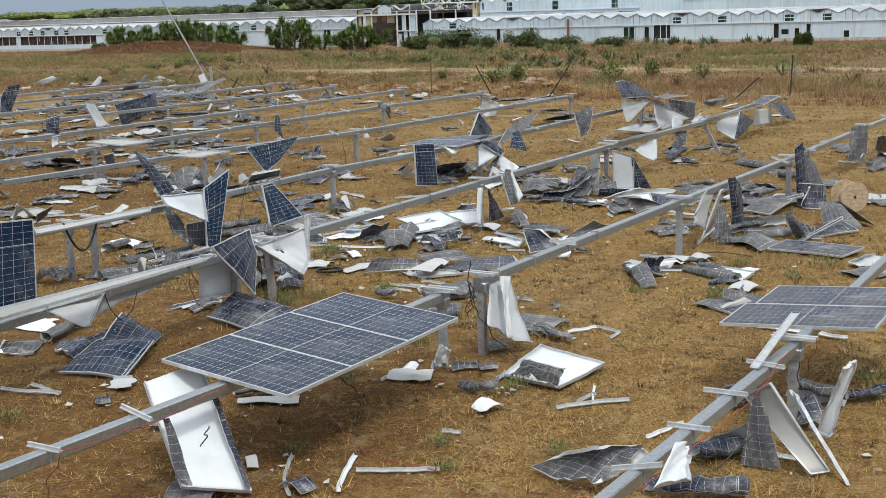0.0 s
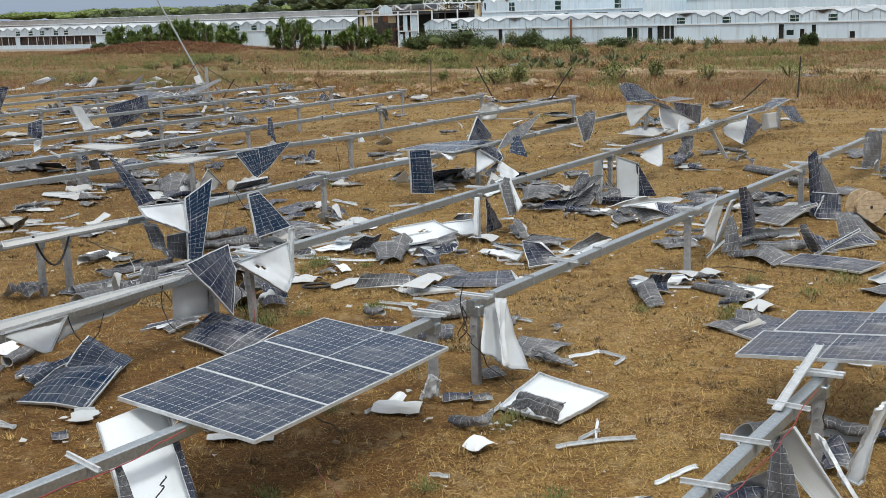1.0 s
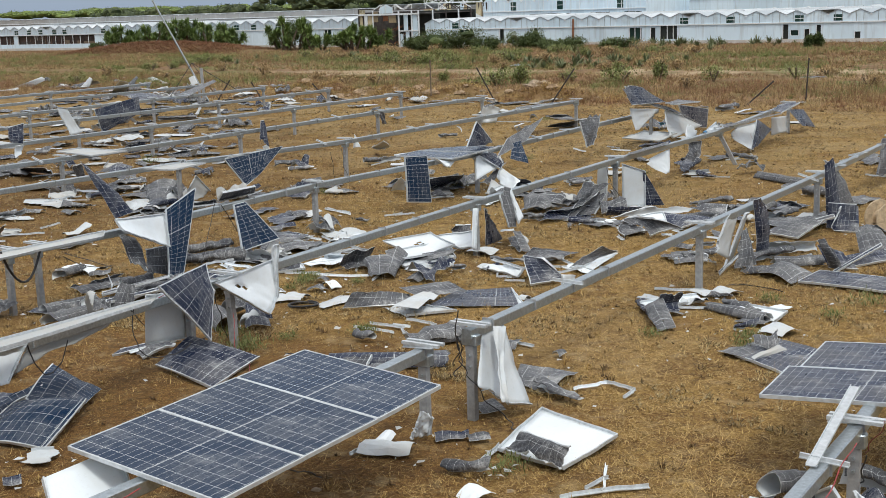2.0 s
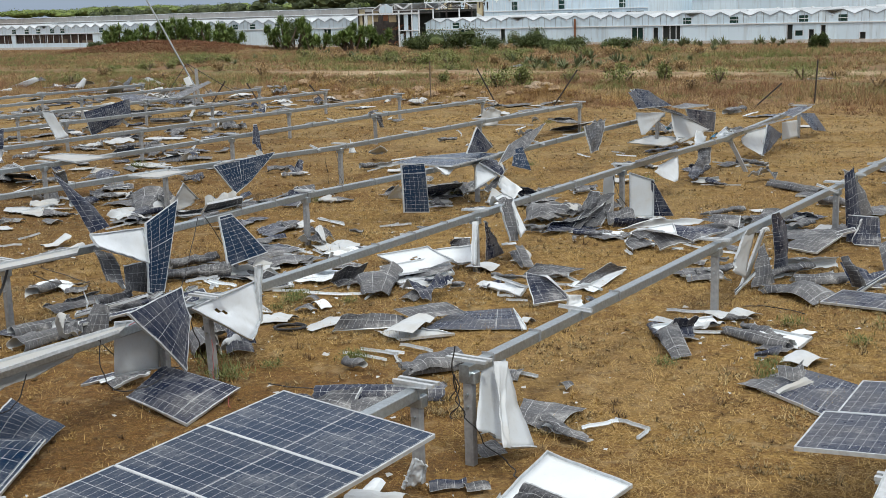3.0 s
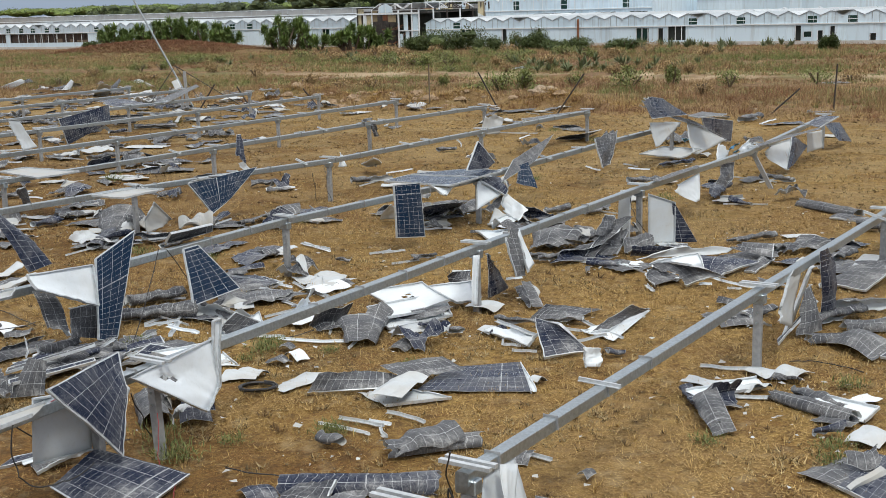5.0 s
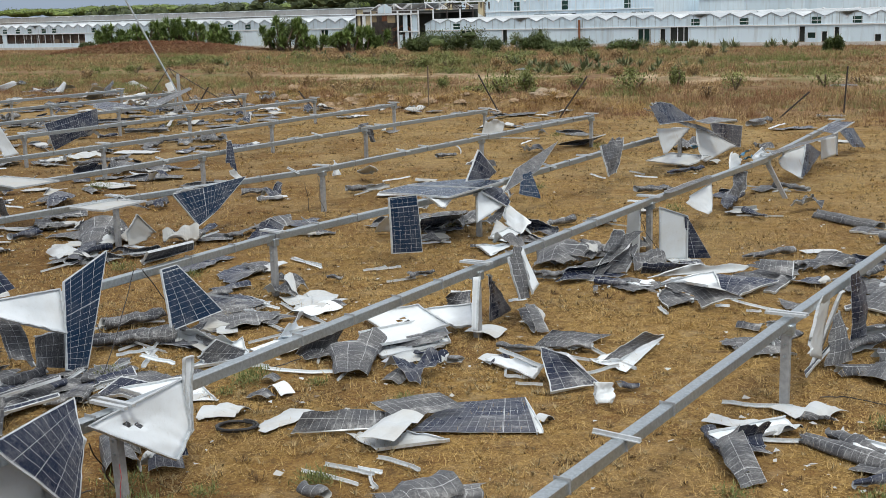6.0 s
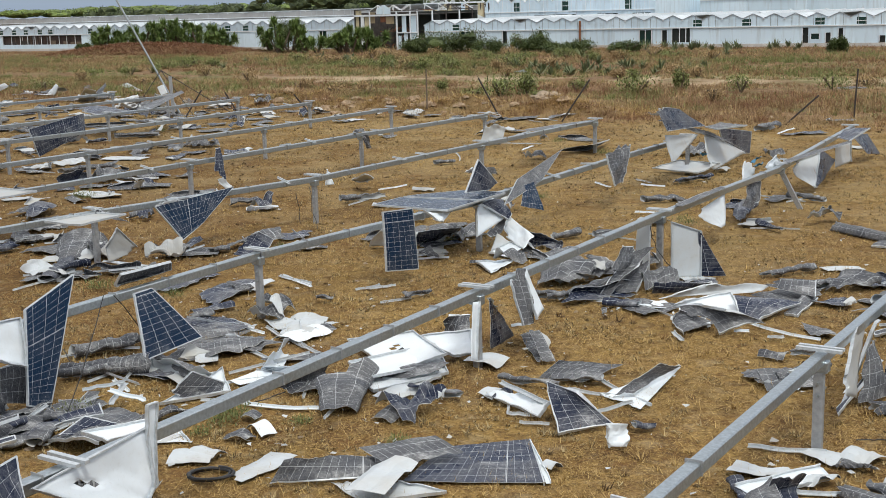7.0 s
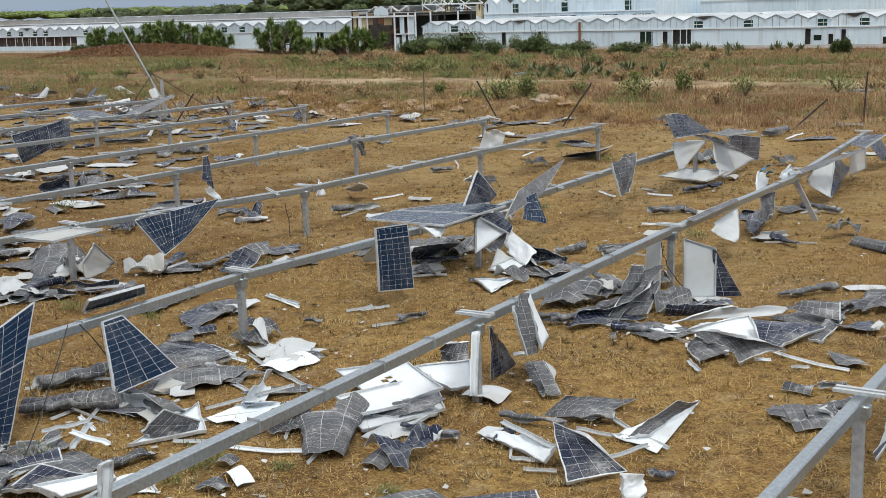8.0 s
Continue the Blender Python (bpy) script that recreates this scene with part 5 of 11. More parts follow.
def yucca(x, y, h, heads, seed, label="tall green yucca with bare trunks and spiky rosettes"):
    rnd = random.Random(seed)
    plant = anchor("yucca", (x, y, 0), label, "yucca", "yuccas")
    for k in range(heads):
        ang = rnd.uniform(0, 6.28)
        lean = rnd.uniform(0.2, 0.6) * h * 0.75
        hh = h * rnd.uniform(0.32, 0.95)
        top = Vector((math.cos(ang) * lean, math.sin(ang) * lean, hh - 0.5))
        foot = Vector((math.cos(ang) * 0.2, math.sin(ang) * 0.2, -0.05))
        r = 0.10
        sweep("trunk", [foot, foot.lerp(top, 0.5) + Vector((0.1 * math.cos(ang), 0.1 * math.sin(ang), 0.1)), top], ring(r, 6), BARK, plant, "bare brown trunk", up=Vector((0, 1, 0.01)))
        tips = []
        for i in range(210):
            th, el = rnd.uniform(0, 6.28), rnd.uniform(-0.7, 1.35)
            b = top - Vector((rnd.gauss(0, .12), rnd.gauss(0, .12), rnd.uniform(0, 0.6)))
            ln = rnd.uniform(0.6, 1.05)
            d = Vector((math.cos(th) * math.cos(el), math.sin(th) * math.cos(el), math.sin(el)))
            tips.append((b, b + d * ln, 0.14))
        leaf_mesh("rosette", tips, YUCCA, plant)
    return plant


def bush(x, y, w, h, seed, mat=BUSH, n=1500, leaf=0.22, label="dense dark green bush in front of the greenhouse wall", flat=1.0):
    rnd = random.Random(seed)
    plant = anchor("bush", (x, y, 0), label, "bush", "bushes")
    for k in range(5):
        a = rnd.uniform(0, 6.28)
        sweep("stem", [Vector((0, 0, -.05)), Vector((math.cos(a) * w * .25, math.sin(a) * w * .25, h * .6))], ring(0.04, 5), BARK, plant, up=Vector((0, 1, 0.01)))
    tips = []
    lobes = [(rnd.uniform(-.32, .32) * w, rnd.uniform(-.32, .32) * w * flat, rnd.uniform(.25, .62) * h, rnd.uniform(.28, .46)) for _ in range(9)]
    for i in range(n):
        cx, cy, cz, rr = rnd.choice(lobes)
        v = Vector((rnd.gauss(0, 1), rnd.gauss(0, 1), rnd.gauss(0, 1))).normalized() * rnd.uniform(0.55, 1.05)
        b = Vector((cx + v.x * rr * w * .6, cy + v.y * rr * w * .6, max(0.05, cz + v.z * rr * h)))
        d = Vector((rnd.gauss(0, 1), rnd.gauss(0, 1), rnd.gauss(0.4, 1))).normalized()
        tips.append((b, b + d * leaf * rnd.uniform(0.6, 1.4), leaf * 0.55))
    crown = leaf_mesh("crown", tips, mat, plant)
    bm = bmesh.new()
    bm.from_mesh(crown.data)
    for cx, cy, cz, rr in lobes if mat is BUSH else ():
        ball = bmesh.ops.create_icosphere(bm, subdivisions=2, radius=1.0)
        for v in ball["verts"]:
            k = 0.38 + 0.2 * noise.noise(v.co * 1.7 + Vector((cx, cy, cz)))
            v.co = Vector((cx + v.co.x * rr * w * .6 * k, cy + v.co.y * rr * w * .6 * k, max(0.02, cz + v.co.z * rr * h * k)))
    bm.to_mesh(crown.data)
    bm.free()
    return plant


def agave(x, y, size, seed):
    rnd = random.Random(seed)
    tips = []
    for i in range(26):
        th, el = rnd.uniform(0, 6.28), rnd.uniform(0.15, 1.35)
        d = Vector((math.cos(th) * math.cos(el), math.sin(th) * math.cos(el), math.sin(el)))
        tips.append(((d.x * .08, d.y * .08, 0.0), d * size * rnd.uniform(0.7, 1.1), size * 0.16))
    ob = leaf_mesh("agave", tips, AGAVE, root=(0, 0, 0))
    ob.location = (x, y, 0.0)
    return tagged(ob, "grey-green agave with stiff pointed leaves in dry weeds", "agave", "agaves")


def weed(x, y, size, seed, mat=WEED):
    rnd = random.Random(seed)
    tips = []
    for i in range(210):
        th, el = rnd.uniform(0, 6.28), rnd.uniform(0.1, 1.4)
        d = Vector((math.cos(th) * math.cos(el), math.sin(th) * math.cos(el), math.sin(el)))
        b = Vector((rnd.gauss(0, .32) * size, rnd.gauss(0, .32) * size, 0)) + d * size * rnd.uniform(0, 0.5) * Vector((0.5, 0.5, 1)).length * 0.6
        tips.append((b, b + d * size * rnd.uniform(0.10, 0.32), 0.009 + 0.011 * size))
    ob = leaf_mesh("weed_clump", tips, mat)
    ob.location = (x, y, 0.0)
    return tagged(ob, "small green weed clump growing between the debris", "weed", "weed clumps", "stuff")


yucca(-49.6, 179.9, 3.33, 7, 1)
yucca(-47.7, 178.7, 4.35, 7, 2)
yucca(-45.8, 177.5, 3.07, 7, 3)
yucca(-44.0, 176.4, 2.82, 7, 4)
yucca(-42.2, 175.3, 4.22, 8, 5)
yucca(-40.7, 174.3, 3.33, 7, 6)
yucca(-38.9, 173.2, 4.35, 8, 7)
yucca(-37.3, 172.2, 4.61, 8, 8)
yucca(-36.0, 171.4, 3.84, 8, 9)
yucca(-34.6, 170.5, 4.10, 8, 10)
yucca(-32.7, 167.5, 4.10, 7, 11)
yucca(-29.5, 161.3, 3.58, 6, 12)
yucca(-28.7, 162.6, 3.07, 6, 13)
yucca(-20.8, 154.7, 4.97, 7, 14)
yucca(-19.6, 155.6, 4.97, 7, 15)
yucca(-22.2, 157.6, 3.24, 5, 16)
yucca(-17.1, 152.0, 3.67, 4, 17)
yucca(-16.1, 151.2, 3.46, 4, 18)
yucca(-12.7, 147.0, 3.46, 7, 19)
yucca(-11.8, 146.4, 3.46, 7, 20)
yucca(-10.4, 148.6, 3.24, 5, 21)
yucca(-9.6, 149.6, 3.46, 6, 22)
yucca(-9.0, 151.0, 2.59, 4, 23)
bush(-20.5, 159.9, 4.0, 4.4, 60, BUSH, 4000, 0.17)
bush(-1.4, 140.2, 9.0, 2.7, 61, BUSH, 7000, 0.2)
bush(-3.8, 142.0, 6.0, 1.7, 62, BUSH, 7000, 0.2)
bush(3.4, 135.0, 3.6, 1.6, 63, BUSH, 4000, 0.17)
bush(7.1, 135.3, 4.6, 2.5, 64, BUSH, 4000, 0.17)
bush(8.1, 134.6, 3.6, 1.8, 65, BUSH, 4000, 0.17)
bush(11.0, 128.1, 4.5, 1.4, 66, BUSH, 4000, 0.17)
bush(9.8, 130.3, 2.5, 1.2, 67, BUSH, 4000, 0.17)
bush(16.3, 128.3, 4.5, 1.3, 68, BUSH, 4000, 0.17)
bush(2.4, 74.0, 2.1, 1.3, 69, VERGE_GREEN, 700, 0.16, "bushy green weed in the dry verge")
bush(9.6, 74.4, 2.4, 1.1, 70, VERGE_GREEN, 700, 0.16, "bushy green weed in the dry verge")
bush(12.2, 76.3, 0.9, 1.4, 71, VERGE_GREEN, 700, 0.16, "bushy green weed in the dry verge")
bush(3.9, 75.4, 1.0, 1.3, 72, VERGE_GREEN, 700, 0.16, "bushy green weed in the dry verge")
bush(32.8, 117.0, 2.0, 1.4, 73, BUSH, 4000, 0.17)
bush(-52.5, 181.7, 3.0, 1.3, 74, BUSH, 4000, 0.17)
weed(-0.63, 16.77, 0.35, 1)
weed(0.58, 14.51, 0.35, 2)
weed(-1.84, 12.55, 0.25, 3)
weed(0.96, 12.32, 0.25, 4)
weed(6.43, 20.96, 0.45, 5)
weed(4.94, 14.31, 0.5, 6)
weed(4.01, 18.83, 0.25, 7)
weed(-1.51, 15.19, 0.25, 8)
weed(-1.30, 20.13, 0.3, 9)
weed(5.64, 20.25, 0.3, 10)
weed(-2.87, 19.34, 0.4, 11)
weed(-0.28, 12.68, 0.2, 12)
weed(-0.21, 11.93, 0.2, 13)
weed(-2.96, 19.40, 0.35, 14)
weed(-4.52, 23.97, 0.35, 15)
weed(-2.48, 23.78, 0.3, 16)
weed(4.98, 21.30, 0.3, 17)
weed(4.14, 19.21, 0.3, 18)
weed(2.87, 19.48, 0.25, 19)
weed(-1.27, 20.07, 0.3, 20)
weed(-2.38, 19.84, 0.25, 21)
weed(-6.20, 30.87, 0.4, 22)
weed(-4.70, 30.15, 0.3, 23)
weed(-9.94, 41.99, 0.5, 24)
weed(-2.63, 23.76, 0.35, 25)
weed(-3.38, 34.17, 0.3, 26)
weed(1.01, 44.54, 0.3, 27)
weed(0.00, 34.55, 0.35, 28)
weed(2.26, 40.00, 0.3, 29)
weed(5.12, 35.93, 0.4, 30)
weed(-12.28, 60.54, 0.5, 31)
weed(3.70, 52.61, 0.4, 32)
weed(4.87, 48.76, 0.4, 33)
weed(-2.61, 23.50, 0.3, 34)
weed(-0.46, 22.68, 0.2, 35)
weed(-2.79, 23.12, 0.2, 36)
weed(-1.65, 23.45, 0.2, 37)
weed(-5.49, 13.88, 0.35, 38)
weed(-3.23, 20.00, 0.4, 39)

for i in range(34):
    rr = random.Random(900 + i)
    a, d = rr.uniform(-85, -12), rr.uniform(61, 84)
    p = site(a, d)
    bush(p.x, p.y, rr.uniform(0.8, 2.0), rr.uniform(0.5, 1.1), 300 + i, VERGE_GREEN if rr.random() < .6 else VERGE_DRY, 950, 0.10, "low scrubby green bush in the dry verge")
for i in range(70):
    rr = random.Random(1900 + i)
    a, d = rr.uniform(-88, -36), rr.uniform(88, 112)
    p = site(a, d)
    if rr.random() < .45:
        bush(p.x, p.y, rr.uniform(1.2, 3.2), rr.uniform(0.6, 1.3), 600 + i, rr.choice((VERGE_GREEN, VERGE_GREEN, VERGE_DRY)), 850, 0.14, "low scrubby bush on the waste ground")
    else:
        agave(p.x, p.y, rr.uniform(0.5, 1.0), i)
for i in range(34):
    rr = random.Random(3900 + i)
    agave(rr.uniform(4.5, 18.5), 0, rr.uniform(0.55, 0.95), i + 300).location.y = 102 - 0.35 * rr.uniform(5, 18) + rr.gauss(0, 3)
for i in range(46):
    rr = random.Random(2900 + i)
    p = site(rr.uniform(-80, -38), rr.uniform(119, 126))
    agave(p.x, p.y, rr.uniform(0.5, 1.15), i + 100)


def woods():
    """The far pine wood, one uncountable mass of leaf clumps over many crowns."""
    rnd = np.random.default_rng(5)
    tri, tri2 = [], []
    ball = bmesh.new()
    bmesh.ops.create_icosphere(ball, subdivisions=2, radius=1.0)
    unit = np.array([v.co[:] for v in ball.verts])
    tris = np.array([[v.index for v in f.verts] for f in ball.faces])
    ball.free()
    for i in range(540):
        pine = i < 330
        if pine:
            a, d = rnd.uniform(-430, -250), rnd.uniform(330, 420)
            h = rnd.uniform(6.6, 7.9) + max(0, -a - 340) * 0.012
        else:
            a, d = rnd.uniform(-285, -60), rnd.uniform(255, 320)
            h = rnd.uniform(8.6, 13.0) if a > -238 else rnd.uniform(6.2, 7.4)
        c = np.array(site(a, d, 0))
        w = rnd.uniform(5.0, 8.5) if pine else rnd.uniform(3.5, 6.5)
        for k in range(3 if pine else 5):
            lobe = c + np.array([rnd.normal(0, w * .35), rnd.normal(0, w * .35), h * (rnd.uniform(0.78, 0.9) if pine else rnd.uniform(0.5, 0.88))])
            rr = w * rnd.uniform(0.3, 0.5)
            tall = np.array([1, 1, 0.42 if pine else 0.65])
            if k < 2:
                lump = unit * (1 + 0.22 * np.sin(unit[:, :1] * 5 + i) * np.cos(unit[:, 1:2] * 6 + k) + rnd.normal(0, 0.05, (len(unit), 1)))
                (tri if pine else tri2).append((lobe + lump * rr * 0.92 * tall)[tris])
            n = 60
            v = rnd.normal(0, 1, (n, 3))
            v[:, 2] = np.abs(v[:, 2]) * 0.9
            v /= np.linalg.norm(v, axis=1, keepdims=True)
            b = lobe + v * rr * tall * rnd.uniform(0.85, 1.05, (n, 1))
            e1, e2 = rnd.normal(0, 0.24, (n, 3)), rnd.normal(0, 0.24, (n, 3))
            (tri if pine else tri2).append(np.stack([b, b + e1, b + e2], 1))
    for name, part, mat, words in (("pine_wood", tri, PINE, "light green pine canopy on the far horizon"), ("oak_wood", tri2, OAK, "dark green trees on the horizon behind the greenhouses")):
        v = np.concatenate(part)
        v[..., 2] = np.maximum(v[..., 2], 0)
        n = len(v)
        me = bpy.data.meshes.new(name)
        me.from_pydata(v.reshape(-1, 3).tolist(), [], np.arange(3 * n).reshape(-1, 3).tolist())
        me.materials.append(mat)
        tagged(new(name, me), words, "woods", kind="stuff")
    # added dark sheets: the shade below the crowns as plain colour
    ob = obj("wood_shade_sheet", [site(a, d, z) for d, z in ((262, 0), (268, 5.2), (330, 5.2)) for a in (-245, -50)] + [site(a, d, z) for d, z in ((335, 0), (345, 5.0), (420, 5.0)) for a in (-460, -240)],
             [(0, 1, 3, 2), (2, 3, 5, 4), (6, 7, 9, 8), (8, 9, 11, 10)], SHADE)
    tagged(ob, "dark sheet standing in for the shade under the far crowns", "undergrowth", kind="stuff")


woods()

# ---- grass ----


def spots(n, a0, a1, d0, d1, seed, thresh=-0.1, scale=0.25, near=False, long=1.0):
    rnd = np.random.default_rng(seed)
    out = []
    while len(out) < n:
        a = rnd.uniform(a0, a1)
        d = d0 + (d1 - d0) * (rnd.uniform() ** (1.7 if near else 1.0))
        if noise.noise((a * scale / long, d * scale, seed * 1.7)) + 0.35 * noise.noise((a * scale * 4, d * scale * 4, seed * 2.3)) > thresh + rnd.normal(0, 0.15):
            p = site(a, d, ground_height(a, d) - 0.01 if d > 53 else -0.01)
            if abs(p.x - 0.2) > 0.40 * p.y + 1.5:
                continue
            # little straw over the two dark ground patches
            ragged = 0.9 * noise.noise((p.x * 0.6, p.y * 0.6, 4.4))
            if near and ((p.x + 5.2) / 6.5) ** 2 + ((p.y - 14.5) / 7.5) ** 2 + ragged < 0.95 and rnd.uniform() < 0.78:
                continue
            if near and ((p.x + 14) / 12) ** 2 + ((p.y - 40) / 19) ** 2 + ragged < 0.95 and rnd.uniform() < 0.5:
                continue
            out.append((p.x, p.y, p.z))
    return out


blades("tangled_straw", spots(9000, -38, 8, 4, 50, 21, 0.05, 0.5, True), STRAW, "tangled wisps of longer dry grass", "straw", 0.08, 0.26, 0.006, 1.35, 22, 9)
blades("lying_straw", spots(34000, -26, 8, 4, 34, 1, -0.25, 0.8, True), STRAW, "trampled dry straw scattered over the field", "straw", 0.03, 0.15, 0.006, 1.4, 2, 8)
tussocks("matted_stubble", spots(22000, -48, 8, 5, 64, 23, -0.12, 0.7, True), STUBBLE, "matted brown and golden stubble of short dry grass", "dry grass", 0.03, 0.12, 0.010, 24, 12, 1.1)
tussocks("far_stubble", spots(20000, -52, 8, 15, 64, 25, 0.05, 0.9, True), FAR_STUBBLE, "matted brown and golden stubble of short dry grass", "dry grass", 0.04, 0.13, 0.014, 26, 10, 0.8)
tussocks("dry_tufts", spots(2600, -52, 8, 8, 64, 27, 0.12, 0.9), STRAW, "small pale tufts of dry grass", "dry grass", 0.06, 0.20, 0.010, 28, 26, 0.7)
tussocks("dark_tufts", spots(2200, -52, 8, 10, 64, 29, 0.12, 0.8), DARK_TUFT, "small dark tufts of dead grass", "dead grass", 0.05, 0.17, 0.012, 30, 24, 0.8)
blades("standing_straw", spots(5000, -38, 8, 4, 60, 3, 0.12, 0.5, True), STRAW, "tufts of short dry grass", "dry grass", 0.04, 0.14, 0.007, 0.6, 4, 6)
blades("edge_weeds", spots(7000, -118, -2, 53, 76, 15, 0.2, 0.22, long=1.4), VERGE_RED, "dead reddish-brown weeds along the field edge", "dead weeds", 0.06, 0.34, 0.03, 1.0, 16, 7)
blades("verge_grass", spots(7000, -118, -5, 55.5, 75, 5, 0.08, 0.3, long=1.4), VERGE_DRY, "tall dry grass along the field edge", "dry grass", 0.06, 0.34, 0.03, 1.0, 6, 6)
blades("verge_weeds", spots(2500, -118, -5, 60, 77, 7, 0.15, 0.16, long=2), VERGE_GREEN, "green weeds along the field edge", "weeds", 0.08, 0.38, 0.045, 0.9, 8, 7)
blades("waste_green", spots(3500, -150, -12, 80, 98, 19, 0.12, 0.2, long=1.6), VERGE_GREEN, "green weeds beyond the dirt track", "weeds", 0.10, 0.35, 0.035, 0.9, 20, 9)
blades("waste_grass", spots(7000, -190, -22, 82, 127, 9, 0.08, 0.16, long=1.5), VERGE_DRY, "tall dry grass on the waste ground", "dry grass", 0.10, 0.35, 0.04, 0.9, 10, 8)
blades("waste_weeds", spots(4000, -190, -22, 86, 127, 11, 0.12, 0.09, long=1.7), VERGE_GREEN, "green weeds on the waste ground", "weeds", 0.12, 0.4, 0.05, 0.9, 12, 8)
blades("waste_dead", spots(7000, -190, -22, 84, 127, 17, 0.05, 0.16, long=1.5), VERGE_RED, "dead reddish-brown weeds on the waste ground", "dead weeds", 0.10, 0.35, 0.045, 0.9, 18, 8)
mound = [(x, y, max(0.0, 1.4 * math.sin((d - 112) / 12 * math.pi) * math.sin((a + 134) / 32 * math.pi) ** 0.7)) for a, d in ((-133.5 + 31 * ((i * 0.618) % 1), 112.3 + 11 * ((i * 0.7549) % 1)) for i in range(2600)) for x, y in (site(a, d).xy,)]
tussocks("mound_weeds", mound, MOUND_RED, "dead reddish-brown weeds on an earth mound", "dead weeds", 0.15, 0.55, 0.05, 14, 30, 1.0)
tussocks("edge_tussocks", spots(5200, -118, -3, 53, 77, 31, 0.02, 0.22), VERGE_DRY, "tussocks of tall dry grass along the field edge", "dry grass", 0.15, 0.6, 0.018, 32, 24, 0.7)
tussocks("edge_dead_tussocks", spots(2600, -118, -3, 54, 76, 33, 0.12, 0.2), VERGE_RED, "tussocks of dead reddish weeds along the field edge", "dead weeds", 0.15, 0.55, 0.014, 34, 36, 0.7)
tussocks("edge_tall_straw", spots(1100, -118, -3, 55, 66, 43, 0.1, 0.3), VERGE_DRY, "tall dry stalks along the field edge", "dry grass", 0.3, 0.85, 0.016, 44, 26, 0.4)
tussocks("edge_tall_rust", spots(900, -118, -3, 55, 70, 45, 0.12, 0.25), MOUND_RED, "tall rust-brown dead stalks along the field edge", "dead weeds", 0.3, 0.8, 0.016, 46, 26, 0.45)
tussocks("heap_straw", spots(1500, -50, -25, 55.5, 60, 47, 0.0, 0.5), STRAW, "pale dry grass lying over the earth heap", "dry grass", 0.2, 0.6, 0.016, 48, 24, 1.0)
tussocks("edge_green_tussocks", spots(1700, -118, -3, 59, 77, 35, 0.22, 0.16), VERGE_GREEN, "clumps of green weeds along the field edge", "weeds", 0.2, 0.7, 0.02, 36, 40)
tussocks("waste_tussocks", spots(4200, -190, -22, 80, 127, 37, 0.08, 0.14), VERGE_DRY, "tussocks of dry grass on the waste ground", "dry grass", 0.2, 0.75, 0.030, 38, 26, 0.7)
tussocks("waste_dead_tussocks", spots(4500, -190, -22, 84, 127, 39, -0.1, 0.2), VERGE_RED, "tussocks of dead reddish weeds on the waste ground", "dead weeds", 0.2, 0.7, 0.030, 40, 26, 0.7)
tussocks("waste_green_tussocks", spots(2400, -170, -15, 82, 112, 41, 0.2, 0.11), VERGE_GREEN, "clumps of green weeds on the waste ground", "weeds", 0.25, 0.8, 0.022, 42, 50, 0.7)

# ---- torn and fallen panels ----
sheet((-5.45, 15.79, 0.03), (-4.47, 15.41, 0.03), (-4.34, 16.57, 0.22), (-5.11, 16.30, 0.28), "cells", 0.19, 0.1, 0.012, 3, "dark blue cracked solar panel lying bent on dry grass", 1)
sheet((-4.45, 16.62, 0.06), (-4.43, 17.48, 0.04), (-5.01, 17.43, 0.40), (-5.08, 16.60, 0.22), "cells", 0.19, 0.08, 0.02, 12, "dark blue cracked solar panel lying bent on dry grass", 2)
sheet((-6.31, 17.93, 0.03), (-7.20, 18.40, 0.05), (-6.94, 18.45, 0.20), (-6.13, 18.34, 0.15), "white", 0.3, 0.05, 0.03, 0, "solar panel fragment lying face down, white backsheet showing", 3)
sheet((-6.66, 16.68, 0.03), (-6.13, 16.80, 0.03), (-6.16, 17.39, 0.05), (-6.52, 16.80, 0.20), "cells", 0.6, 0.05, 0.04, 9, "grey shattered solar panel fragment lying on dry grass", 4)
sheet((-5.57, 15.52, 0.99), (-5.53, 15.59, 2.15), (-6.04, 14.71, 2.24), (-6.12, 14.57, 1.02), "cells", 0.1, 0, 0.005, 15, "dark blue solar panel hanging from the tube, glass intact", 5)
sheet((-5.88, 14.52, 1.17), (-3.80, 18.09, 1.08), (-3.71, 17.49, 1.15), (-5.70, 14.06, 1.15), "white", 0.9, 0.0, 0.006, 5, "dusty solar panel hanging face in from the tube", 6)
sheet((-5.54, 15.70, 0.91), (-4.98, 16.52, 0.93), (-5.10, 16.14, 0.57), (-5.16, 16.05, 0.57), "white", 0.42, 0.0, 0.008, 7, "white-backed solar panel flap hanging as a triangle from the tube", 7)
sheet((-4.30, 17.60, 0.84), (-5.08, 16.18, 0.58), (-4.94, 16.62, 0.92), (-4.20, 17.72, 0.98), "white", 0.9, 0.10, 0.02, 0, "brown-stained curled panel slung under the tube", 801)
sheet((-5.92, 16.70, 0.02), (-5.30, 16.62, 0.03), (-5.22, 17.02, 0.16), (-5.80, 17.10, 0.12), "white", 0.3, 0.03, 0.03, 1, "solar panel fragment lying face down, white backsheet showing", 802)
sheet((-5.45, 16.45, 0.02), (-4.96, 16.90, 0.30), (-5.02, 17.02, 0.34), (-5.62, 16.60, 0.05), "cells", 0.15, 0.02, 0.03, 1, "dark blue cracked solar panel fragment propped under the tube", 803)
sheet((-3.98, 18.22, 1.09), (-3.59, 18.89, 0.96), (-3.63, 18.81, 0.34), (-4.01, 18.16, 0.43), "white", 0.5, 0.02, 0.01, 5, "dusty solar panel hanging face in from the tube", 8)
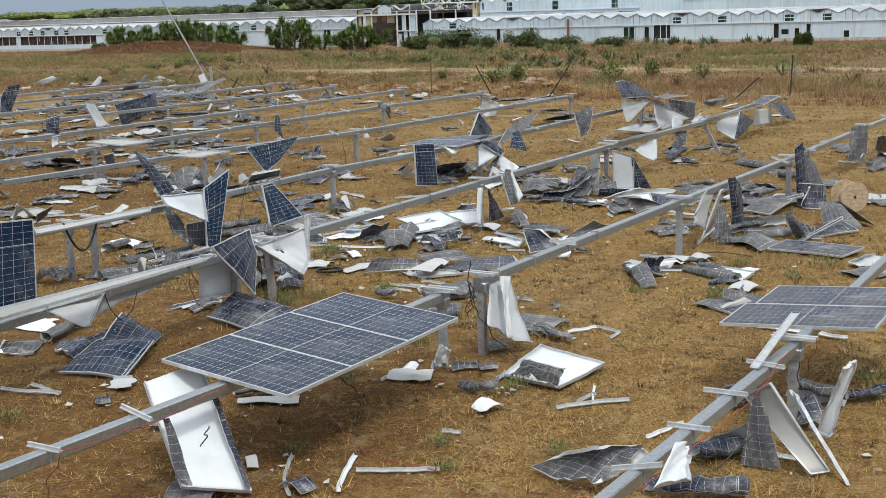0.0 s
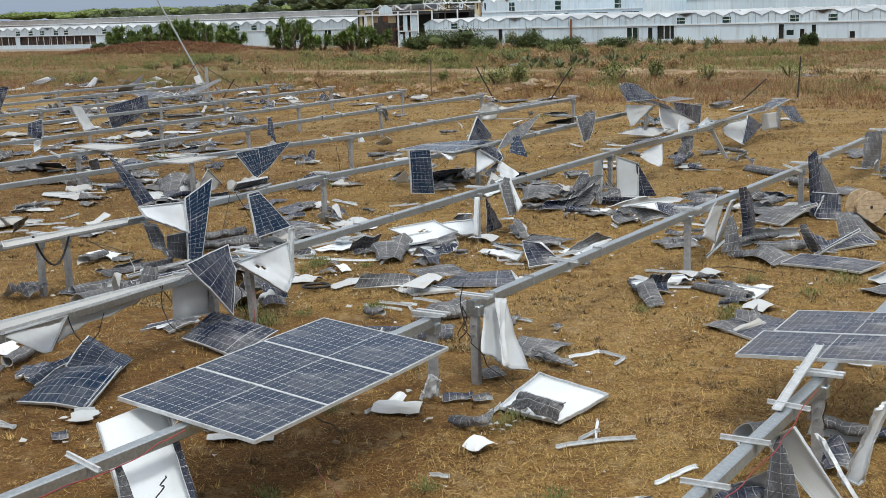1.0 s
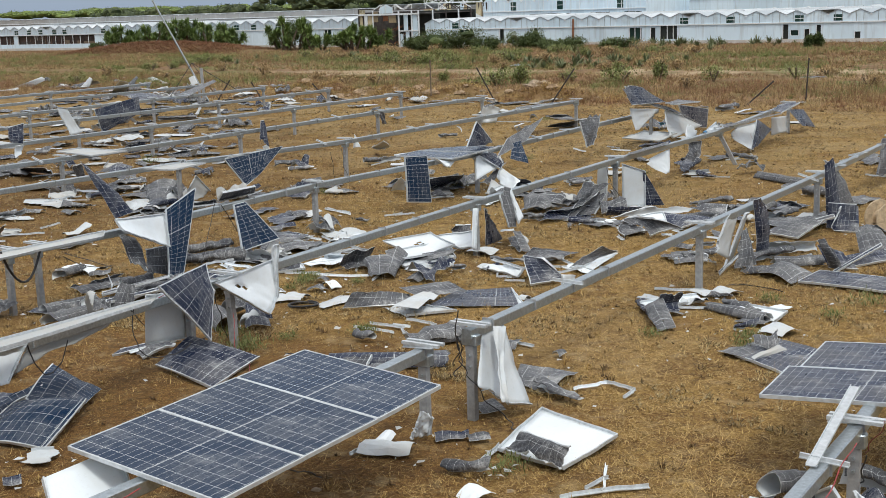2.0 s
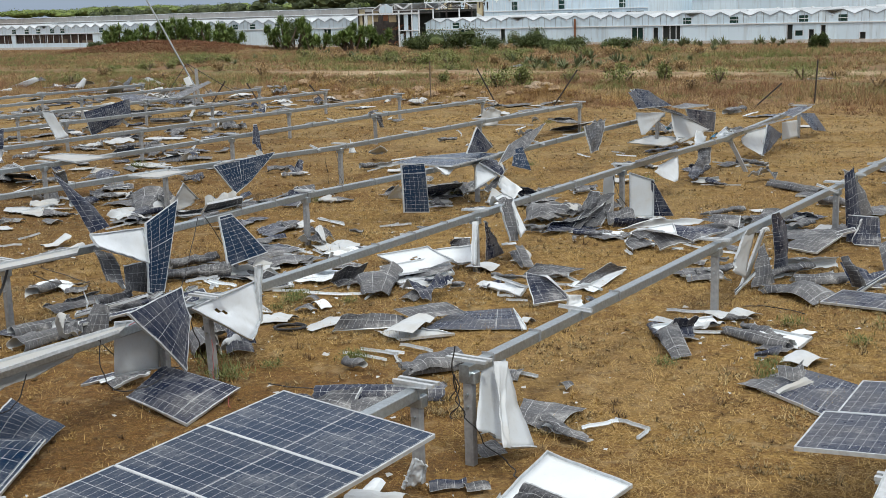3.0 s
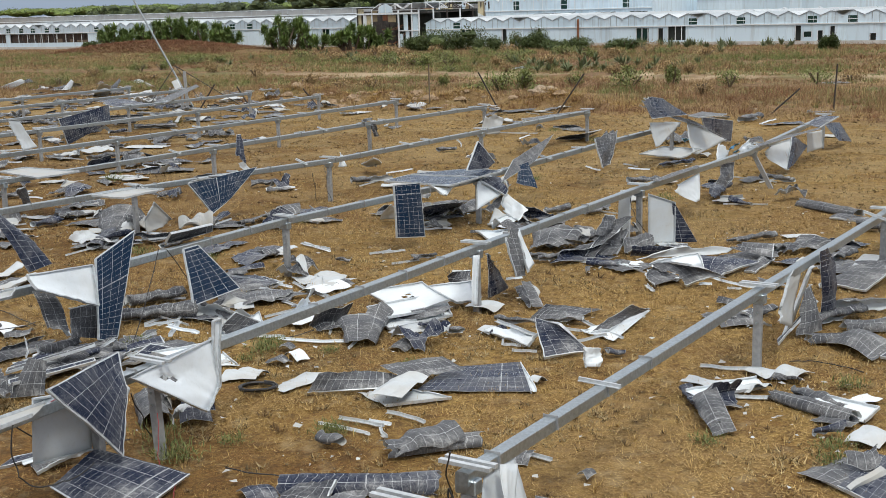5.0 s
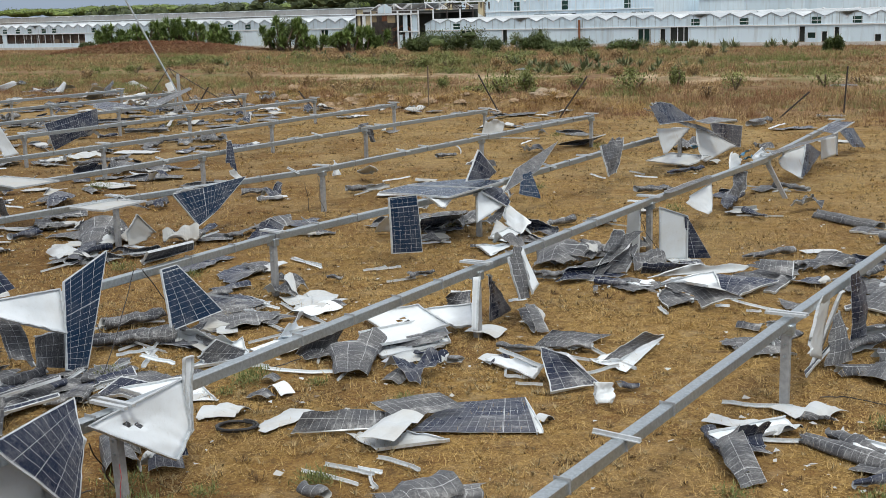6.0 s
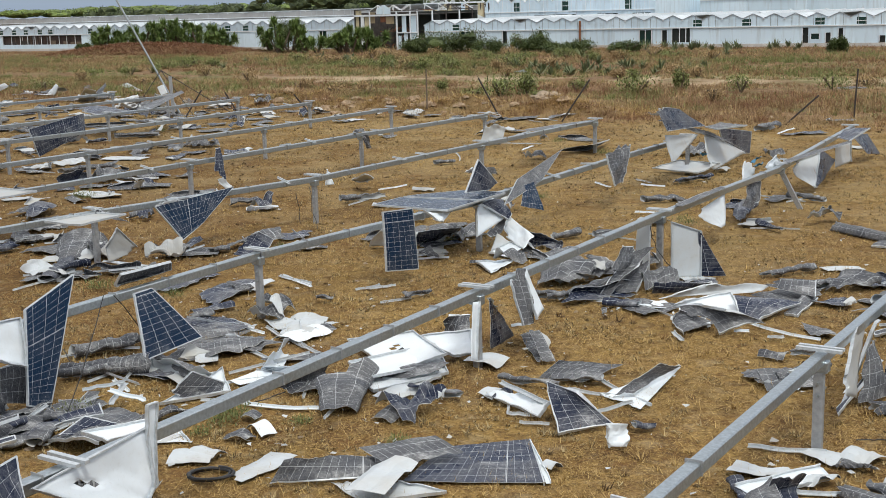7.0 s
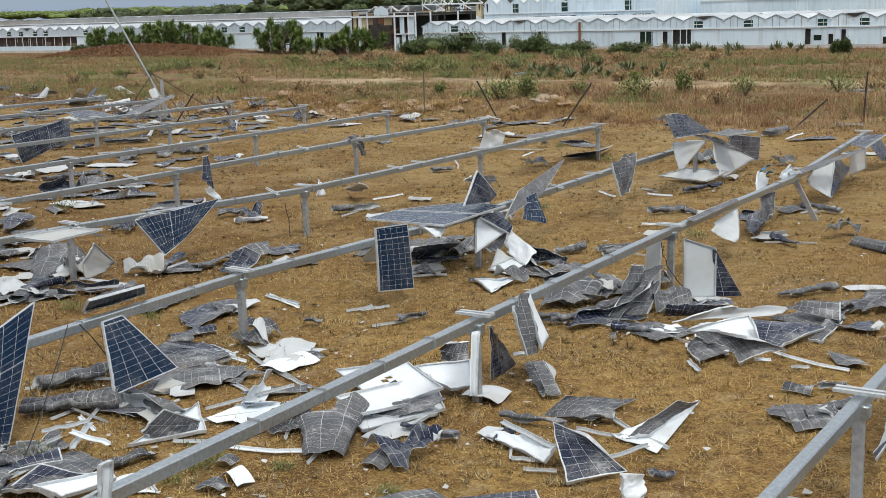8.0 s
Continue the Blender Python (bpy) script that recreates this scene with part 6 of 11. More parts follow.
sheet((-3.31, 18.92, 1.34), (-3.73, 17.95, 1.25), (-3.20, 18.47, 0.39), (-3.17, 18.71, 1.02), "cells", 0.25, 0.03, 0.03, 15, "dark blue cracked solar panel hanging from the tube", 9)
sheet((-3.22, 18.92, 1.06), (-2.61, 20.21, 1.11), (-2.55, 20.08, 0.59), (-2.61, 19.77, 0.40), "white", 0.1, 0.03, 0.02, 15, "white-backed solar panel hanging bent from the tube", 10, holes=((3, 2), (4, 3)))
arched((-6.25, 20.95, 0), (-5.60, 22.10, 0), 0.15, 230, 0.7, 871, "grey shattered solar panel bent into a long half tube", 0.2)
arched((-6.60, 21.75, 0), (-5.95, 22.45, 0), 0.14, 220, 0.6, 872, "grey shattered solar panel bent into a long half tube")
sheet((-5.55, 21.60, 0.02), (-5.12, 21.70, 0.02), (-5.14, 21.95, 0.40), (-5.32, 21.80, 0.48), "cells", 0.7, 0.10, 0.02, 0, "grey shattered solar panel bent up into a peak", 873)
sheet((-5.68, 21.95, 0.26), (-4.80, 22.90, 0.34), (-4.86, 23.05, 0.32), (-5.72, 22.12, 0.26), "white", 0.8, 0.0, 0.006, 15, "dirty frame board lying on the wreckage", 874)
sheet((-5.50, 21.55, 0.22), (-4.62, 22.30, 0.28), (-4.66, 22.38, 0.30), (-5.54, 21.66, 0.24), "white", 0.5, 0.0, 0.004, 15, "narrow white frame board lying on the wreckage", 875)
arched((-3.35, 20.40, 0), (-3.72, 21.35, 0), 0.17, 225, 0.6, 876, "dark grey shattered solar panel bent into a long half tube", 0.25)
sheet((-3.10, 20.45, 0.02), (-2.72, 20.50, 0.02), (-2.95, 21.10, 0.30), (-3.26, 21.10, 0.34), "cells", 0.5, 0.12, 0.02, 0, "dark blue cracked solar panel lying bent on dry grass", 877)
sheet((-4.78, 19.22, 0.02), (-3.98, 19.70, 0.07), (-4.02, 19.86, 0.09), (-4.72, 19.42, 0.03), "white", 0.5, 0.0, 0.012, 7, "dirty white frame board lying on dry grass", 878)
sheet((-4.30, 19.00, 0.02), (-3.92, 19.36, 0.10), (-4.10, 19.60, 0.12), (-4.46, 19.24, 0.03), "cells", 0.8, 0.04, 0.03, 1, "grey shattered solar panel fragment lying on dry grass", 879)
sheet((-2.53, 20.31, 1.32), (-2.56, 20.21, 0.55), (-2.61, 20.13, 0.54), (-2.59, 20.20, 1.32), "white", 0.2, 0, 0.01, 15, "white-backed solar panel fragment hanging bent from the tube", 11)
sheet((-3.99, 18.53, 0.05), (-3.03, 17.55, 0.02), (-2.62, 18.79, 0.05), (-3.51, 18.59, 0.42), "cells", 0.5, 0.10, 0.015, 3, "dark frosted solar panel lying on dry grass", 12)
sheet((-4.86, 24.11, 0.03), (-4.70, 24.96, 1.54), (-5.09, 24.21, 1.27), (-5.03, 23.83, 0.16), "cells", 0.15, 0.02, 0.01, 15, "dark blue solar panel hanging from the tube, glass intact", 13)
sheet((-5.64, 22.87, 1.33), (-5.07, 23.95, 1.24), (-4.96, 23.75, 0.69), (-5.50, 22.81, 1.14), "white", 0.1, 0.04, 0.02, 15, "white-backed solar panel fragment hanging bent from the tube", 14)
sheet((-5.52, 23.61, 1.34), (-6.01, 23.40, 2.03), (-6.22, 23.07, 2.31), (-5.74, 23.27, 1.29), "cells", 0.45, 0.06, 0.03, 0, "dark blue cracked solar panel fragment hanging from the tube", 15)
sheet((-5.29, 23.42, 0.42), (-5.53, 23.61, 0.88), (-5.73, 23.29, 1.02), (-5.48, 23.12, 0.42), "cells", 0.8, 0.04, 0.03, 0, "grey shattered solar panel fragment hanging bent from the tube", 16)
sheet((-5.08, 24.32, 0.62), (-5.40, 23.80, 0.63), (-5.41, 23.70, 0.25), (-5.10, 24.19, 0.07), "cells", 0.8, 0.05, 0.03, 9, "grey shattered solar panel fragment hanging bent from the tube", 17)
sheet((-5.59, 23.50, 0.75), (-5.33, 23.55, 0.31), (-5.37, 23.47, 0.31), (-5.67, 23.38, 0.83), "white", 0.8, 0.03, 0.02, 1, "dusty solar panel fragment hanging face in from the tube", 18)
sheet((-3.43, 26.38, 0.29), (-4.00, 26.04, 1.09), (-4.17, 25.77, 1.08), (-4.00, 25.47, 0.23), "cells", 0.15, 0.02, 0.01, 15, "dark blue solar panel hanging from the tube, glass intact", 19)
# dirty back, its dark tone also holding the shade of the overhanging face
sheet((-4.62, 26.45, 1.03), (-4.02, 27.30, 1.08), (-3.94, 27.02, 1.24), (-4.45, 26.20, 1.25), "white", 0.9, 0, 0.005, 15, "dirty solar panel tipped on the tube, brown back showing", 20)
sheet((-0.66, 25.26, 0.05), (-1.39, 26.66, 0.12), (-0.41, 26.20, 0.35), (0.06, 25.29, 0.25), "white", 0.2, 0.05, 0.02, 15, "solar panel lying face down, white backsheet showing", 21, holes=((8, 4), (9, 5)))
sheet((0.15, 25.75, 0.10), (-0.32, 26.22, 0.25), (0.39, 26.18, 0.35), (0.42, 25.87, 0.10), "white", 0.2, 0.03, 0.02, 15, "solar panel fragment lying face down, white backsheet showing", 22)
sheet((-0.99, 25.02, 0.03), (-0.48, 24.89, 0.03), (0.09, 25.01, 0.20), (-0.55, 25.58, 0.10), "cells", 0.7, 0.02, 0.03, 1, "grey shattered solar panel lying on dry grass", 23)
sheet((0.12, 25.20, 0.05), (-0.37, 24.52, 0.03), (-0.79, 24.55, 0.03), (-0.33, 25.38, 0.05), "white", 0.6, 0.02, 0.03, 9, "dirty solar panel fragment lying face down on dry grass", 24)
sheet((-3.55, 24.24, 0.04), (-2.82, 24.66, 0.04), (-2.81, 24.79, 0.10), (-3.15, 24.49, 0.35), "cells", 0.6, 0.05, 0.02, 12, "grey shattered solar panel fragment lying on dry grass", 25)
sheet((-2.97, 25.43, 0.10), (-2.71, 24.62, 0.02), (-3.51, 24.20, 0.02), (-3.11, 24.82, 0.20), "white", 0.2, 0.03, 0.02, 15, "solar panel lying face down, white backsheet showing", 26)
sheet((-3.27, 22.78, 0.30), (-4.13, 23.98, 0.05), (-4.48, 22.87, 0.05), (-3.62, 22.07, 0.30), "cells", 0.7, 0.08, 0.03, 4, "grey shattered solar panel lying on dry grass", 27)
sheet((-3.74, 21.84, 0.50), (-3.11, 22.19, 0.50), (-3.04, 22.09, 0.45), (-3.42, 21.67, 0.45), "white", 0.2, 0.02, 0.01, 15, "solar panel fragment lying face down, white backsheet showing", 28)
sheet((0.89, 26.05, 1.25), (1.09, 26.00, 0.44), (1.28, 26.20, 0.42), (1.18, 26.45, 1.15), "cells", 0.8, 0.05, 0.03, 1, "grey shattered solar panel folded over the tube and hanging", 29)
sheet((1.18, 26.40, 1.15), (1.42, 26.45, 0.56), (1.29, 26.15, 0.48), (1.15, 26.35, 1.05), "white", 0.3, 0.02, 0.01, 4, "white-backed solar panel fragment hanging bent from the tube", 30)
sheet((1.00, 27.08, 0.01), (0.69, 26.24, 0.80), (0.62, 26.11, 0.81), (0.66, 26.29, 0.04), "cells", 0.3, 0.02, 0.02, 2, "dark blue cracked solar panel fragment hanging from the tube", 31)
sheet((0.49, 25.50, 0.92), (0.43, 25.20, 0.20), (0.36, 25.07, 0.24), (0.42, 25.38, 0.94), "white", 0.3, 0, 0.01, 3, "white-backed solar panel fragment hanging bent from the tube", 32)
sheet((-0.13, 27.46, 0.05), (0.38, 26.88, 0.05), (0.38, 27.25, 0.30), (0.08, 27.19, 0.30), "cells", 0.7, 0.02, 0.03, 4, "grey shattered solar panel fragment lying on dry grass", 33)
sheet((1.23, 24.91, 0.03), (1.80, 24.66, 0.03), (2.40, 25.41, 0.03), (1.50, 24.96, 0.25), "cells", 0.7, 0.06, 0.05, 0, "grey shattered solar panel lying on dry grass", 34)
sheet((1.27, 23.73, 0.35), (1.34, 22.80, 0.03), (1.97, 23.02, 0.05), (1.57, 23.09, 0.40), "cells", 0.25, 0.06, 0.02, 15, "dark blue cracked solar panel lying bent on dry grass", 35)
sheet((1.15, 23.31, 0.05), (0.54, 24.22, 0.05), (0.79, 24.11, 0.20), (1.30, 23.40, 0.20), "white", 0.4, 0.05, 0.03, 9, "solar panel fragment lying face down, white backsheet showing", 36)
sheet((3.13, 25.19, 0.05), (2.38, 23.61, 0.03), (1.97, 24.17, 0.03), (2.73, 24.75, 0.15), "white", 0.4, 0.05, 0.03, 0, "solar panel lying face down, white backsheet showing", 37)
sheet((2.36, 24.06, 0.06), (3.10, 25.04, 0.10), (2.73, 24.38, 0.30), (2.10, 24.02, 0.05), "cells", 0.7, 0.04, 0.03, 9, "grey shattered solar panel fragment lying on dry grass", 38)
sheet((2.12, 22.43, 0.25), (2.04, 22.32, 0.03), (1.84, 22.34, 0.03), (1.84, 22.35, 0.30), "white", 0.3, 0.03, 0.04, 4, "solar panel fragment lying face down, white backsheet showing", 39)
sheet((-1.73, 21.48, 0.04), (-0.63, 21.59, 0.05), (-0.68, 21.86, 0.15), (-1.52, 21.61, 0.35), "cells", 0.75, 0.05, 0.04, 1, "grey shattered solar panel fragment lying on dry grass", 40)
sheet((0.08, 21.18, 0.03), (-0.71, 20.94, 0.02), (-1.11, 21.50, 0.02), (-0.51, 21.41, 0.10), "white", 0.6, 0.04, 0.03, 9, "dirty solar panel lying face down on dry grass", 41)
sheet((-0.40, 21.52, 0.12), (0.29, 21.99, 0.12), (-0.04, 22.12, 0.28), (-0.84, 21.91, 0.25), "cells", 0.7, 0.02, 0.02, 0, "grey shattered solar panel fragment lying on dry grass", 42)
sheet((-0.37, 21.47, 0.04), (1.07, 21.37, 0.03), (1.00, 22.63, 0.03), (0.07, 22.41, 0.05), "cells", 0.5, 0.0, 0.01, 2, "dark blue cracked solar panel lying bent on dry grass", 43)
sheet((0.67, 16.71, 0.96), (0.96, 16.33, 0.09), (0.30, 15.58, 0.37), (0.41, 16.38, 1.01), "white", 0.46, 0.04, 0.022, 2, "white-backed solar panel hanging bent from the tube", 44)
sheet((0.67, 16.43, 1.00), (0.70, 15.72, 0.31), (0.59, 15.54, 0.38), (0.55, 16.32, 1.06), "white", 0.5, 0.05, 0.03, 0, "dusty solar panel fragment hanging face in from the tube", 45)
sheet((1.16, 16.98, 0.02), (1.64, 17.73, 0.02), (0.91, 17.83, 0.12), (0.80, 17.33, 0.02), "cells", 0.7, 0.02, 0.03, 0, "grey shattered solar panel lying on dry grass", 46)
sheet((1.82, 15.21, 0.08), (1.17, 14.40, 0.03), (0.52, 15.03, 0.03), (1.07, 16.18, 0.08), "white", 0.3, 0.0, 0.012, 15, "solar panel lying face down, white backsheet showing", 47)
sheet((0.55, 14.96, 0.05), (1.13, 14.30, 0.07), (1.22, 14.29, 0.30), (0.80, 14.97, 0.22), "cells", 0.7, 0.08, 0.04, 5, "grey shattered solar panel fragment lying on dry grass", 48)
sheet((-0.18, 15.39, 0.28), (-0.26, 15.55, 0.02), (-0.43, 15.39, 0.01), (-0.30, 15.34, 0.36), "white", 0.3, 0.04, 0.05, 5, "solar panel fragment lying face down, white backsheet showing", 49)
sheet((-2.91, 12.95, 0.93), (-2.15, 11.39, 0.02), (-2.77, 11.15, 0.19), (-3.34, 12.21, 0.93), "white", 0.15, 0.0, 0.004, 7, "white-backed solar panel hanging bent from the tube", 50)
sheet((-2.65, 11.21, 0.16), (-2.94, 11.53, 0.77), (-2.98, 11.47, 0.78), (-2.77, 11.04, 0.22), "cells", 0.7, 0.0, 0.02, 0, "grey shattered solar panel fragment hanging bent from the tube", 51)
sheet((-2.12, 11.36, 0.02), (-2.58, 12.22, 0.76), (-2.62, 12.10, 0.76), (-2.19, 11.34, 0.10), "cells", 0.3, 0.0, 0.01, 0, "dark blue cracked solar panel fragment hanging from the tube", 52)
sheet((3.78, 18.35, 0.03), (4.39, 17.01, 0.03), (5.05, 18.28, 0.03), (4.45, 19.02, 0.06), "cells", 0.35, 0.02, 0.01, 1, "dark blue cracked solar panel lying bent on dry grass", 53)
sheet((5.28, 23.82, 1.20), (5.48, 24.38, 0.03), (5.80, 24.62, 0.03), (5.66, 24.50, 1.16), "cells", 0.4, 0.07, 0.03, 0, "dark blue cracked solar panel strip hanging curled from the tube", 54)
sheet((4.72, 23.55, 0.04), (5.12, 23.70, 0.98), (5.22, 23.86, 0.98), (4.96, 23.95, 0.02), "white", 0.9, 0.0, 0.006, 3, "dirty brown frame board leaning on the post", 841)
sheet((4.92, 23.62, 0.02), (5.40, 23.92, 0.02), (5.26, 24.12, 0.66), (5.10, 23.92, 0.62), "cells", 0.8, 0.14, 0.03, 0, "grey shattered solar panel bent round the foot of the post", 842)
sheet((4.60, 23.30, 0.02), (5.34, 24.02, 0.42), (5.36, 24.10, 0.42), (4.64, 23.45, 0.02), "white", 0.5, 0.0, 0.01, 5, "narrow white frame board leaning on the wreckage", 843)
sheet((5.24, 23.20, 0.03), (5.58, 22.30, 0.03), (6.16, 23.00, 0.03), (5.66, 23.75, 0.03), "cells", 0.6, 0.20, 0.01, 0, "grey shattered solar panel bent over the wreckage", 844)
sheet((5.74, 22.45, 0.05), (6.85, 21.56, 0.05), (7.40, 21.98, 0.11), (6.25, 22.99, 0.10), "cells", 0.5, 0.03, 0.004, 15, "dusty grey-blue solar panel lying flat on dry grass", 845)
arched((5.02, 23.32, 0), (5.80, 23.42, 0), 0.10, 250, 0.6, 846, "grey shattered solar panel rolled into an open tube", 0.25)
arched((5.70, 23.90, 0), (6.60, 23.92, 0), 0.14, 210, 0.6, 847, "grey shattered solar panel bent into a long half tube")
sheet((7.62, 27.26, 0.02), (8.14, 27.05, 0.02), (8.19, 27.16, 0.50), (7.65, 27.26, 0.54), "cells", 0.4, 0.05, 0.01, 4, "dark blue cracked solar panel standing beside the cable drum", 848)
sheet((7.62, 27.30, 0.30), (7.90, 27.28, 0.45), (7.72, 27.28, 1.46), (7.55, 27.28, 1.30), "cells", 0.4, 0.06, 0.012, 0, "tall curved shard of dark blue solar panel", 849)
sheet((6.20, 26.75, 0.04), (6.72, 26.10, 0.05), (7.55, 26.85, 0.32), (6.78, 26.95, 0.28), "cells", 0.6, 0.06, 0.02, 3, "grey shattered solar panel propped on the wreckage", 850)
sheet((6.12, 26.55, 0.03), (7.62, 26.72, 0.34), (7.62, 26.80, 0.38), (6.14, 26.66, 0.05), "white", 0.8, 0.0, 0.005, 15, "dirty frame board leaning on the wreckage", 851)
sheet((7.36, 24.30, 0.04), (8.12, 24.20, 0.03), (7.80, 24.80, 0.52), (7.46, 25.00, 0.40), "cells", 0.7, 0.10, 0.03, 0, "grey shattered solar panel folded up into a peak", 852)
sheet((7.80, 24.78, 0.52), (7.74, 24.80, 0.50), (8.30, 25.30, 0.03), (8.46, 24.50, 0.03), "cells", 0.7, 0.06, 0.03, 0, "grey shattered solar panel folded up into a peak", 853)
sheet((6.84, 23.46, 0.03), (7.95, 23.98, 0.05), (7.78, 24.30, 0.16), (7.00, 23.95, 0.14), "white", 0.4, 0.02, 0.008, 3, "white-backed solar panel lying in the wreckage", 854)
sheet((6.28, 23.30, 0.56), (6.55, 23.52, 0.03), (6.72, 23.20, 0.03), (6.48, 23.40, 0.58), "cells", 0.6, 0.04, 0.02, 0, "grey shattered solar panel strip propped on the wreckage", 855)
sheet((6.55, 23.50, 0.03), (7.00, 23.30, 0.03), (6.98, 23.80, 0.20), (6.40, 23.70, 0.40), "cells", 0.5, 0.05, 0.02, 1, "dark blue cracked solar panel fragment in the wreckage", 856)
sheet((6.50, 23.05, 0.03), (7.62, 23.95, 0.30), (7.62, 24.02, 0.33), (6.52, 23.14, 0.05), "white", 0.5, 0.0, 0.004, 15, "narrow white frame board leaning on the wreckage", 857)
sheet((4.00, 24.15, 0.02), (4.77, 24.30, 0.02), (4.64, 24.50, 0.14), (4.03, 24.80, 0.12), "cells", 0.7, 0.03, 0.02, 2, "grey shattered solar panel lying on dry grass", 858)
sheet((2.92, 20.70, 0.10), (2.94, 19.66, 0.02), (3.26, 19.76, 0.02), (3.22, 20.80, 0.26), "cells", 0.7, 0.14, 0.02, 0, "pale grey solar panel bent into a ridge on dry grass", 859)
sheet((2.90, 20.95, 0.12), (3.86, 21.45, 0.12), (3.95, 21.32, 0.03), (3.05, 20.70, 0.10), "white", 0.3, 0.02, 0.015, 5, "white frame board lying across the fragments", 860)
arched((3.95, 20.95, 0), (4.62, 20.00, 0), 0.12, 240, 0.7, 861, "pale grey solar panel bent into a long half tube", -0.3)
sheet((4.40, 20.75, 0.12), (4.97, 20.20, 0.10), (4.72, 19.95, 0.03), (4.30, 20.40, 0.05), "white", 0.3, 0.0, 0.01, 3, "white-backed solar panel fragment lying on dry grass", 862)
sheet((4.97, 23.59, 0.95), (4.68, 22.82, 0.36), (4.24, 22.02, 0.66), (4.75, 23.22, 1.07), "white", 0.8, 0.02, 0.02, 4, "dusty solar panel hanging face in from the tube", 55)
sheet((8.29, 29.05, 1.10), (7.83, 28.30, 1.26), (7.88, 27.92, 0.01), (9.06, 29.82, 0.01), "cells", 0.8, 0.04, 0.04, 9, "grey shattered solar panel hanging bent from the tube", 56)
sheet((11.41, 34.01, 1.07), (10.53, 32.58, 1.19), (10.21, 31.87, 0.38), (11.28, 33.61, 0.05), "cells", 0.8, 0.04, 0.04, 12, "grey shattered solar panel hanging bent from the tube", 57)
sheet((4.44, 30.63, 0.83), (4.43, 30.59, 0.02), (3.90, 30.48, 0.02), (3.90, 30.51, 1.03), "white", 0.5, 0.0, 0.006, 15, "dusty white-backed solar panel standing on edge against the post", 58)
sheet((3.66, 31.20, 0.90), (3.62, 31.12, 0.02), (3.39, 31.42, 0.02), (3.45, 31.40, 0.93), "white", 0.8, 0.0, 0.01, 1, "dirty solar panel fragment standing on edge beside the post", 59)
sheet((4.89, 30.63, 0.02), (4.44, 30.59, 0.80), (4.38, 30.59, 0.83), (4.43, 30.68, 0.02), "cells", 0.3, 0.01, 0.01, 0, "dark blue solar panel fragment lying on dry grass", 60)
sheet((3.23, 30.31, 0.64), (2.99, 29.90, 0.74), (2.69, 29.28, 0.48), (3.34, 30.39, 0.16), "cells", 0.7, 0.03, 0.04, 9, "grey shattered solar panel hanging bent from the tube", 61)
sheet((2.67, 29.12, 0.05), (3.66, 30.70, 0.55), (3.20, 30.09, 0.60), (2.52, 29.32, 0.03), "cells", 0.7, 0.04, 0.03, 12, "grey shattered solar panel strip leaning on the wreckage", 62)
sheet((3.14, 29.36, 0.03), (3.66, 30.71, 0.50), (3.17, 29.33, 0.50), (2.67, 29.48, 0.03), "cells", 0.6, 0.05, 0.05, 1, "grey shattered solar panel lying on dry grass", 63)
sheet((4.98, 28.97, 0.10), (3.44, 28.89, 0.10), (4.45, 28.90, 0.35), (5.31, 29.26, 0.15), "white", 0.5, 0.03, 0.03, 2, "dirty solar panel lying face down on dry grass", 64)
sheet((3.39, 29.33, 0.05), (4.15, 29.43, 0.05), (4.38, 29.34, 0.20), (3.41, 29.21, 0.30), "cells", 0.5, 0.05, 0.02, 2, "dark blue cracked solar panel fragment lying bent on dry grass", 65)
sheet((4.56, 27.92, 0.05), (3.58, 28.47, 0.05), (3.76, 28.37, 0.20), (4.51, 28.56, 0.20), "white", 0.2, 0.02, 0.02, 15, "solar panel fragment lying face down, white backsheet showing", 66)
sheet((4.67, 27.43, 0.06), (5.57, 28.24, 0.12), (4.45, 28.15, 0.30), (4.47, 27.74, 0.06), "cells", 0.5, 0.04, 0.02, 5, "dark blue cracked solar panel lying bent on dry grass", 67)
sheet((3.79, 26.59, 0.05), (4.73, 27.21, 0.08), (4.03, 26.69, 0.40), (3.53, 27.76, 0.20), "cells", 0.55, 0.12, 0.03, 5, "grey shattered solar panel lying on dry grass", 68)
sheet((3.41, 27.76, 0.04), (3.48, 26.91, 0.04), (4.03, 27.34, 0.06), (3.50, 27.43, 0.25), "cells", 0.7, 0.04, 0.05, 9, "grey shattered solar panel fragment lying on dry grass", 69)
sheet((3.91, 27.50, 0.10), (3.94, 27.27, 0.02), (3.47, 27.04, 0.02), (3.71, 27.46, 0.10), "white", 0.3, 0.02, 0.05, 12, "solar panel fragment lying face down, white backsheet showing", 70)
sheet((5.18, 29.08, 0.20), (5.86, 28.61, 0.10), (6.02, 29.14, 0.25), (5.27, 29.12, 0.30), "cells", 0.85, 0.02, 0.02, 2, "grey shattered solar panel fragment lying on dry grass", 71)
sheet((5.35, 27.77, 0.03), (5.95, 28.77, 0.04), (5.80, 28.89, 0.10), (5.20, 27.93, 0.03), "cells", 0.7, 0.02, 0.02, 9, "grey shattered solar panel fragment lying on dry grass", 72)
sheet((1.33, 33.39, 0.15), (1.20, 32.82, 0.03), (0.80, 33.01, 0.03), (0.98, 33.76, 0.30), "white", 0.5, 0.03, 0.04, 3, "dirty solar panel fragment lying face down on dry grass", 73)
sheet((1.28, 34.53, 0.50), (1.70, 33.39, 0.30), (1.47, 33.10, 0.10), (1.08, 34.25, 0.20), "white", 0.3, 0.03, 0.03, 12, "solar panel fragment lying face down, white backsheet showing", 74)
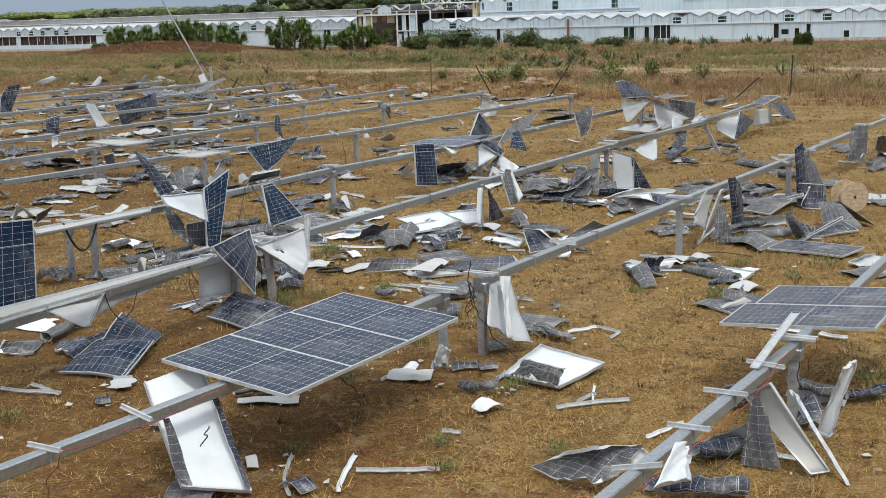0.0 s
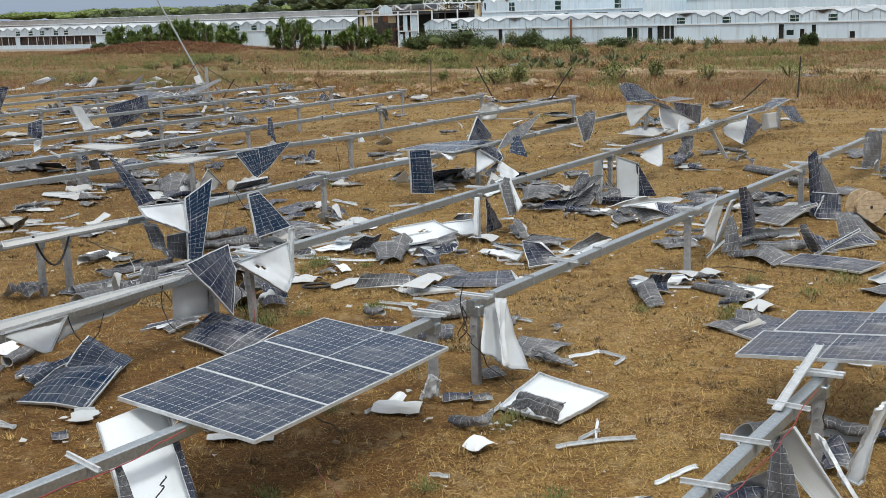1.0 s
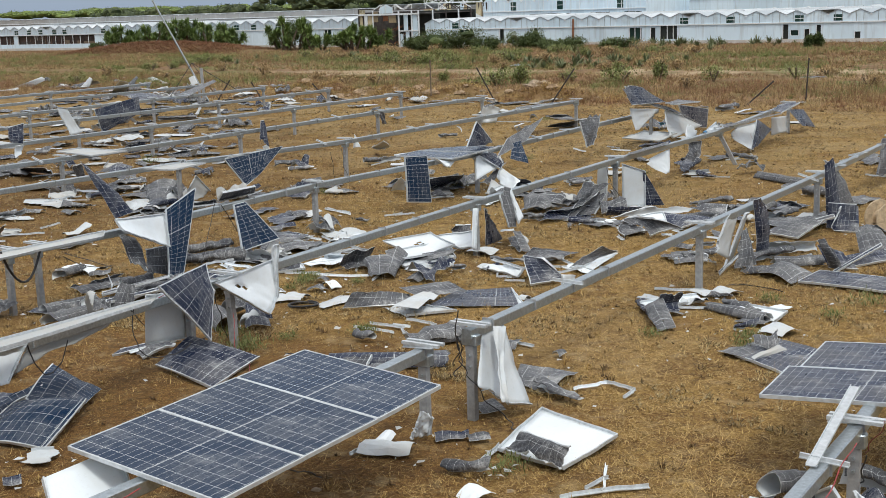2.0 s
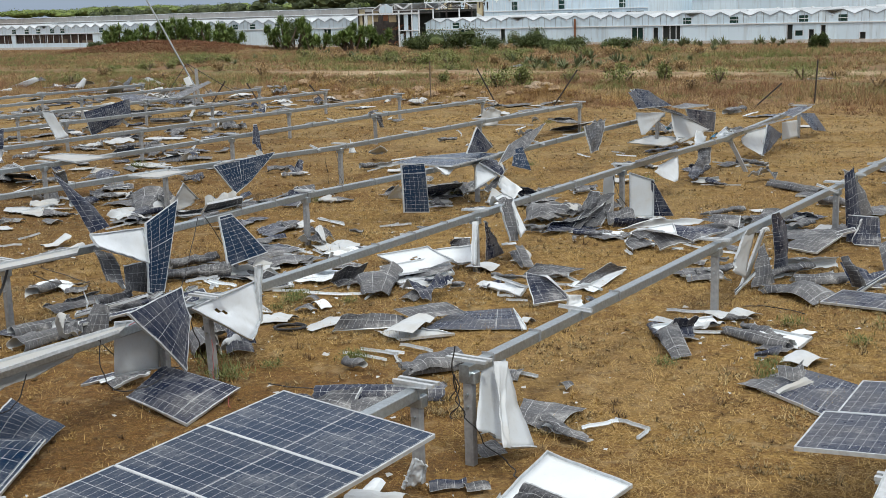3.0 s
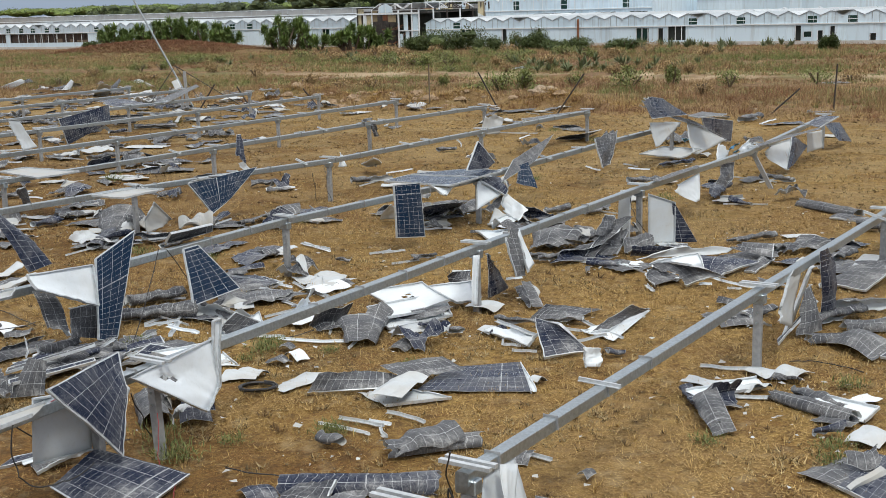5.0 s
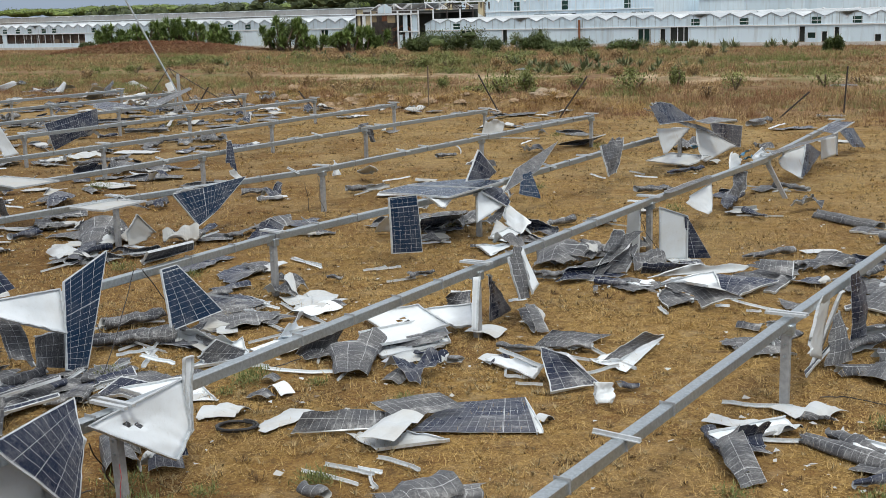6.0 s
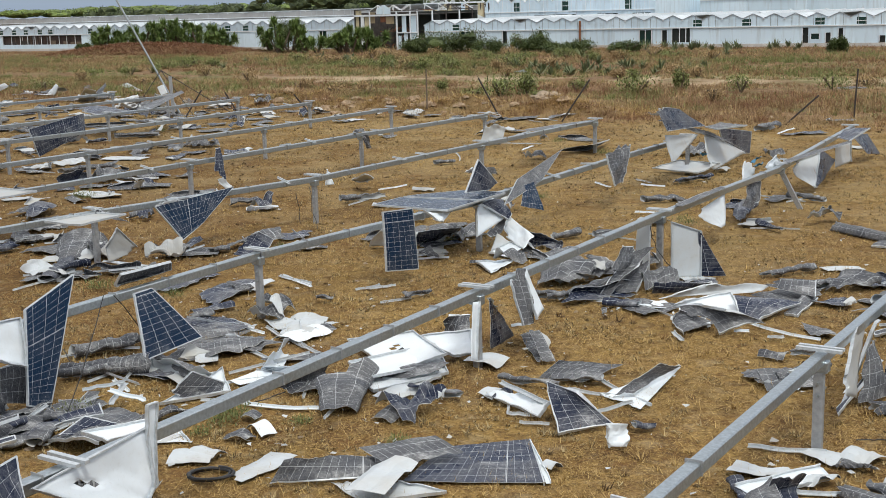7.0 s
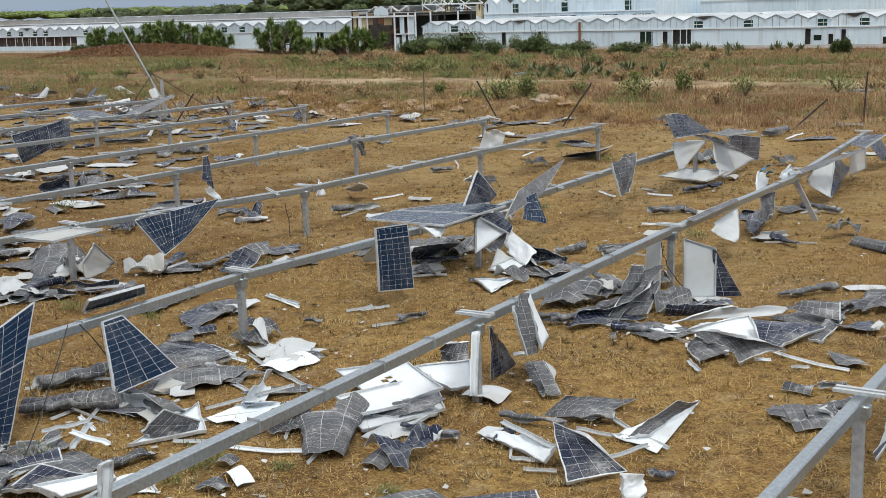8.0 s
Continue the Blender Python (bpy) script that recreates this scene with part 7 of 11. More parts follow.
sheet((1.38, 32.37, 0.05), (0.80, 31.29, 0.03), (0.55, 32.33, 0.03), (1.02, 31.96, 0.15), "white", 0.4, 0.03, 0.03, 0, "solar panel lying face down, white backsheet showing", 75)
sheet((1.01, 34.18, 1.26), (0.64, 33.59, 1.81), (0.38, 33.18, 1.22), (0.85, 33.93, 1.16), "cells", 0.3, 0.02, 0.01, 7, "dark blue cracked solar panel fragment hanging bent from the tube", 76)
sheet((0.56, 33.18, 1.01), (0.89, 33.80, 1.03), (1.30, 34.07, 0.65), (0.56, 32.71, 0.43), "white", 0.4, 0.02, 0.02, 9, "white-backed solar panel hanging bent from the tube", 77)
sheet((1.29, 33.87, 0.68), (1.06, 34.03, 1.03), (0.67, 33.26, 0.99), (1.22, 33.72, 0.58), "cells", 0.4, 0.02, 0.02, 12, "dark blue cracked solar panel fragment hanging from the tube", 78)
sheet((0.94, 34.22, 0.10), (1.36, 34.56, 0.30), (1.12, 34.43, 0.50), (0.79, 34.80, 0.10), "cells", 0.8, 0.03, 0.04, 12, "grey shattered solar panel fragment lying on dry grass", 79)
sheet((1.24, 44.16, 0.28), (0.61, 43.25, 0.39), (0.39, 42.92, 0.32), (1.31, 44.27, 0.01), "cells", 0.7, 0.02, 0.03, 2, "grey shattered solar panel fragment hanging bent from the tube", 80)
sheet((2.57, 37.22, 1.54), (1.46, 34.89, 1.22), (1.13, 33.81, 0.85), (1.99, 35.54, 1.08), "cells", 0.7, 0.0, 0.01, 15, "dusty grey solar panel standing askew on the tube", 81)
sheet((1.81, 35.26, 1.11), (1.57, 34.87, 1.08), (1.48, 34.27, 0.76), (2.00, 35.08, 0.51), "cells", 0.15, 0.02, 0.02, 0, "dark blue cracked solar panel hanging from the tube", 82)
sheet((4.11, 38.53, 0.58), (4.44, 39.44, 1.39), (3.63, 38.15, 1.47), (3.83, 38.10, 0.53), "cells", 0.7, 0.05, 0.05, 5, "grey shattered solar panel hanging bent from the tube", 83)
sheet((-1.40, 32.82, 1.10), (0.02, 31.96, 1.10), (0.61, 32.81, 1.12), (-0.90, 33.49, 1.12), "cells", 0.19, 0, 0.004, 15, "dark blue solar panel lying on dry grass", 84)
sheet((-0.86, 33.55, 1.13), (0.64, 32.87, 1.13), (1.15, 33.50, 1.16), (0.45, 34.02, 1.16), "cells", 0.19, 0, 0.004, 15, "dark blue solar panel lying on dry grass", 85)
sheet((-0.51, 31.20, 0.16), (-0.59, 31.16, 1.27), (-1.06, 30.42, 1.34), (-1.03, 30.37, 0.31), "cells", 0.1, 0.02, 0.004, 15, "dark blue solar panel hanging from the tube, glass intact", 86)
sheet((-0.44, 31.68, 1.14), (0.10, 32.54, 0.99), (-0.05, 31.93, 0.89), (-0.14, 31.78, 0.92), "white", 0.4, 0.02, 0.02, 12, "white-backed solar panel fragment hanging bent from the tube", 87)
sheet((6.09, 42.24, 1.94), (5.16, 40.77, 2.18), (5.61, 41.10, 1.49), (7.04, 43.57, 1.35), "cells", 0.5, 0.03, 0.02, 5, "dark blue cracked solar panel hanging from the tube", 88)
sheet((6.85, 43.36, 1.14), (5.91, 41.58, 0.65), (5.75, 41.33, 0.68), (5.58, 41.34, 1.36), "white", 0.5, 0.02, 0.02, 2, "white-backed solar panel hanging bent from the tube", 89)
sheet((8.86, 46.45, 0.23), (7.30, 43.41, 0.14), (7.02, 42.98, 0.29), (7.10, 43.85, 1.16), "white", 0.5, 0.03, 0.02, 0, "white-backed solar panel hanging bent from the tube", 90)
sheet((8.86, 46.45, 0.26), (7.06, 43.78, 1.27), (6.28, 42.45, 1.40), (7.93, 44.98, 0.75), "cells", 0.6, 0.02, 0.02, 4, "grey shattered solar panel hanging bent from the tube", 91)
sheet((9.40, 48.06, 0.68), (7.89, 45.66, 1.06), (8.21, 46.17, 0.23), (9.32, 47.94, 0.01), "cells", 0.2, 0.01, 0.01, 15, "dark blue cracked solar panel hanging from the tube", 92)
sheet((7.29, 43.14, 1.30), (8.29, 43.91, 1.30), (7.63, 44.35, 1.35), (7.09, 43.78, 1.30), "cells", 0.9, 0, 0.01, 9, "grey shattered solar panel lying on dry grass", 93)
sheet((6.45, 44.10, 0.35), (7.43, 43.35, 0.30), (6.78, 43.07, 0.10), (5.73, 44.37, 0.10), "white", 0.5, 0.05, 0.03, 15, "solar panel lying face down, white backsheet showing", 94)
sheet((4.64, 32.62, 0.77), (5.63, 34.33, 0.89), (5.54, 33.77, 0.35), (5.42, 33.53, 0.34), "white", 0.3, 0.02, 0.02, 0, "white-backed solar panel hanging bent from the tube", 95)
sheet((5.53, 34.14, 1.08), (4.24, 32.06, 1.08), (4.27, 31.60, 1.10), (5.52, 33.74, 1.10), "cells", 0.6, 0, 0.01, 9, "grey shattered solar panel fragment lying on dry grass", 96)
sheet((6.81, 36.56, 1.07), (6.54, 35.99, 0.78), (6.26, 35.51, 0.86), (6.46, 36.05, 1.47), "white", 0.3, 0.03, 0.03, 4, "white-backed solar panel hanging bent from the tube", 97)
sheet((6.82, 36.37, 0.83), (6.45, 35.74, 0.88), (6.11, 34.86, 0.55), (6.71, 35.89, 0.23), "cells", 0.85, 0.03, 0.04, 9, "grey shattered solar panel hanging bent from the tube", 98)
sheet((7.07, 37.00, 1.03), (7.59, 37.90, 1.21), (7.79, 38.04, 0.83), (7.29, 37.17, 0.88), "white", 0.4, 0.04, 0.05, 3, "white-backed solar panel fragment hanging bent from the tube", 99)
sheet((7.67, 37.83, 0.94), (9.52, 41.05, 0.84), (9.13, 39.95, 0.10), (8.94, 39.61, 0.18), "white", 0.4, 0.02, 0.02, 5, "white-backed solar panel hanging bent from the tube", 100)
sheet((9.35, 40.32, 0.17), (10.33, 42.41, 0.46), (9.46, 40.95, 0.91), (9.05, 39.77, 0.13), "cells", 0.5, 0.03, 0.03, 4, "dark blue cracked solar panel hanging from the tube", 101)
sheet((10.39, 41.54, 1.07), (7.76, 37.97, 1.07), (7.65, 37.21, 1.10), (10.22, 40.83, 1.10), "cells", 0.7, 0, 0.01, 2, "grey shattered solar panel lying on dry grass", 102)
sheet((10.27, 42.31, 0.84), (11.13, 43.77, 0.75), (11.18, 43.82, 0.21), (10.29, 42.30, 0.26), "white", 0.5, 0.01, 0.01, 2, "white-backed solar panel hanging bent from the tube", 103)
sheet((10.76, 42.50, 1.30), (10.16, 42.62, 1.10), (10.31, 41.29, 1.10), (11.20, 42.38, 1.30), "cells", 0.5, 0.02, 0.02, 4, "dark blue cracked solar panel lying bent on dry grass", 104)
sheet((12.37, 46.11, 0.73), (11.33, 44.32, 0.91), (12.10, 45.24, 0.24), (12.98, 46.76, 0.03), "cells", 0.3, 0.02, 0.01, 0, "dark blue cracked solar panel hanging from the tube", 105)
sheet((-4.58, 35.52, 1.13), (-5.83, 33.69, 1.03), (-5.37, 33.93, 0.30), (-5.06, 34.47, 0.54), "cells", 0.12, 0.03, 0.01, 15, "dark blue solar panel hanging from the tube, glass intact", 106)
sheet((-5.34, 34.42, 1.10), (-5.82, 33.72, 1.05), (-5.74, 33.83, 1.07), (-5.09, 34.78, 1.03), "cells", 0.8, 0.02, 0.02, 5, "grey shattered solar panel fragment hanging bent from the tube", 107)
sheet((-5.92, 41.57, 0.47), (-6.05, 41.75, 1.30), (-6.16, 41.58, 1.29), (-6.17, 41.21, 0.60), "cells", 0.4, 0.02, 0.03, 2, "dark blue cracked solar panel fragment hanging from the tube", 108)
sheet((-5.92, 41.58, 0.54), (-5.75, 41.64, 0.21), (-5.83, 41.53, 0.18), (-6.12, 41.28, 0.52), "white", 0.5, 0.02, 0.04, 2, "white-backed solar panel fragment hanging bent from the tube", 109)
sheet((-3.92, 33.70, 0.55), (-4.30, 33.53, 0.05), (-3.76, 33.22, 0.05), (-3.61, 34.31, 0.20), "cells", 0.5, 0.04, 0.04, 12, "dark blue cracked solar panel lying bent on dry grass", 110)
sheet((-4.07, 27.48, 1.10), (-4.59, 27.06, 1.07), (-4.57, 26.37, 1.07), (-4.08, 26.88, 1.10), "cells", 0.6, 0, 0.01, 3, "grey shattered solar panel lying on dry grass", 111)
sheet((-6.73, 33.17, 0.30), (-6.52, 33.28, 0.70), (-6.18, 33.78, 0.10), (-6.67, 33.08, 0.05), "white", 0.7, 0.04, 0.03, 3, "dirty solar panel lying face down on dry grass", 112)
sheet((-6.03, 32.30, 1.10), (-6.64, 31.48, 1.05), (-7.48, 32.01, 1.05), (-6.68, 32.56, 1.10), "white", 0.9, 0, 0.01, 15, "dirty solar panel lying face down on dry grass", 113)
sheet((-6.21, 33.15, 0.82), (-6.66, 32.59, 1.17), (-6.68, 32.56, 1.17), (-6.66, 32.49, 1.06), "cells", 0.8, 0.02, 0.02, 3, "grey shattered solar panel fragment hanging bent from the tube", 114)
sheet((-12.35, 50.69, 1.61), (-13.57, 48.76, 1.29), (-13.38, 48.97, 0.38), (-12.34, 50.60, 0.98), "cells", 0.3, 0.02, 0.02, 2, "dark blue cracked solar panel hanging from the tube", 115)
sheet((-12.48, 58.10, 1.00), (-15.03, 61.18, 1.10), (-16.12, 60.22, 1.05), (-13.70, 58.14, 0.90), "cells", 0.35, 0.03, 0.02, 5, "dark blue cracked solar panel lying bent on dry grass", 116)
sheet((-11.92, 63.47, 1.50), (-13.15, 60.38, 1.00), (-12.26, 58.53, 1.00), (-11.63, 62.71, 1.45), "cells", 0.8, 0, 0.01, 0, "grey shattered solar panel lying on dry grass", 117)
sheet((3.35, 49.88, 0.03), (4.44, 49.63, 0.03), (5.44, 51.98, 0.10), (4.57, 48.41, 0.40), "cells", 0.6, 0.04, 0.02, 4, "grey shattered solar panel lying on dry grass", 118)
sheet((-2.22, 41.05, 0.60), (-2.09, 43.20, 0.20), (-2.27, 42.55, 0.15), (-2.70, 42.80, 0.20), "white", 0.5, 0.02, 0.03, 15, "solar panel lying face down, white backsheet showing", 119)
sheet((-2.82, 38.25, 1.12), (-2.71, 38.23, 0.74), (-2.89, 37.98, 0.76), (-2.87, 38.18, 1.10), "white", 0.3, 0.01, 0.03, 4, "white-backed solar panel fragment hanging bent from the tube", 120)
sheet((-2.42, 46.94, 0.59), (-2.55, 46.74, 1.03), (-2.73, 46.48, 1.07), (-2.57, 46.72, 0.61), "cells", 0.6, 0.02, 0.04, 0, "grey shattered solar panel fragment hanging bent from the tube", 121)
sheet((-2.62, 46.10, 1.30), (-3.09, 47.51, 1.05), (-2.87, 46.21, 1.10), (-2.51, 45.44, 1.30), "cells", 0.8, 0.02, 0.04, 0, "grey shattered solar panel lying on dry grass", 122)
sheet((4.62, 49.69, 1.02), (2.26, 47.20, 1.02), (2.28, 46.12, 1.05), (4.51, 48.67, 1.05), "cells", 0.9, 0.0, 0.01, 1, "grey shattered solar panel lying on dry grass", 123)
# soiled tone here also paints in the shade on the board's back
sheet((3.09, 11.84, 0.85), (3.58, 11.48, 0.03), (3.38, 11.42, 0.02), (2.90, 12.07, 0.65), "white", 0.9, 0.0, 0.004, 15, "dirty solar panel fragment lying face down on dry grass", 124)
sheet((3.44, 12.11, 0.62), (3.68, 11.16, 0.02), (3.63, 11.90, 0.15), (3.40, 12.21, 0.65), "white", 0.3, 0.0, 0.02, 5, "solar panel fragment lying face down, white backsheet showing", 125)
sheet((4.06, 12.20, 0.95), (3.84, 12.24, 0.10), (3.75, 12.37, 0.12), (3.90, 12.14, 0.90), "white", 0.2, 0.03, 0.03, 15, "solar panel fragment lying face down, white backsheet showing", 126)
sheet((3.15, 11.59, 0.02), (3.02, 11.82, 0.80), (2.97, 12.10, 0.70), (2.79, 11.77, 0.02), "cells", 0.8, 0.12, 0.03, 0, "grey shattered solar panel fragment lying on dry grass", 127)
sheet((2.95, 12.21, 0.03), (2.40, 12.26, 0.03), (2.55, 12.02, 0.22), (2.95, 12.05, 0.35), "white", 0.6, 0.03, 0.03, 1, "dirty solar panel fragment lying face down on dry grass", 128)
sheet((1.28, 10.95, 0.02), (1.79, 11.70, 0.30), (1.28, 11.21, 0.42), (0.66, 11.81, 0.02), "cells", 0.7, 0.1, 0.03, 12, "grey shattered solar panel lying on dry grass", 129)
sheet((1.79, 11.70, 0.30), (1.90, 11.64, 0.05), (1.66, 11.58, 0.05), (1.63, 11.76, 0.25), "white", 0.6, 0.03, 0.03, 0, "dirty solar panel fragment lying face down on dry grass", 130)
sheet((1.86, 9.53, 1.12), (1.68, 8.83, 1.06), (1.35, 8.27, 1.25), (1.66, 9.19, 1.24), "white", 0.3, 0.02, 0.02, 3, "white-backed solar panel fragment hanging bent from the tube", 131)
sheet((-9.80, 28.26, 0.10), (-9.18, 27.20, 0.60), (-9.72, 27.70, 0.30), (-9.84, 27.79, 0.05), "cells", 0.6, 0.03, 0.03, 1, "grey shattered solar panel lying on dry grass", 132)
sheet((-12.27, 39.64, 0.05), (-12.21, 39.10, 0.30), (-12.48, 37.82, 0.50), (-13.75, 40.78, 0.05), "cells", 0.4, 0.02, 0.03, 9, "dark blue cracked solar panel lying bent on dry grass", 133)
sheet((-9.83, 34.61, 0.90), (-10.19, 35.14, 0.80), (-10.35, 35.85, 0.30), (-9.73, 34.93, 0.40), "cells", 0.8, 0.03, 0.04, 3, "grey shattered solar panel lying on dry grass", 134)
sheet((-9.62, 34.92, 1.07), (-10.98, 36.22, 1.07), (-10.57, 36.89, 1.08), (-8.89, 35.75, 1.09), "white", 0.9, 0.0, 0.01, 15, "dirty solar panel lying face down on dry grass", 135)
sheet((-11.11, 34.06, 1.55), (-11.10, 34.26, 2.06), (-11.38, 33.84, 1.99), (-11.34, 33.72, 1.62), "cells", 0.4, 0.02, 0.02, 2, "dark blue cracked solar panel fragment hanging from the tube", 136)
sheet((-11.11, 34.05, 1.52), (-11.15, 34.00, 1.28), (-11.26, 33.83, 1.20), (-11.24, 33.86, 1.51), "white", 0.4, 0.02, 0.02, 9, "white-backed solar panel fragment hanging bent from the tube", 137)
sheet((-18.21, 50.11, 1.06), (-17.90, 50.60, 2.13), (-18.44, 49.75, 2.08), (-18.51, 49.64, 1.07), "cells", 0.3, 0.02, 0.02, 12, "dark blue cracked solar panel hanging from the tube", 138)
sheet((-12.06, 40.80, 1.94), (-11.68, 41.02, 1.16), (-11.98, 40.57, 1.10), (-12.28, 40.47, 2.01), "white", 0.5, 0.04, 0.03, 12, "white-backed solar panel fragment hanging bent from the tube", 139)
sheet((7.57, 26.99, 0.02), (8.12, 26.73, 0.02), (8.45, 27.85, 0.35), (7.72, 26.98, 0.50), "cells", 0.5, 0.04, 0.02, 9, "dark blue cracked solar panel lying bent on dry grass", 140)
sheet((11.51, 34.70, 0.02), (11.86, 35.68, 0.60), (11.60, 35.76, 0.60), (11.07, 34.55, 0.02), "cells", 0.8, 0.03, 0.03, 2, "grey shattered solar panel fragment lying on dry grass", 141)
sheet((12.40, 35.29, 0.05), (11.84, 33.75, 0.80), (11.62, 33.82, 0.80), (11.85, 34.76, 0.05), "cells", 0.7, 0.04, 0.03, 4, "grey shattered solar panel fragment lying on dry grass", 142)
sheet((-4.03, 23.42, 0.30), (-4.44, 23.13, 0.25), (-4.36, 23.07, 0.20), (-3.89, 23.10, 0.28), "cells", 0.3, 0.02, 0.01, 12, "dark blue cracked solar panel fragment lying bent on dry grass", 143)
sheet((-3.27, 22.44, 0.35), (-4.02, 22.83, 0.35), (-4.26, 22.64, 0.20), (-3.67, 22.70, 0.20), "cells", 0.5, 0.02, 0.01, 3, "dark blue cracked solar panel fragment lying bent on dry grass", 144)
sheet((-4.07, 21.01, 0.20), (-4.28, 21.42, 0.40), (-4.42, 21.30, 0.30), (-4.36, 21.10, 0.10), "cells", 0.3, 0.03, 0.02, 0, "dark blue cracked solar panel fragment lying bent on dry grass", 145)
sheet((-3.14, 23.33, 0.05), (-2.85, 22.83, 0.02), (-3.32, 22.82, 0.02), (-3.40, 23.16, 0.05), "white", 0.2, 0.01, 0.01, 1, "solar panel fragment lying face down, white backsheet showing", 146)
sheet((-31.54, 90.19, 0.03), (-28.66, 87.55, 0.80), (-27.78, 86.29, 0.70), (-29.99, 88.95, 0.03), "white", 0.6, 0.04, 0.03, 12, "dirty solar panel lying face down on dry grass", 147)
sheet((-24.76, 85.65, 0.80), (-24.01, 83.91, 0.70), (-24.68, 85.05, 0.03), (-25.44, 85.37, 0.03), "white", 0.5, 0.04, 0.03, 2, "solar panel lying face down, white backsheet showing", 148)
sheet((-21.83, 80.32, 0.03), (-20.22, 76.63, 0.90), (-20.30, 79.86, 0.60), (-20.81, 79.92, 0.03), "white", 0.5, 0.06, 0.05, 9, "solar panel lying face down, white backsheet showing", 149)
sheet((-20.40, 81.26, 1.00), (-22.00, 83.95, 0.03), (-20.88, 81.42, 0.03), (-19.91, 79.79, 0.90), "cells", 0.8, 0.03, 0.03, 0, "grey shattered solar panel lying on dry grass", 150)
sheet((-22.31, 93.12, 0.30), (-19.42, 85.80, 0.20), (-20.73, 87.88, 0.03), (-23.67, 95.61, 0.03), "white", 0.6, 0.04, 0.04, 9, "dirty solar panel lying face down on dry grass", 151)
sheet((-17.59, 75.47, 0.03), (-16.28, 73.06, 0.70), (-16.07, 73.08, 0.60), (-17.13, 75.30, 0.03), "white", 0.5, 0.03, 0.03, 4, "solar panel fragment lying face down, white backsheet showing", 152)
sheet((-14.31, 68.37, 1.10), (-14.82, 73.48, 0.10), (-14.77, 71.15, 0.03), (-15.54, 72.21, 0.03), "white", 0.5, 0.05, 0.03, 9, "solar panel lying face down, white backsheet showing", 153)
sheet((-0.71, 34.12, 0.05), (0.09, 34.70, 0.10), (0.27, 33.73, 0.45), (-0.61, 33.70, 0.40), "cells", 0.3, 0.05, 0.03, 3, "dark blue cracked solar panel lying bent on dry grass", 154)
sheet((-1.26, 33.68, 0.50), (-1.25, 34.06, 0.03), (-1.63, 34.11, 0.03), (-1.50, 33.76, 0.30), "white", 0.4, 0.03, 0.03, 0, "solar panel fragment lying face down, white backsheet showing", 155)
sheet((1.23, 33.18, 0.20), (1.42, 32.78, 0.20), (1.15, 32.69, 0.03), (0.79, 33.06, 0.05), "white", 0.3, 0.02, 0.02, 9, "solar panel fragment lying face down, white backsheet showing", 156)
sheet((0.53, 32.18, 0.05), (1.13, 32.07, 0.10), (1.40, 32.33, 0.10), (0.78, 31.40, 0.03), "white", 0.35, 0.02, 0.02, 9, "solar panel lying face down, white backsheet showing", 157)
sheet((-7.36, 20.76, 1.14), (-5.89, 23.09, 1.09), (-5.84, 22.78, 1.05), (-7.24, 20.55, 1.08), "white", 0.9, 0.0, 0.012, 15, "white-backed solar panel fragment hanging bent from the tube", 158)
debris("wave", -4.42, 15.13, 0.24, 0.58, 0.44, "white", 0.12, 0.0, 159, "white-backed buckled solar panel lying on dry grass")
debris("scrap", -3.51, 13.51, -0.09, 0.28, 0.25, "cells", 0.12, 0.0, 160, "small grey scrap of shattered solar panel")
debris("scrap", -4.49, 14.46, 0.28, 0.18, 0.2, "cells", 0.12, 0.0, 161, "small grey scrap of shattered solar panel")
strip(-5.58, 15.00, -0.33, 0.92, 0.05, 0.0, 162)
strip(-5.41, 15.06, -0.74, 0.71, 0.05, 0.0, 163)
debris("roll", -5.99, 17.87, 1.38, 1.14, 0.9, "cells", 0.12, 0.0, 164, "tightly rolled grey shattered solar panel on dry grass")
debris("crum", -3.20, 21.27, 0.46, 0.71, 0.8, "cells", 0.12, 0.0, 165, "crumpled grey sheet of shattered solar panel")
debris("crum", -3.01, 20.68, 0.65, 0.50, 0.4, "cells", 0.12, 0.0, 166, "crumpled grey sheet of shattered solar panel")
strip(-4.28, 19.50, 0.69, 0.69, 0.09, 0.0, 167)
strip(-4.22, 19.72, 0.86, 0.61, 0.06, 0.0, 168)
debris("scrap", -3.50, 18.81, 1.41, 0.52, 0.35, "cells", 0.12, 0.0, 169, "small grey scrap of shattered solar panel")
debris("roll", -5.67, 22.07, 0.35, 0.81, 0.9, "cells", 0.12, 0.0, 170, "tightly rolled grey shattered solar panel on dry grass")
debris("tent", -5.35, 22.43, 1.42, 1.36, 0.64, "cells", 0.12, 0.0, 171, "grey solar panel folded into a tent")
debris("flat", -5.51, 23.32, 0.93, 1.27, 0.56, "cells", 0.12, 0.0, 172, "grey shattered solar panel lying flat on dry grass")
debris("wave", -4.93, 23.55, 1.14, 1.31, 0.72, "cells", 0.12, 0.0, 173, "grey buckled solar panel lying on dry grass")
strip(-5.33, 22.83, 0.15, 0.63, 0.05, 0.0, 174)
debris("crum", -5.58, 21.27, -0.08, 0.46, 0.56, "cells", 0.12, 0.0, 175, "crumpled grey sheet of shattered solar panel")
debris("flat", -4.46, 24.10, 1.34, 0.93, 0.4, "cells", 0.12, 0.0, 176, "grey shattered solar panel lying flat on dry grass")
debris("scrap", -2.70, 22.32, -0.08, 0.48, 0.4, "white", 0.12, 0.0, 177, "small white-backed scrap of white backsheet")
debris("scrap", -0.58, 22.08, 0.26, 0.39, 0.25, "cells", 0.12, 0.0, 178, "small grey scrap of shattered solar panel")
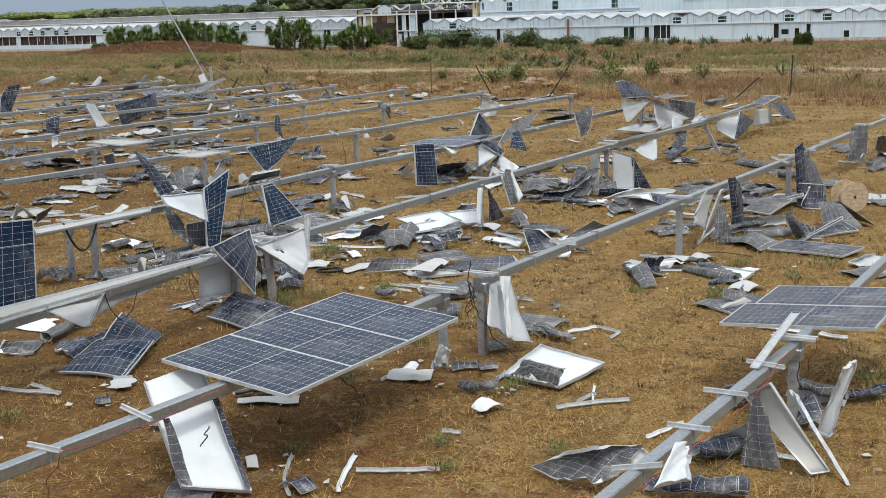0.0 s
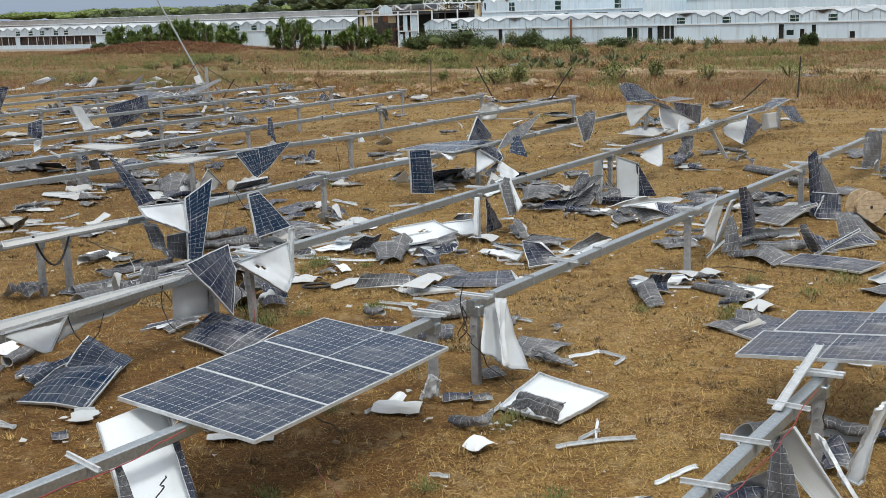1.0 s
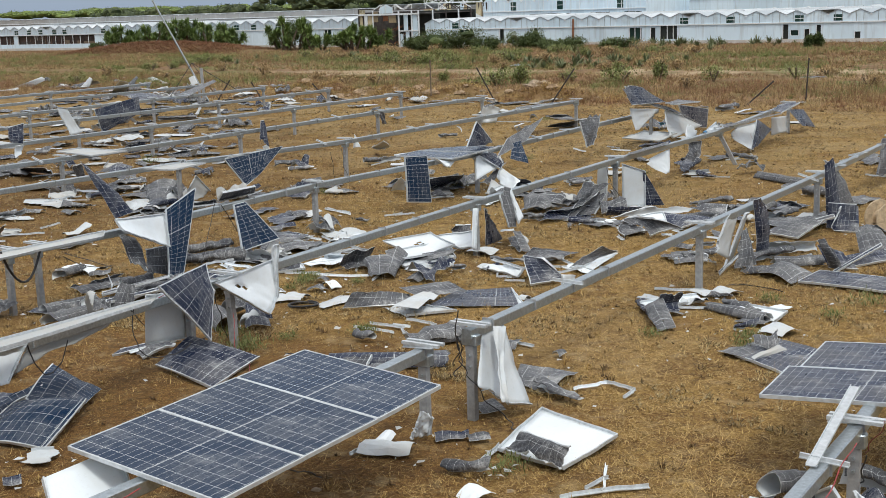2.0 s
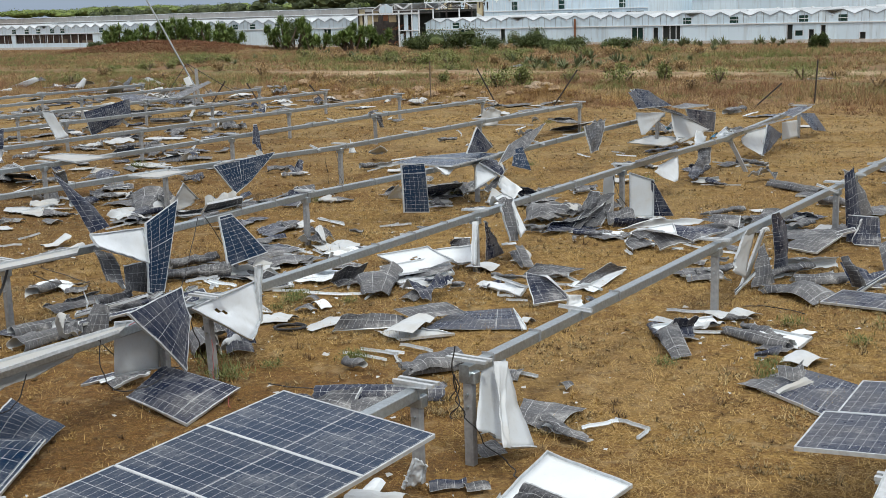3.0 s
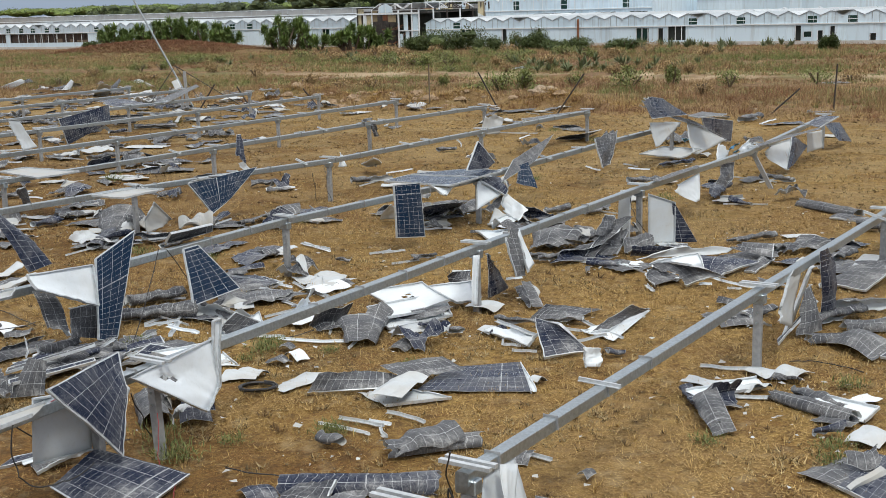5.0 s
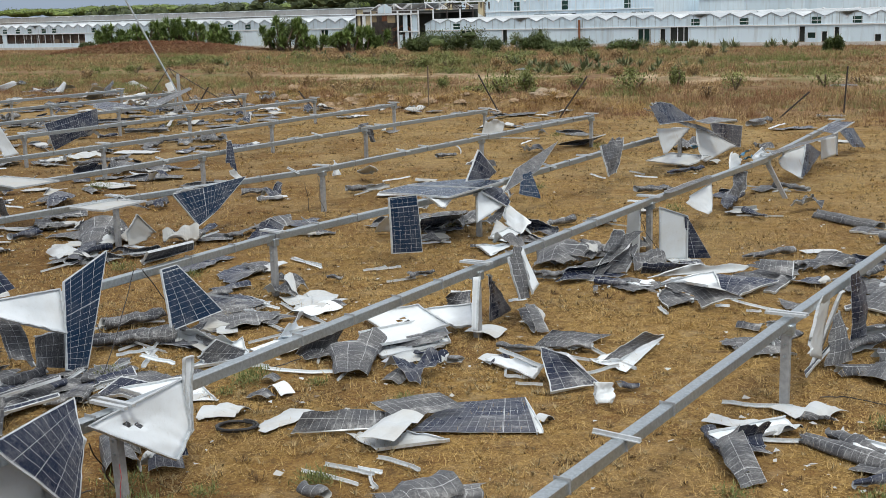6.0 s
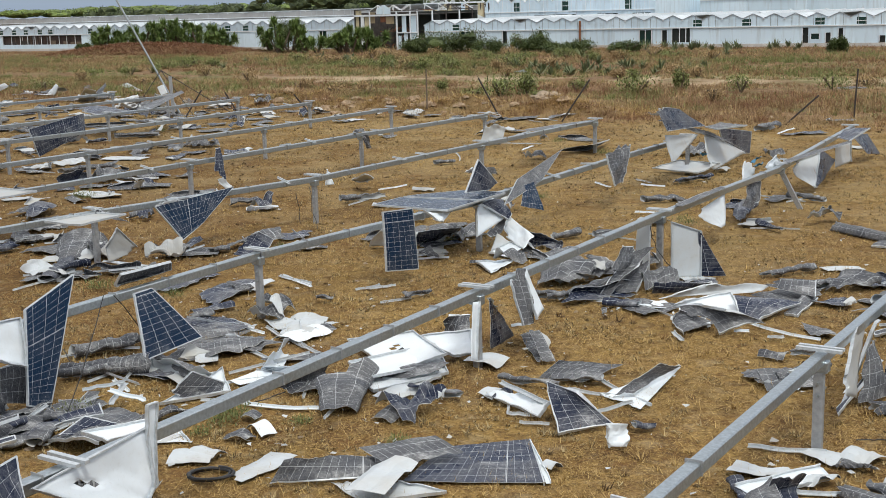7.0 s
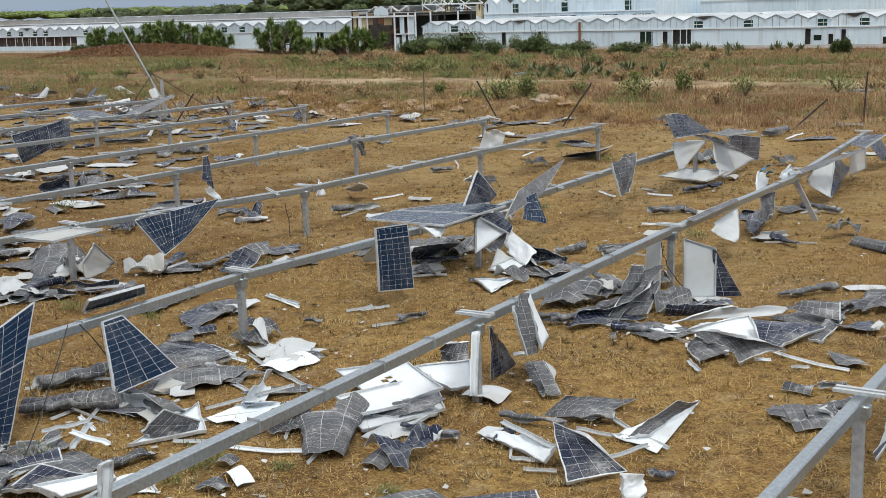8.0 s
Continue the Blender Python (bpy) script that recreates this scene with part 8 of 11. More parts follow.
debris("scrap", -3.82, 29.06, 0.67, 0.74, 0.3, "cells", 0.12, 0.0, 179, "small grey scrap of shattered solar panel")
debris("roll", -4.91, 26.75, 0.65, 1.05, 0.9, "cells", 0.12, 0.0, 180, "tightly rolled grey shattered solar panel on dry grass")
debris("roll", -4.60, 25.52, 0.17, 1.13, 1.0, "cells", 0.15, 0.0, 181, "tightly rolled grey shattered solar panel on dry grass")
debris("flat", -4.09, 25.80, -0.51, 1.47, 0.72, "cells", 0.12, 0.0, 182, "grey shattered solar panel lying flat on dry grass")
debris("fold", -3.64, 25.38, -0.76, 1.54, 0.72, "white", 0.12, 0.0, 183, "white-backed solar panel folded over on itself")
debris("flat", -3.53, 27.67, 0.39, 1.45, 0.8, "cells", 0.12, 0.0, 184, "grey shattered solar panel lying flat on dry grass")
debris("flat", -3.22, 26.67, 0.30, 1.27, 0.8, "cells", 0.12, 0.0, 185, "grey shattered solar panel lying flat on dry grass")
debris("crum", -2.73, 28.42, 0.82, 0.62, 0.85, "cells", 0.12, 0.0, 186, "crumpled grey sheet of shattered solar panel")
debris("wave", -2.20, 27.64, 0.86, 1.12, 0.64, "white", 0.12, 0.0, 187, "white-backed buckled solar panel lying on dry grass")
debris("scrap", -2.11, 27.28, 0.96, 0.77, 0.5, "white", 0.12, 0.0, 188, "small white-backed scrap of white backsheet")
debris("roll", -3.76, 23.42, 0.39, 0.66, 0.6, "cells", 0.12, 0.0, 189, "tightly rolled grey shattered solar panel on dry grass")
strip(-3.16, 27.99, -0.91, 1.34, 0.06, 0.0, 190)
strip(-2.09, 25.22, -0.63, 1.11, 0.06, 0.0, 191)
debris("roll", -3.63, 30.46, -0.66, 0.58, 0.7, "cells", 0.14, 0.0, 192, "tightly rolled grey shattered solar panel on dry grass")
debris("scrap", -3.40, 30.70, 1.13, 0.63, 0.4, "white", 0.12, 0.0, 193, "small white-backed scrap of white backsheet")
debris("flat", -3.89, 30.20, 1.26, 1.74, 0.72, "cells", 0.12, 0.0, 194, "grey shattered solar panel lying flat on dry grass")
debris("roll", -5.73, 31.79, 1.15, 1.00, 0.9, "cells", 0.12, 0.0, 195, "tightly rolled grey shattered solar panel on dry grass")
strip(-2.72, 31.07, -1.01, 1.20, 0.07, 0.0, 196)
debris("roll", -2.04, 29.51, 0.07, 0.28, 0.4, "cells", 0.08, 0.0, 197, "tightly rolled grey shattered solar panel on dry grass")
strip(-1.37, 30.42, 0.64, 0.51, 0.06, 0.0, 198)
debris("tent", -8.31, 29.08, 0.89, 0.61, 0.64, "white", 0.12, 0.0, 199, "white-backed solar panel folded into a tent")
debris("crum", -10.30, 34.48, 0.15, 0.78, 0.72, "white", 0.12, 0.0, 200, "crumpled white-backed sheet of white backsheet")
debris("flat", -9.78, 33.20, -0.63, 1.50, 0.64, "white", 0.12, 0.0, 201, "white-backed solar panel lying flat on dry grass")
strip(-11.61, 39.23, -0.51, 1.55, 0.05, 0.0, 202)
debris("flat", -7.94, 28.07, 1.40, 1.42, 0.64, "cells", 0.12, 0.0, 203, "grey shattered solar panel lying flat on dry grass")
debris("scrap", -6.93, 25.05, -0.55, 0.82, 0.4, "white", 0.12, 0.0, 204, "small white-backed scrap of white backsheet")
debris("scrap", -6.52, 24.71, 0.18, 0.39, 0.2, "cells", 0.12, 0.0, 205, "small grey scrap of shattered solar panel")
strip(-5.78, 23.95, 0.50, 0.46, 0.06, 0.0, 206)
strip(-0.76, 25.06, -0.45, 0.39, 0.05, 0.0, 207)
strip(-0.35, 24.91, 0.64, 1.04, 0.05, 0.0, 208)
debris("wave", -0.43, 24.47, 0.96, 0.78, 0.56, "white", 0.12, 0.0, 209, "white-backed buckled solar panel lying on dry grass")
debris("roll", -0.10, 24.31, -0.61, 0.72, 0.7, "cells", 0.1, 0.0, 210, "tightly rolled grey shattered solar panel on dry grass")
debris("crum", -0.26, 23.65, 0.44, 0.87, 0.85, "cells", 0.12, 0.0, 211, "crumpled grey sheet of shattered solar panel")
debris("scrap", -0.62, 23.55, 1.03, 0.37, 0.3, "cells", 0.12, 0.0, 212, "small grey scrap of shattered solar panel")
debris("tent", -1.25, 24.37, 1.60, 1.40, 0.85, "cells", 0.25, 0.0, 213, "grey solar panel folded into a tent")
debris("fold", -1.73, 24.71, 0.81, 0.76, 0.72, "cells", 0.12, 0.0, 214, "grey solar panel folded over on itself")
strip(-1.96, 24.02, -0.30, 1.12, 0.07, 0.0, 215)
strip(-2.72, 24.27, -0.15, 0.64, 0.06, 0.0, 216)
debris("wave", -2.25, 25.20, 0.85, 0.92, 0.72, "white", 0.12, 0.0, 217, "white-backed buckled solar panel lying on dry grass")
debris("fold", -2.27, 25.80, 1.41, 0.90, 0.48, "white", 0.12, 0.0, 218, "white-backed solar panel folded over on itself")
debris("flat", -2.16, 26.13, 0.19, 0.90, 0.24, "cells", 0.12, 0.0, 219, "grey shattered solar panel lying flat on dry grass")
strip(-2.52, 26.16, -0.99, 0.89, 0.07, 0.0, 220)
debris("flat", -3.13, 27.08, -0.40, 1.69, 0.8, "cells", 0.12, 0.0, 221, "grey shattered solar panel lying flat on dry grass")
debris("roll", -3.76, 25.76, -0.98, 1.55, 0.8, "cells", 0.1, 0.0, 222, "tightly rolled grey shattered solar panel on dry grass")
debris("roll", -4.83, 26.76, 0.53, 1.09, 0.95, "cells", 0.16, 0.0, 223, "tightly rolled grey shattered solar panel on dry grass")
debris("roll", -4.56, 25.52, 0.11, 1.20, 1.0, "cells", 0.16, 0.0, 224, "tightly rolled grey shattered solar panel on dry grass")
debris("wave", -3.62, 26.36, -0.08, 0.61, 0.64, "cells", 0.12, 0.0, 225, "grey buckled solar panel lying on dry grass")
debris("wave", -3.33, 26.16, 0.29, 0.32, 0.56, "white", 0.12, 0.0, 226, "white-backed buckled solar panel lying on dry grass")
strip(-4.24, 25.03, -1.01, 0.62, 0.07, 0.0, 227)
debris("flat", -3.62, 28.02, -0.62, 1.43, 0.8, "cells", 0.12, 0.0, 228, "grey shattered solar panel lying flat on dry grass")
debris("roll", -3.90, 28.61, 0.57, 0.35, 0.5, "cells", 0.1, 0.0, 229, "tightly rolled grey shattered solar panel on dry grass")
debris("crum", -2.77, 28.94, 0.79, 0.42, 0.8, "cells", 0.12, 0.0, 230, "crumpled grey sheet of shattered solar panel")
debris("wave", -2.37, 27.98, 0.37, 0.66, 0.72, "white", 0.12, 0.0, 231, "white-backed buckled solar panel lying on dry grass")
debris("scrap", -2.17, 27.83, 1.53, 1.15, 0.6, "white", 0.12, 0.0, 232, "small white-backed scrap of white backsheet")
strip(-3.19, 28.10, -0.86, 0.72, 0.07, 0.0, 233)
strip(-2.40, 27.27, -1.02, 1.40, 0.06, 0.0, 234)
strip(-1.95, 26.60, -0.96, 0.97, 0.06, 0.0, 235)
debris("scrap", -1.88, 27.62, 0.77, 0.30, 0.4, "cells", 0.12, 0.0, 236, "small grey scrap of shattered solar panel")
strip(-3.77, 23.64, -0.67, 0.67, 0.08, 0.3, 237)
debris("flat", -4.52, 24.14, 0.58, 0.60, 0.4, "cells", 0.12, 0.0, 238, "grey shattered solar panel lying flat on dry grass")
debris("roll", -4.66, 23.67, 0.30, 0.23, 0.8, "cells", 0.12, 0.0, 239, "tightly rolled grey shattered solar panel on dry grass")
debris("flat", -3.08, 23.02, 0.12, 0.43, 0.4, "white", 0.12, 0.0, 240, "white-backed solar panel lying flat on dry grass")
debris("roll", -3.33, 23.76, 0.84, 0.54, 0.6, "cells", 0.08, 0.0, 241, "tightly rolled grey shattered solar panel on dry grass")
debris("scrap", -2.08, 23.15, 0.71, 0.22, 0.4, "white", 0.12, 0.0, 242, "small white-backed scrap of white backsheet")
debris("scrap", -2.29, 22.90, 1.13, 0.24, 0.3, "cells", 0.12, 0.0, 243, "small grey scrap of shattered solar panel")
debris("scrap", -2.28, 23.61, 1.39, 0.25, 0.2, "cells", 0.12, 0.0, 244, "small grey scrap of shattered solar panel")
debris("flat", 1.36, 26.29, -1.44, 1.36, 0.36, "cells", 0.12, 0.0, 245, "grey shattered solar panel lying flat on dry grass")
debris("scrap", 0.59, 25.69, 1.17, 0.47, 0.5, "white", 0.12, 0.0, 246, "small white-backed scrap of white backsheet")
strip(1.11, 26.88, 0.59, 0.33, 0.05, 0.2, 247)
strip(-1.11, 30.40, 0.46, 0.50, 0.06, 0.0, 248)
debris("roll", -0.50, 29.65, 0.80, 0.67, 0.5, "cells", 0.07, 0.0, 249, "tightly rolled grey shattered solar panel on dry grass")
strip(-0.83, 29.42, 0.52, 0.59, 0.05, 0.0, 250)
debris("roll", 1.71, 24.76, -0.07, 0.66, 0.6, "cells", 0.09, 0.0, 251, "tightly rolled grey shattered solar panel on dry grass")
debris("wave", 1.75, 24.96, 0.96, 0.48, 0.32, "white", 0.12, 0.0, 252, "white-backed buckled solar panel lying on dry grass")
debris("wave", 0.69, 24.30, 0.74, 0.39, 0.4, "white", 0.12, 0.0, 253, "white-backed buckled solar panel lying on dry grass")
strip(1.00, 23.87, -1.01, 1.04, 0.09, 0.15, 254)
debris("roll", 1.10, 24.65, -0.45, 0.78, 0.6, "cells", 0.09, 0.0, 255, "tightly rolled grey shattered solar panel on dry grass")
strip(0.98, 23.49, -0.29, 0.37, 0.05, 0.0, 256)
strip(0.81, 23.76, -1.61, 0.43, 0.05, 0.0, 257)
strip(1.08, 23.18, -0.15, 0.35, 0.03, 0.0, 258)
strip(1.86, 24.27, -0.54, 0.66, 0.05, 0.0, 259)
strip(2.25, 24.28, -1.18, 1.21, 0.06, 0.0, 260)
strip(1.93, 23.31, 0.61, 0.88, 0.05, 0.1, 261)
debris("roll", 2.30, 22.93, 0.25, 0.25, 0.5, "cells", 0.09, 0.0, 262, "tightly rolled grey shattered solar panel on dry grass")
debris("flat", -1.92, 22.00, 1.11, 0.85, 0.4, "white", 0.12, 0.0, 263, "white-backed solar panel lying flat on dry grass")
strip(1.04, 21.96, -1.47, 1.21, 0.08, 0.0, 264)
debris("scrap", 1.18, 21.80, -0.93, 0.17, 0.15, "white", 0.12, 0.0, 265, "small white-backed scrap of white backsheet")
strip(-0.97, 20.37, -0.56, 0.64, 0.06, 0.0, 266)
strip(-0.75, 20.35, -0.50, 0.31, 0.06, 0.0, 267)
strip(-0.46, 20.52, -0.72, 0.62, 0.06, 0.0, 268)
strip(-0.69, 20.03, -1.32, 0.35, 0.05, 0.0, 269)
debris("roll", -1.23, 19.67, -0.65, 0.36, 0.5, "cells", 0.09, 0.0, 270, "tightly rolled grey shattered solar panel on dry grass")
debris("scrap", -0.56, 21.32, 1.23, 0.88, 0.4, "white", 0.12, 0.1, 271, "small white-backed scrap of white backsheet")
arched((-1.62, 18.36, 0), (-0.03, 18.36, 0), 0.17, 205, 0.4, 272, "dark blue solar panel bent into a long half tube")
arched((-0.62, 19.35, 0), (0.40, 19.62, 0), 0.12, 215, 0.6, 276, "grey shattered solar panel bent into a long half tube", 0.3)
sheet((-1.74, 17.98, 0.02), (-1.20, 17.68, 0.02), (-1.02, 18.10, 0.22), (-1.45, 18.12, 0.16), "cells", 0.7, 0.05, 0.03, 2, "grey shattered solar panel fragment fanned out on dry grass", 273)
sheet((-1.16, 17.55, 0.02), (-0.88, 17.42, 0.02), (-0.70, 18.24, 0.06), (-1.10, 17.95, 0.16), "cells", 0.7, 0.06, 0.03, 0, "grey shattered solar panel fragment fanned out on dry grass", 274)
debris("scrap", -1.84, 18.29, 0.48, 0.31, 0.4, "cells", 0.12, 0.0, 275, "small grey scrap of shattered solar panel")
debris("tent", -0.27, 19.46, 0.55, 0.82, 0.64, "cells", 0.12, 0.0, 276, "grey solar panel folded into a tent")
strip(-1.16, 20.16, -0.62, 0.76, 0.03, 0.0, 277)
strip(0.94, 19.19, -0.63, 0.51, 0.07, 0.0, 278)
debris("scrap", 0.83, 19.10, -0.45, 0.24, 0.3, "cells", 0.12, 0.0, 279, "small grey scrap of shattered solar panel")
debris("scrap", 1.47, 18.58, 0.76, 0.14, 0.15, "cells", 0.12, 0.0, 280, "small grey scrap of shattered solar panel")
debris("roll", 1.32, 16.82, -0.87, 0.79, 0.9, "cells", 0.13, 0.0, 281, "tightly rolled grey shattered solar panel on dry grass")
debris("scrap", 0.42, 16.45, 0.47, 0.31, 0.4, "cells", 0.12, 0.0, 282, "small grey scrap of shattered solar panel")
debris("roll", 0.17, 14.46, -0.27, 0.52, 0.6, "cells", 0.09, 0.0, 283, "tightly rolled grey shattered solar panel on dry grass")
strip(0.42, 14.94, 1.15, 0.63, 0.06, 0.0, 284)
debris("scrap", -0.67, 15.13, -0.18, 0.58, 0.35, "white", 0.12, 0.0, 285, "small white-backed scrap of white backsheet")
strip(-0.90, 15.25, 0.98, 0.56, 0.04, 0.0, 286)
debris("scrap", -0.73, 15.39, 1.27, 0.33, 0.2, "white", 0.12, 0.0, 287, "small white-backed scrap of white backsheet")
strip(1.52, 13.82, 0.26, 0.91, 0.07, 0.0, 288)
strip(1.47, 14.05, 0.83, 0.38, 0.04, 0.0, 289)
strip(1.57, 14.23, 1.43, 0.59, 0.04, 0.0, 290)
strip(-0.71, 11.86, -0.04, 0.86, 0.06, 0.0, 291)
strip(-1.22, 11.85, 1.45, 0.96, 0.07, 0.0, 292)
strip(-1.87, 12.12, 1.58, 0.59, 0.05, 0.0, 293)
strip(-1.81, 11.56, -1.34, 0.54, 0.05, 0.0, 294)
debris("scrap", -1.69, 11.48, 0.72, 0.20, 0.35, "cells", 0.12, 0.0, 295, "small grey scrap of shattered solar panel")
strip(-0.16, 12.99, -0.34, 0.22, 0.05, 0.0, 296)
debris("scrap", 0.27, 13.78, -0.69, 0.22, 0.3, "white", 0.12, 0.0, 297, "small white-backed scrap of white backsheet")
debris("scrap", -2.27, 12.19, 0.34, 0.12, 0.3, "white", 0.12, 0.0, 298, "small white-backed scrap of white backsheet")
strip(1.74, 17.17, 0.44, 0.48, 0.05, 0.0, 299)
strip(2.09, 17.16, -0.80, 0.50, 0.05, 0.0, 300)
strip(2.18, 16.84, 1.00, 0.34, 0.05, 0.0, 301)
debris("roll", -2.57, 14.58, 0.29, 0.60, 0.6, "cells", 0.1, 0.0, 302, "tightly rolled grey shattered solar panel on dry grass")
debris("wave", -2.40, 14.27, -0.01, 0.76, 0.28, "white", 0.12, 0.0, 303, "white-backed buckled solar panel lying on dry grass")
debris("crum", -3.31, 14.77, 0.63, 0.35, 0.4, "cells", 0.12, 0.0, 304, "crumpled grey sheet of shattered solar panel")
debris("scrap", -2.70, 11.51, -0.19, 0.48, 0.7, "cells", 0.12, 0.0, 305, "small grey scrap of shattered solar panel")
debris("scrap", 0.03, 15.47, 0.24, 0.38, 0.15, "cells", 0.12, 0.0, 306, "small grey scrap of shattered solar panel")
debris("scrap", 0.32, 15.41, 0.21, 0.24, 0.2, "cells", 0.12, 0.0, 307, "small grey scrap of shattered solar panel")
strip(3.72, 22.16, -0.36, 0.82, 0.08, 0.0, 308)
debris("wave", 3.32, 21.52, -0.35, 0.66, 0.4, "white", 0.12, 0.0, 309, "white-backed buckled solar panel lying on dry grass")
debris("roll", 3.02, 20.54, -1.55, 1.34, 0.7, "cells", 0.11, 0.0, 310, "tightly rolled grey shattered solar panel on dry grass")
debris("fold", 3.36, 20.71, 0.43, 0.47, 0.56, "cells", 0.12, 0.0, 312, "grey solar panel folded over on itself")
strip(3.69, 20.95, -0.18, 0.73, 0.07, 0.0, 313)
debris("crum", 3.79, 21.21, -0.39, 0.39, 0.4, "white", 0.12, 0.0, 314, "crumpled white-backed sheet of white backsheet")
debris("wave", 4.21, 21.71, -0.93, 0.94, 0.36, "white", 0.12, 0.0, 315, "white-backed buckled solar panel lying on dry grass")
debris("roll", 4.46, 20.67, -0.91, 0.71, 0.8, "cells", 0.12, 0.0, 316, "tightly rolled grey shattered solar panel on dry grass")
debris("wave", 4.85, 20.66, 0.51, 0.62, 0.4, "white", 0.12, 0.0, 317, "white-backed buckled solar panel lying on dry grass")
debris("flat", 4.48, 19.97, -0.84, 0.60, 0.32, "cells", 0.12, 0.0, 319, "grey shattered solar panel lying flat on dry grass")
debris("roll", 4.20, 19.59, -0.07, 0.29, 0.5, "cells", 0.1, 0.0, 320, "tightly rolled grey shattered solar panel on dry grass")
debris("scrap", 4.65, 19.43, -0.74, 0.40, 0.5, "white", 0.12, 0.0, 321, "small white-backed scrap of white backsheet")
debris("scrap", 4.44, 21.86, -0.90, 0.36, 0.4, "white", 0.12, 0.0, 322, "small white-backed scrap of white backsheet")
debris("crum", 4.27, 18.57, -0.06, 0.44, 0.36, "cells", 0.12, 0.06, 323, "crumpled grey sheet of shattered solar panel")
debris("flat", 4.18, 18.48, 0.62, 0.96, 0.72, "cells", 0.12, 0.0, 324, "grey shattered solar panel lying flat on dry grass")
strip(4.78, 16.70, -0.60, 1.29, 0.09, 0.0, 325)
debris("roll", 5.73, 24.34, 0.57, 1.13, 0.9, "cells", 0.13, 0.0, 327, "tightly rolled grey shattered solar panel on dry grass")
debris("roll", 6.28, 24.82, 0.23, 1.12, 1.0, "cells", 0.16, 0.0, 330, "tightly rolled grey shattered solar panel on dry grass")
debris("roll", 4.56, 24.73, 0.52, 0.93, 0.8, "cells", 0.12, 0.0, 332, "tightly rolled grey shattered solar panel on dry grass")
debris("flat", 4.37, 24.56, 0.11, 0.85, 0.4, "cells", 0.12, 0.0, 333, "grey shattered solar panel lying flat on dry grass")
debris("tent", 7.42, 27.45, 0.73, 1.28, 0.8, "cells", 0.12, 0.0, 334, "grey solar panel folded into a tent")
debris("flat", 7.06, 27.86, 0.43, 1.42, 0.8, "cells", 0.12, 0.0, 336, "grey shattered solar panel lying flat on dry grass")
debris("roll", 7.08, 28.63, 0.77, 1.02, 0.7, "cells", 0.12, 0.0, 337, "tightly rolled grey shattered solar panel on dry grass")
debris("wave", 7.42, 28.21, 1.03, 1.67, 0.48, "white", 0.12, 0.0, 338, "white-backed buckled solar panel lying on dry grass")
strip(6.92, 27.27, 0.30, 1.15, 0.06, 0.0, 339)
arched((8.04, 34.72, 0), (8.84, 33.03, 0), 0.16, 230, 0.7, 340, "grey shattered solar panel bent into a long half tube")
debris("crum", 8.03, 35.60, 0.9, 1.0, 0.6, "cells", 0.12, 0.0, 342, "crumpled grey sheet of shattered solar panel")
debris("flat", 8.67, 32.81, -0.59, 0.87, 0.48, "cells", 0.12, 0.0, 343, "grey shattered solar panel lying flat on dry grass")
debris("flat", 7.42, 29.84, -0.86, 0.88, 0.72, "cells", 0.12, 0.0, 344, "grey shattered solar panel lying flat on dry grass")
debris("roll", 8.69, 31.39, -0.58, 0.79, 0.8, "cells", 0.14, 0.0, 345, "tightly rolled grey shattered solar panel on dry grass")
debris("wave", 7.18, 21.18, 0.43, 0.88, 0.64, "white", 0.12, 0.0, 350, "white-backed buckled solar panel lying on dry grass")
debris("flat", 6.93, 20.29, 0.48, 0.76, 0.64, "cells", 0.12, 0.0, 352, "grey shattered solar panel lying flat on dry grass")
debris("flat", 9.50, 27.78, 0.67, 1.07, 0.56, "white", 0.12, 0.0, 354, "white-backed solar panel lying flat on dry grass")
debris("crum", 11.52, 33.35, 0.92, 1.28, 0.72, "cells", 0.12, 0.0, 355, "crumpled grey sheet of shattered solar panel")
debris("flat", 11.97, 37.13, 0.66, 1.43, 0.56, "cells", 0.12, 0.0, 356, "grey shattered solar panel lying flat on dry grass")
debris("roll", 6.30, 29.53, 0.47, 0.46, 0.8, "cells", 0.12, 0.0, 357, "tightly rolled grey shattered solar panel on dry grass")
debris("flat", 5.71, 29.12, 0.52, 1.18, 0.8, "cells", 0.12, 0.0, 358, "grey shattered solar panel lying flat on dry grass")
debris("tent", 1.92, 30.33, 1.12, 1.01, 0.8, "cells", 0.3, 0.0, 359, "grey solar panel folded into a tent")
debris("wave", 3.21, 31.50, 0.50, 1.49, 0.8, "cells", 0.12, 0.0, 360, "grey buckled solar panel lying on dry grass")
debris("roll", 2.95, 31.54, -1.18, 1.46, 0.8, "cells", 0.15, 0.0, 361, "tightly rolled grey shattered solar panel on dry grass")
debris("roll", 2.78, 31.02, 0.90, 0.72, 0.7, "cells", 0.15, 0.0, 362, "tightly rolled grey shattered solar panel on dry grass")
debris("fold", 2.44, 29.27, 0.45, 1.32, 0.8, "cells", 0.12, 0.0, 363, "grey solar panel folded over on itself")
debris("roll", 2.80, 28.65, -0.39, 0.56, 0.9, "cells", 0.12, 0.0, 364, "tightly rolled grey shattered solar panel on dry grass")
debris("flat", 3.17, 28.54, -0.97, 0.83, 0.8, "cells", 0.12, 0.0, 365, "grey shattered solar panel lying flat on dry grass")
debris("wave", 3.32, 28.69, -0.69, 0.57, 0.56, "white", 0.12, 0.0, 366, "white-backed buckled solar panel lying on dry grass")
debris("roll", 1.69, 29.22, 0.10, 0.52, 0.8, "cells", 0.13, 0.0, 367, "tightly rolled grey shattered solar panel on dry grass")
strip(2.28, 29.15, -0.63, 0.79, 0.09, 0.0, 368)
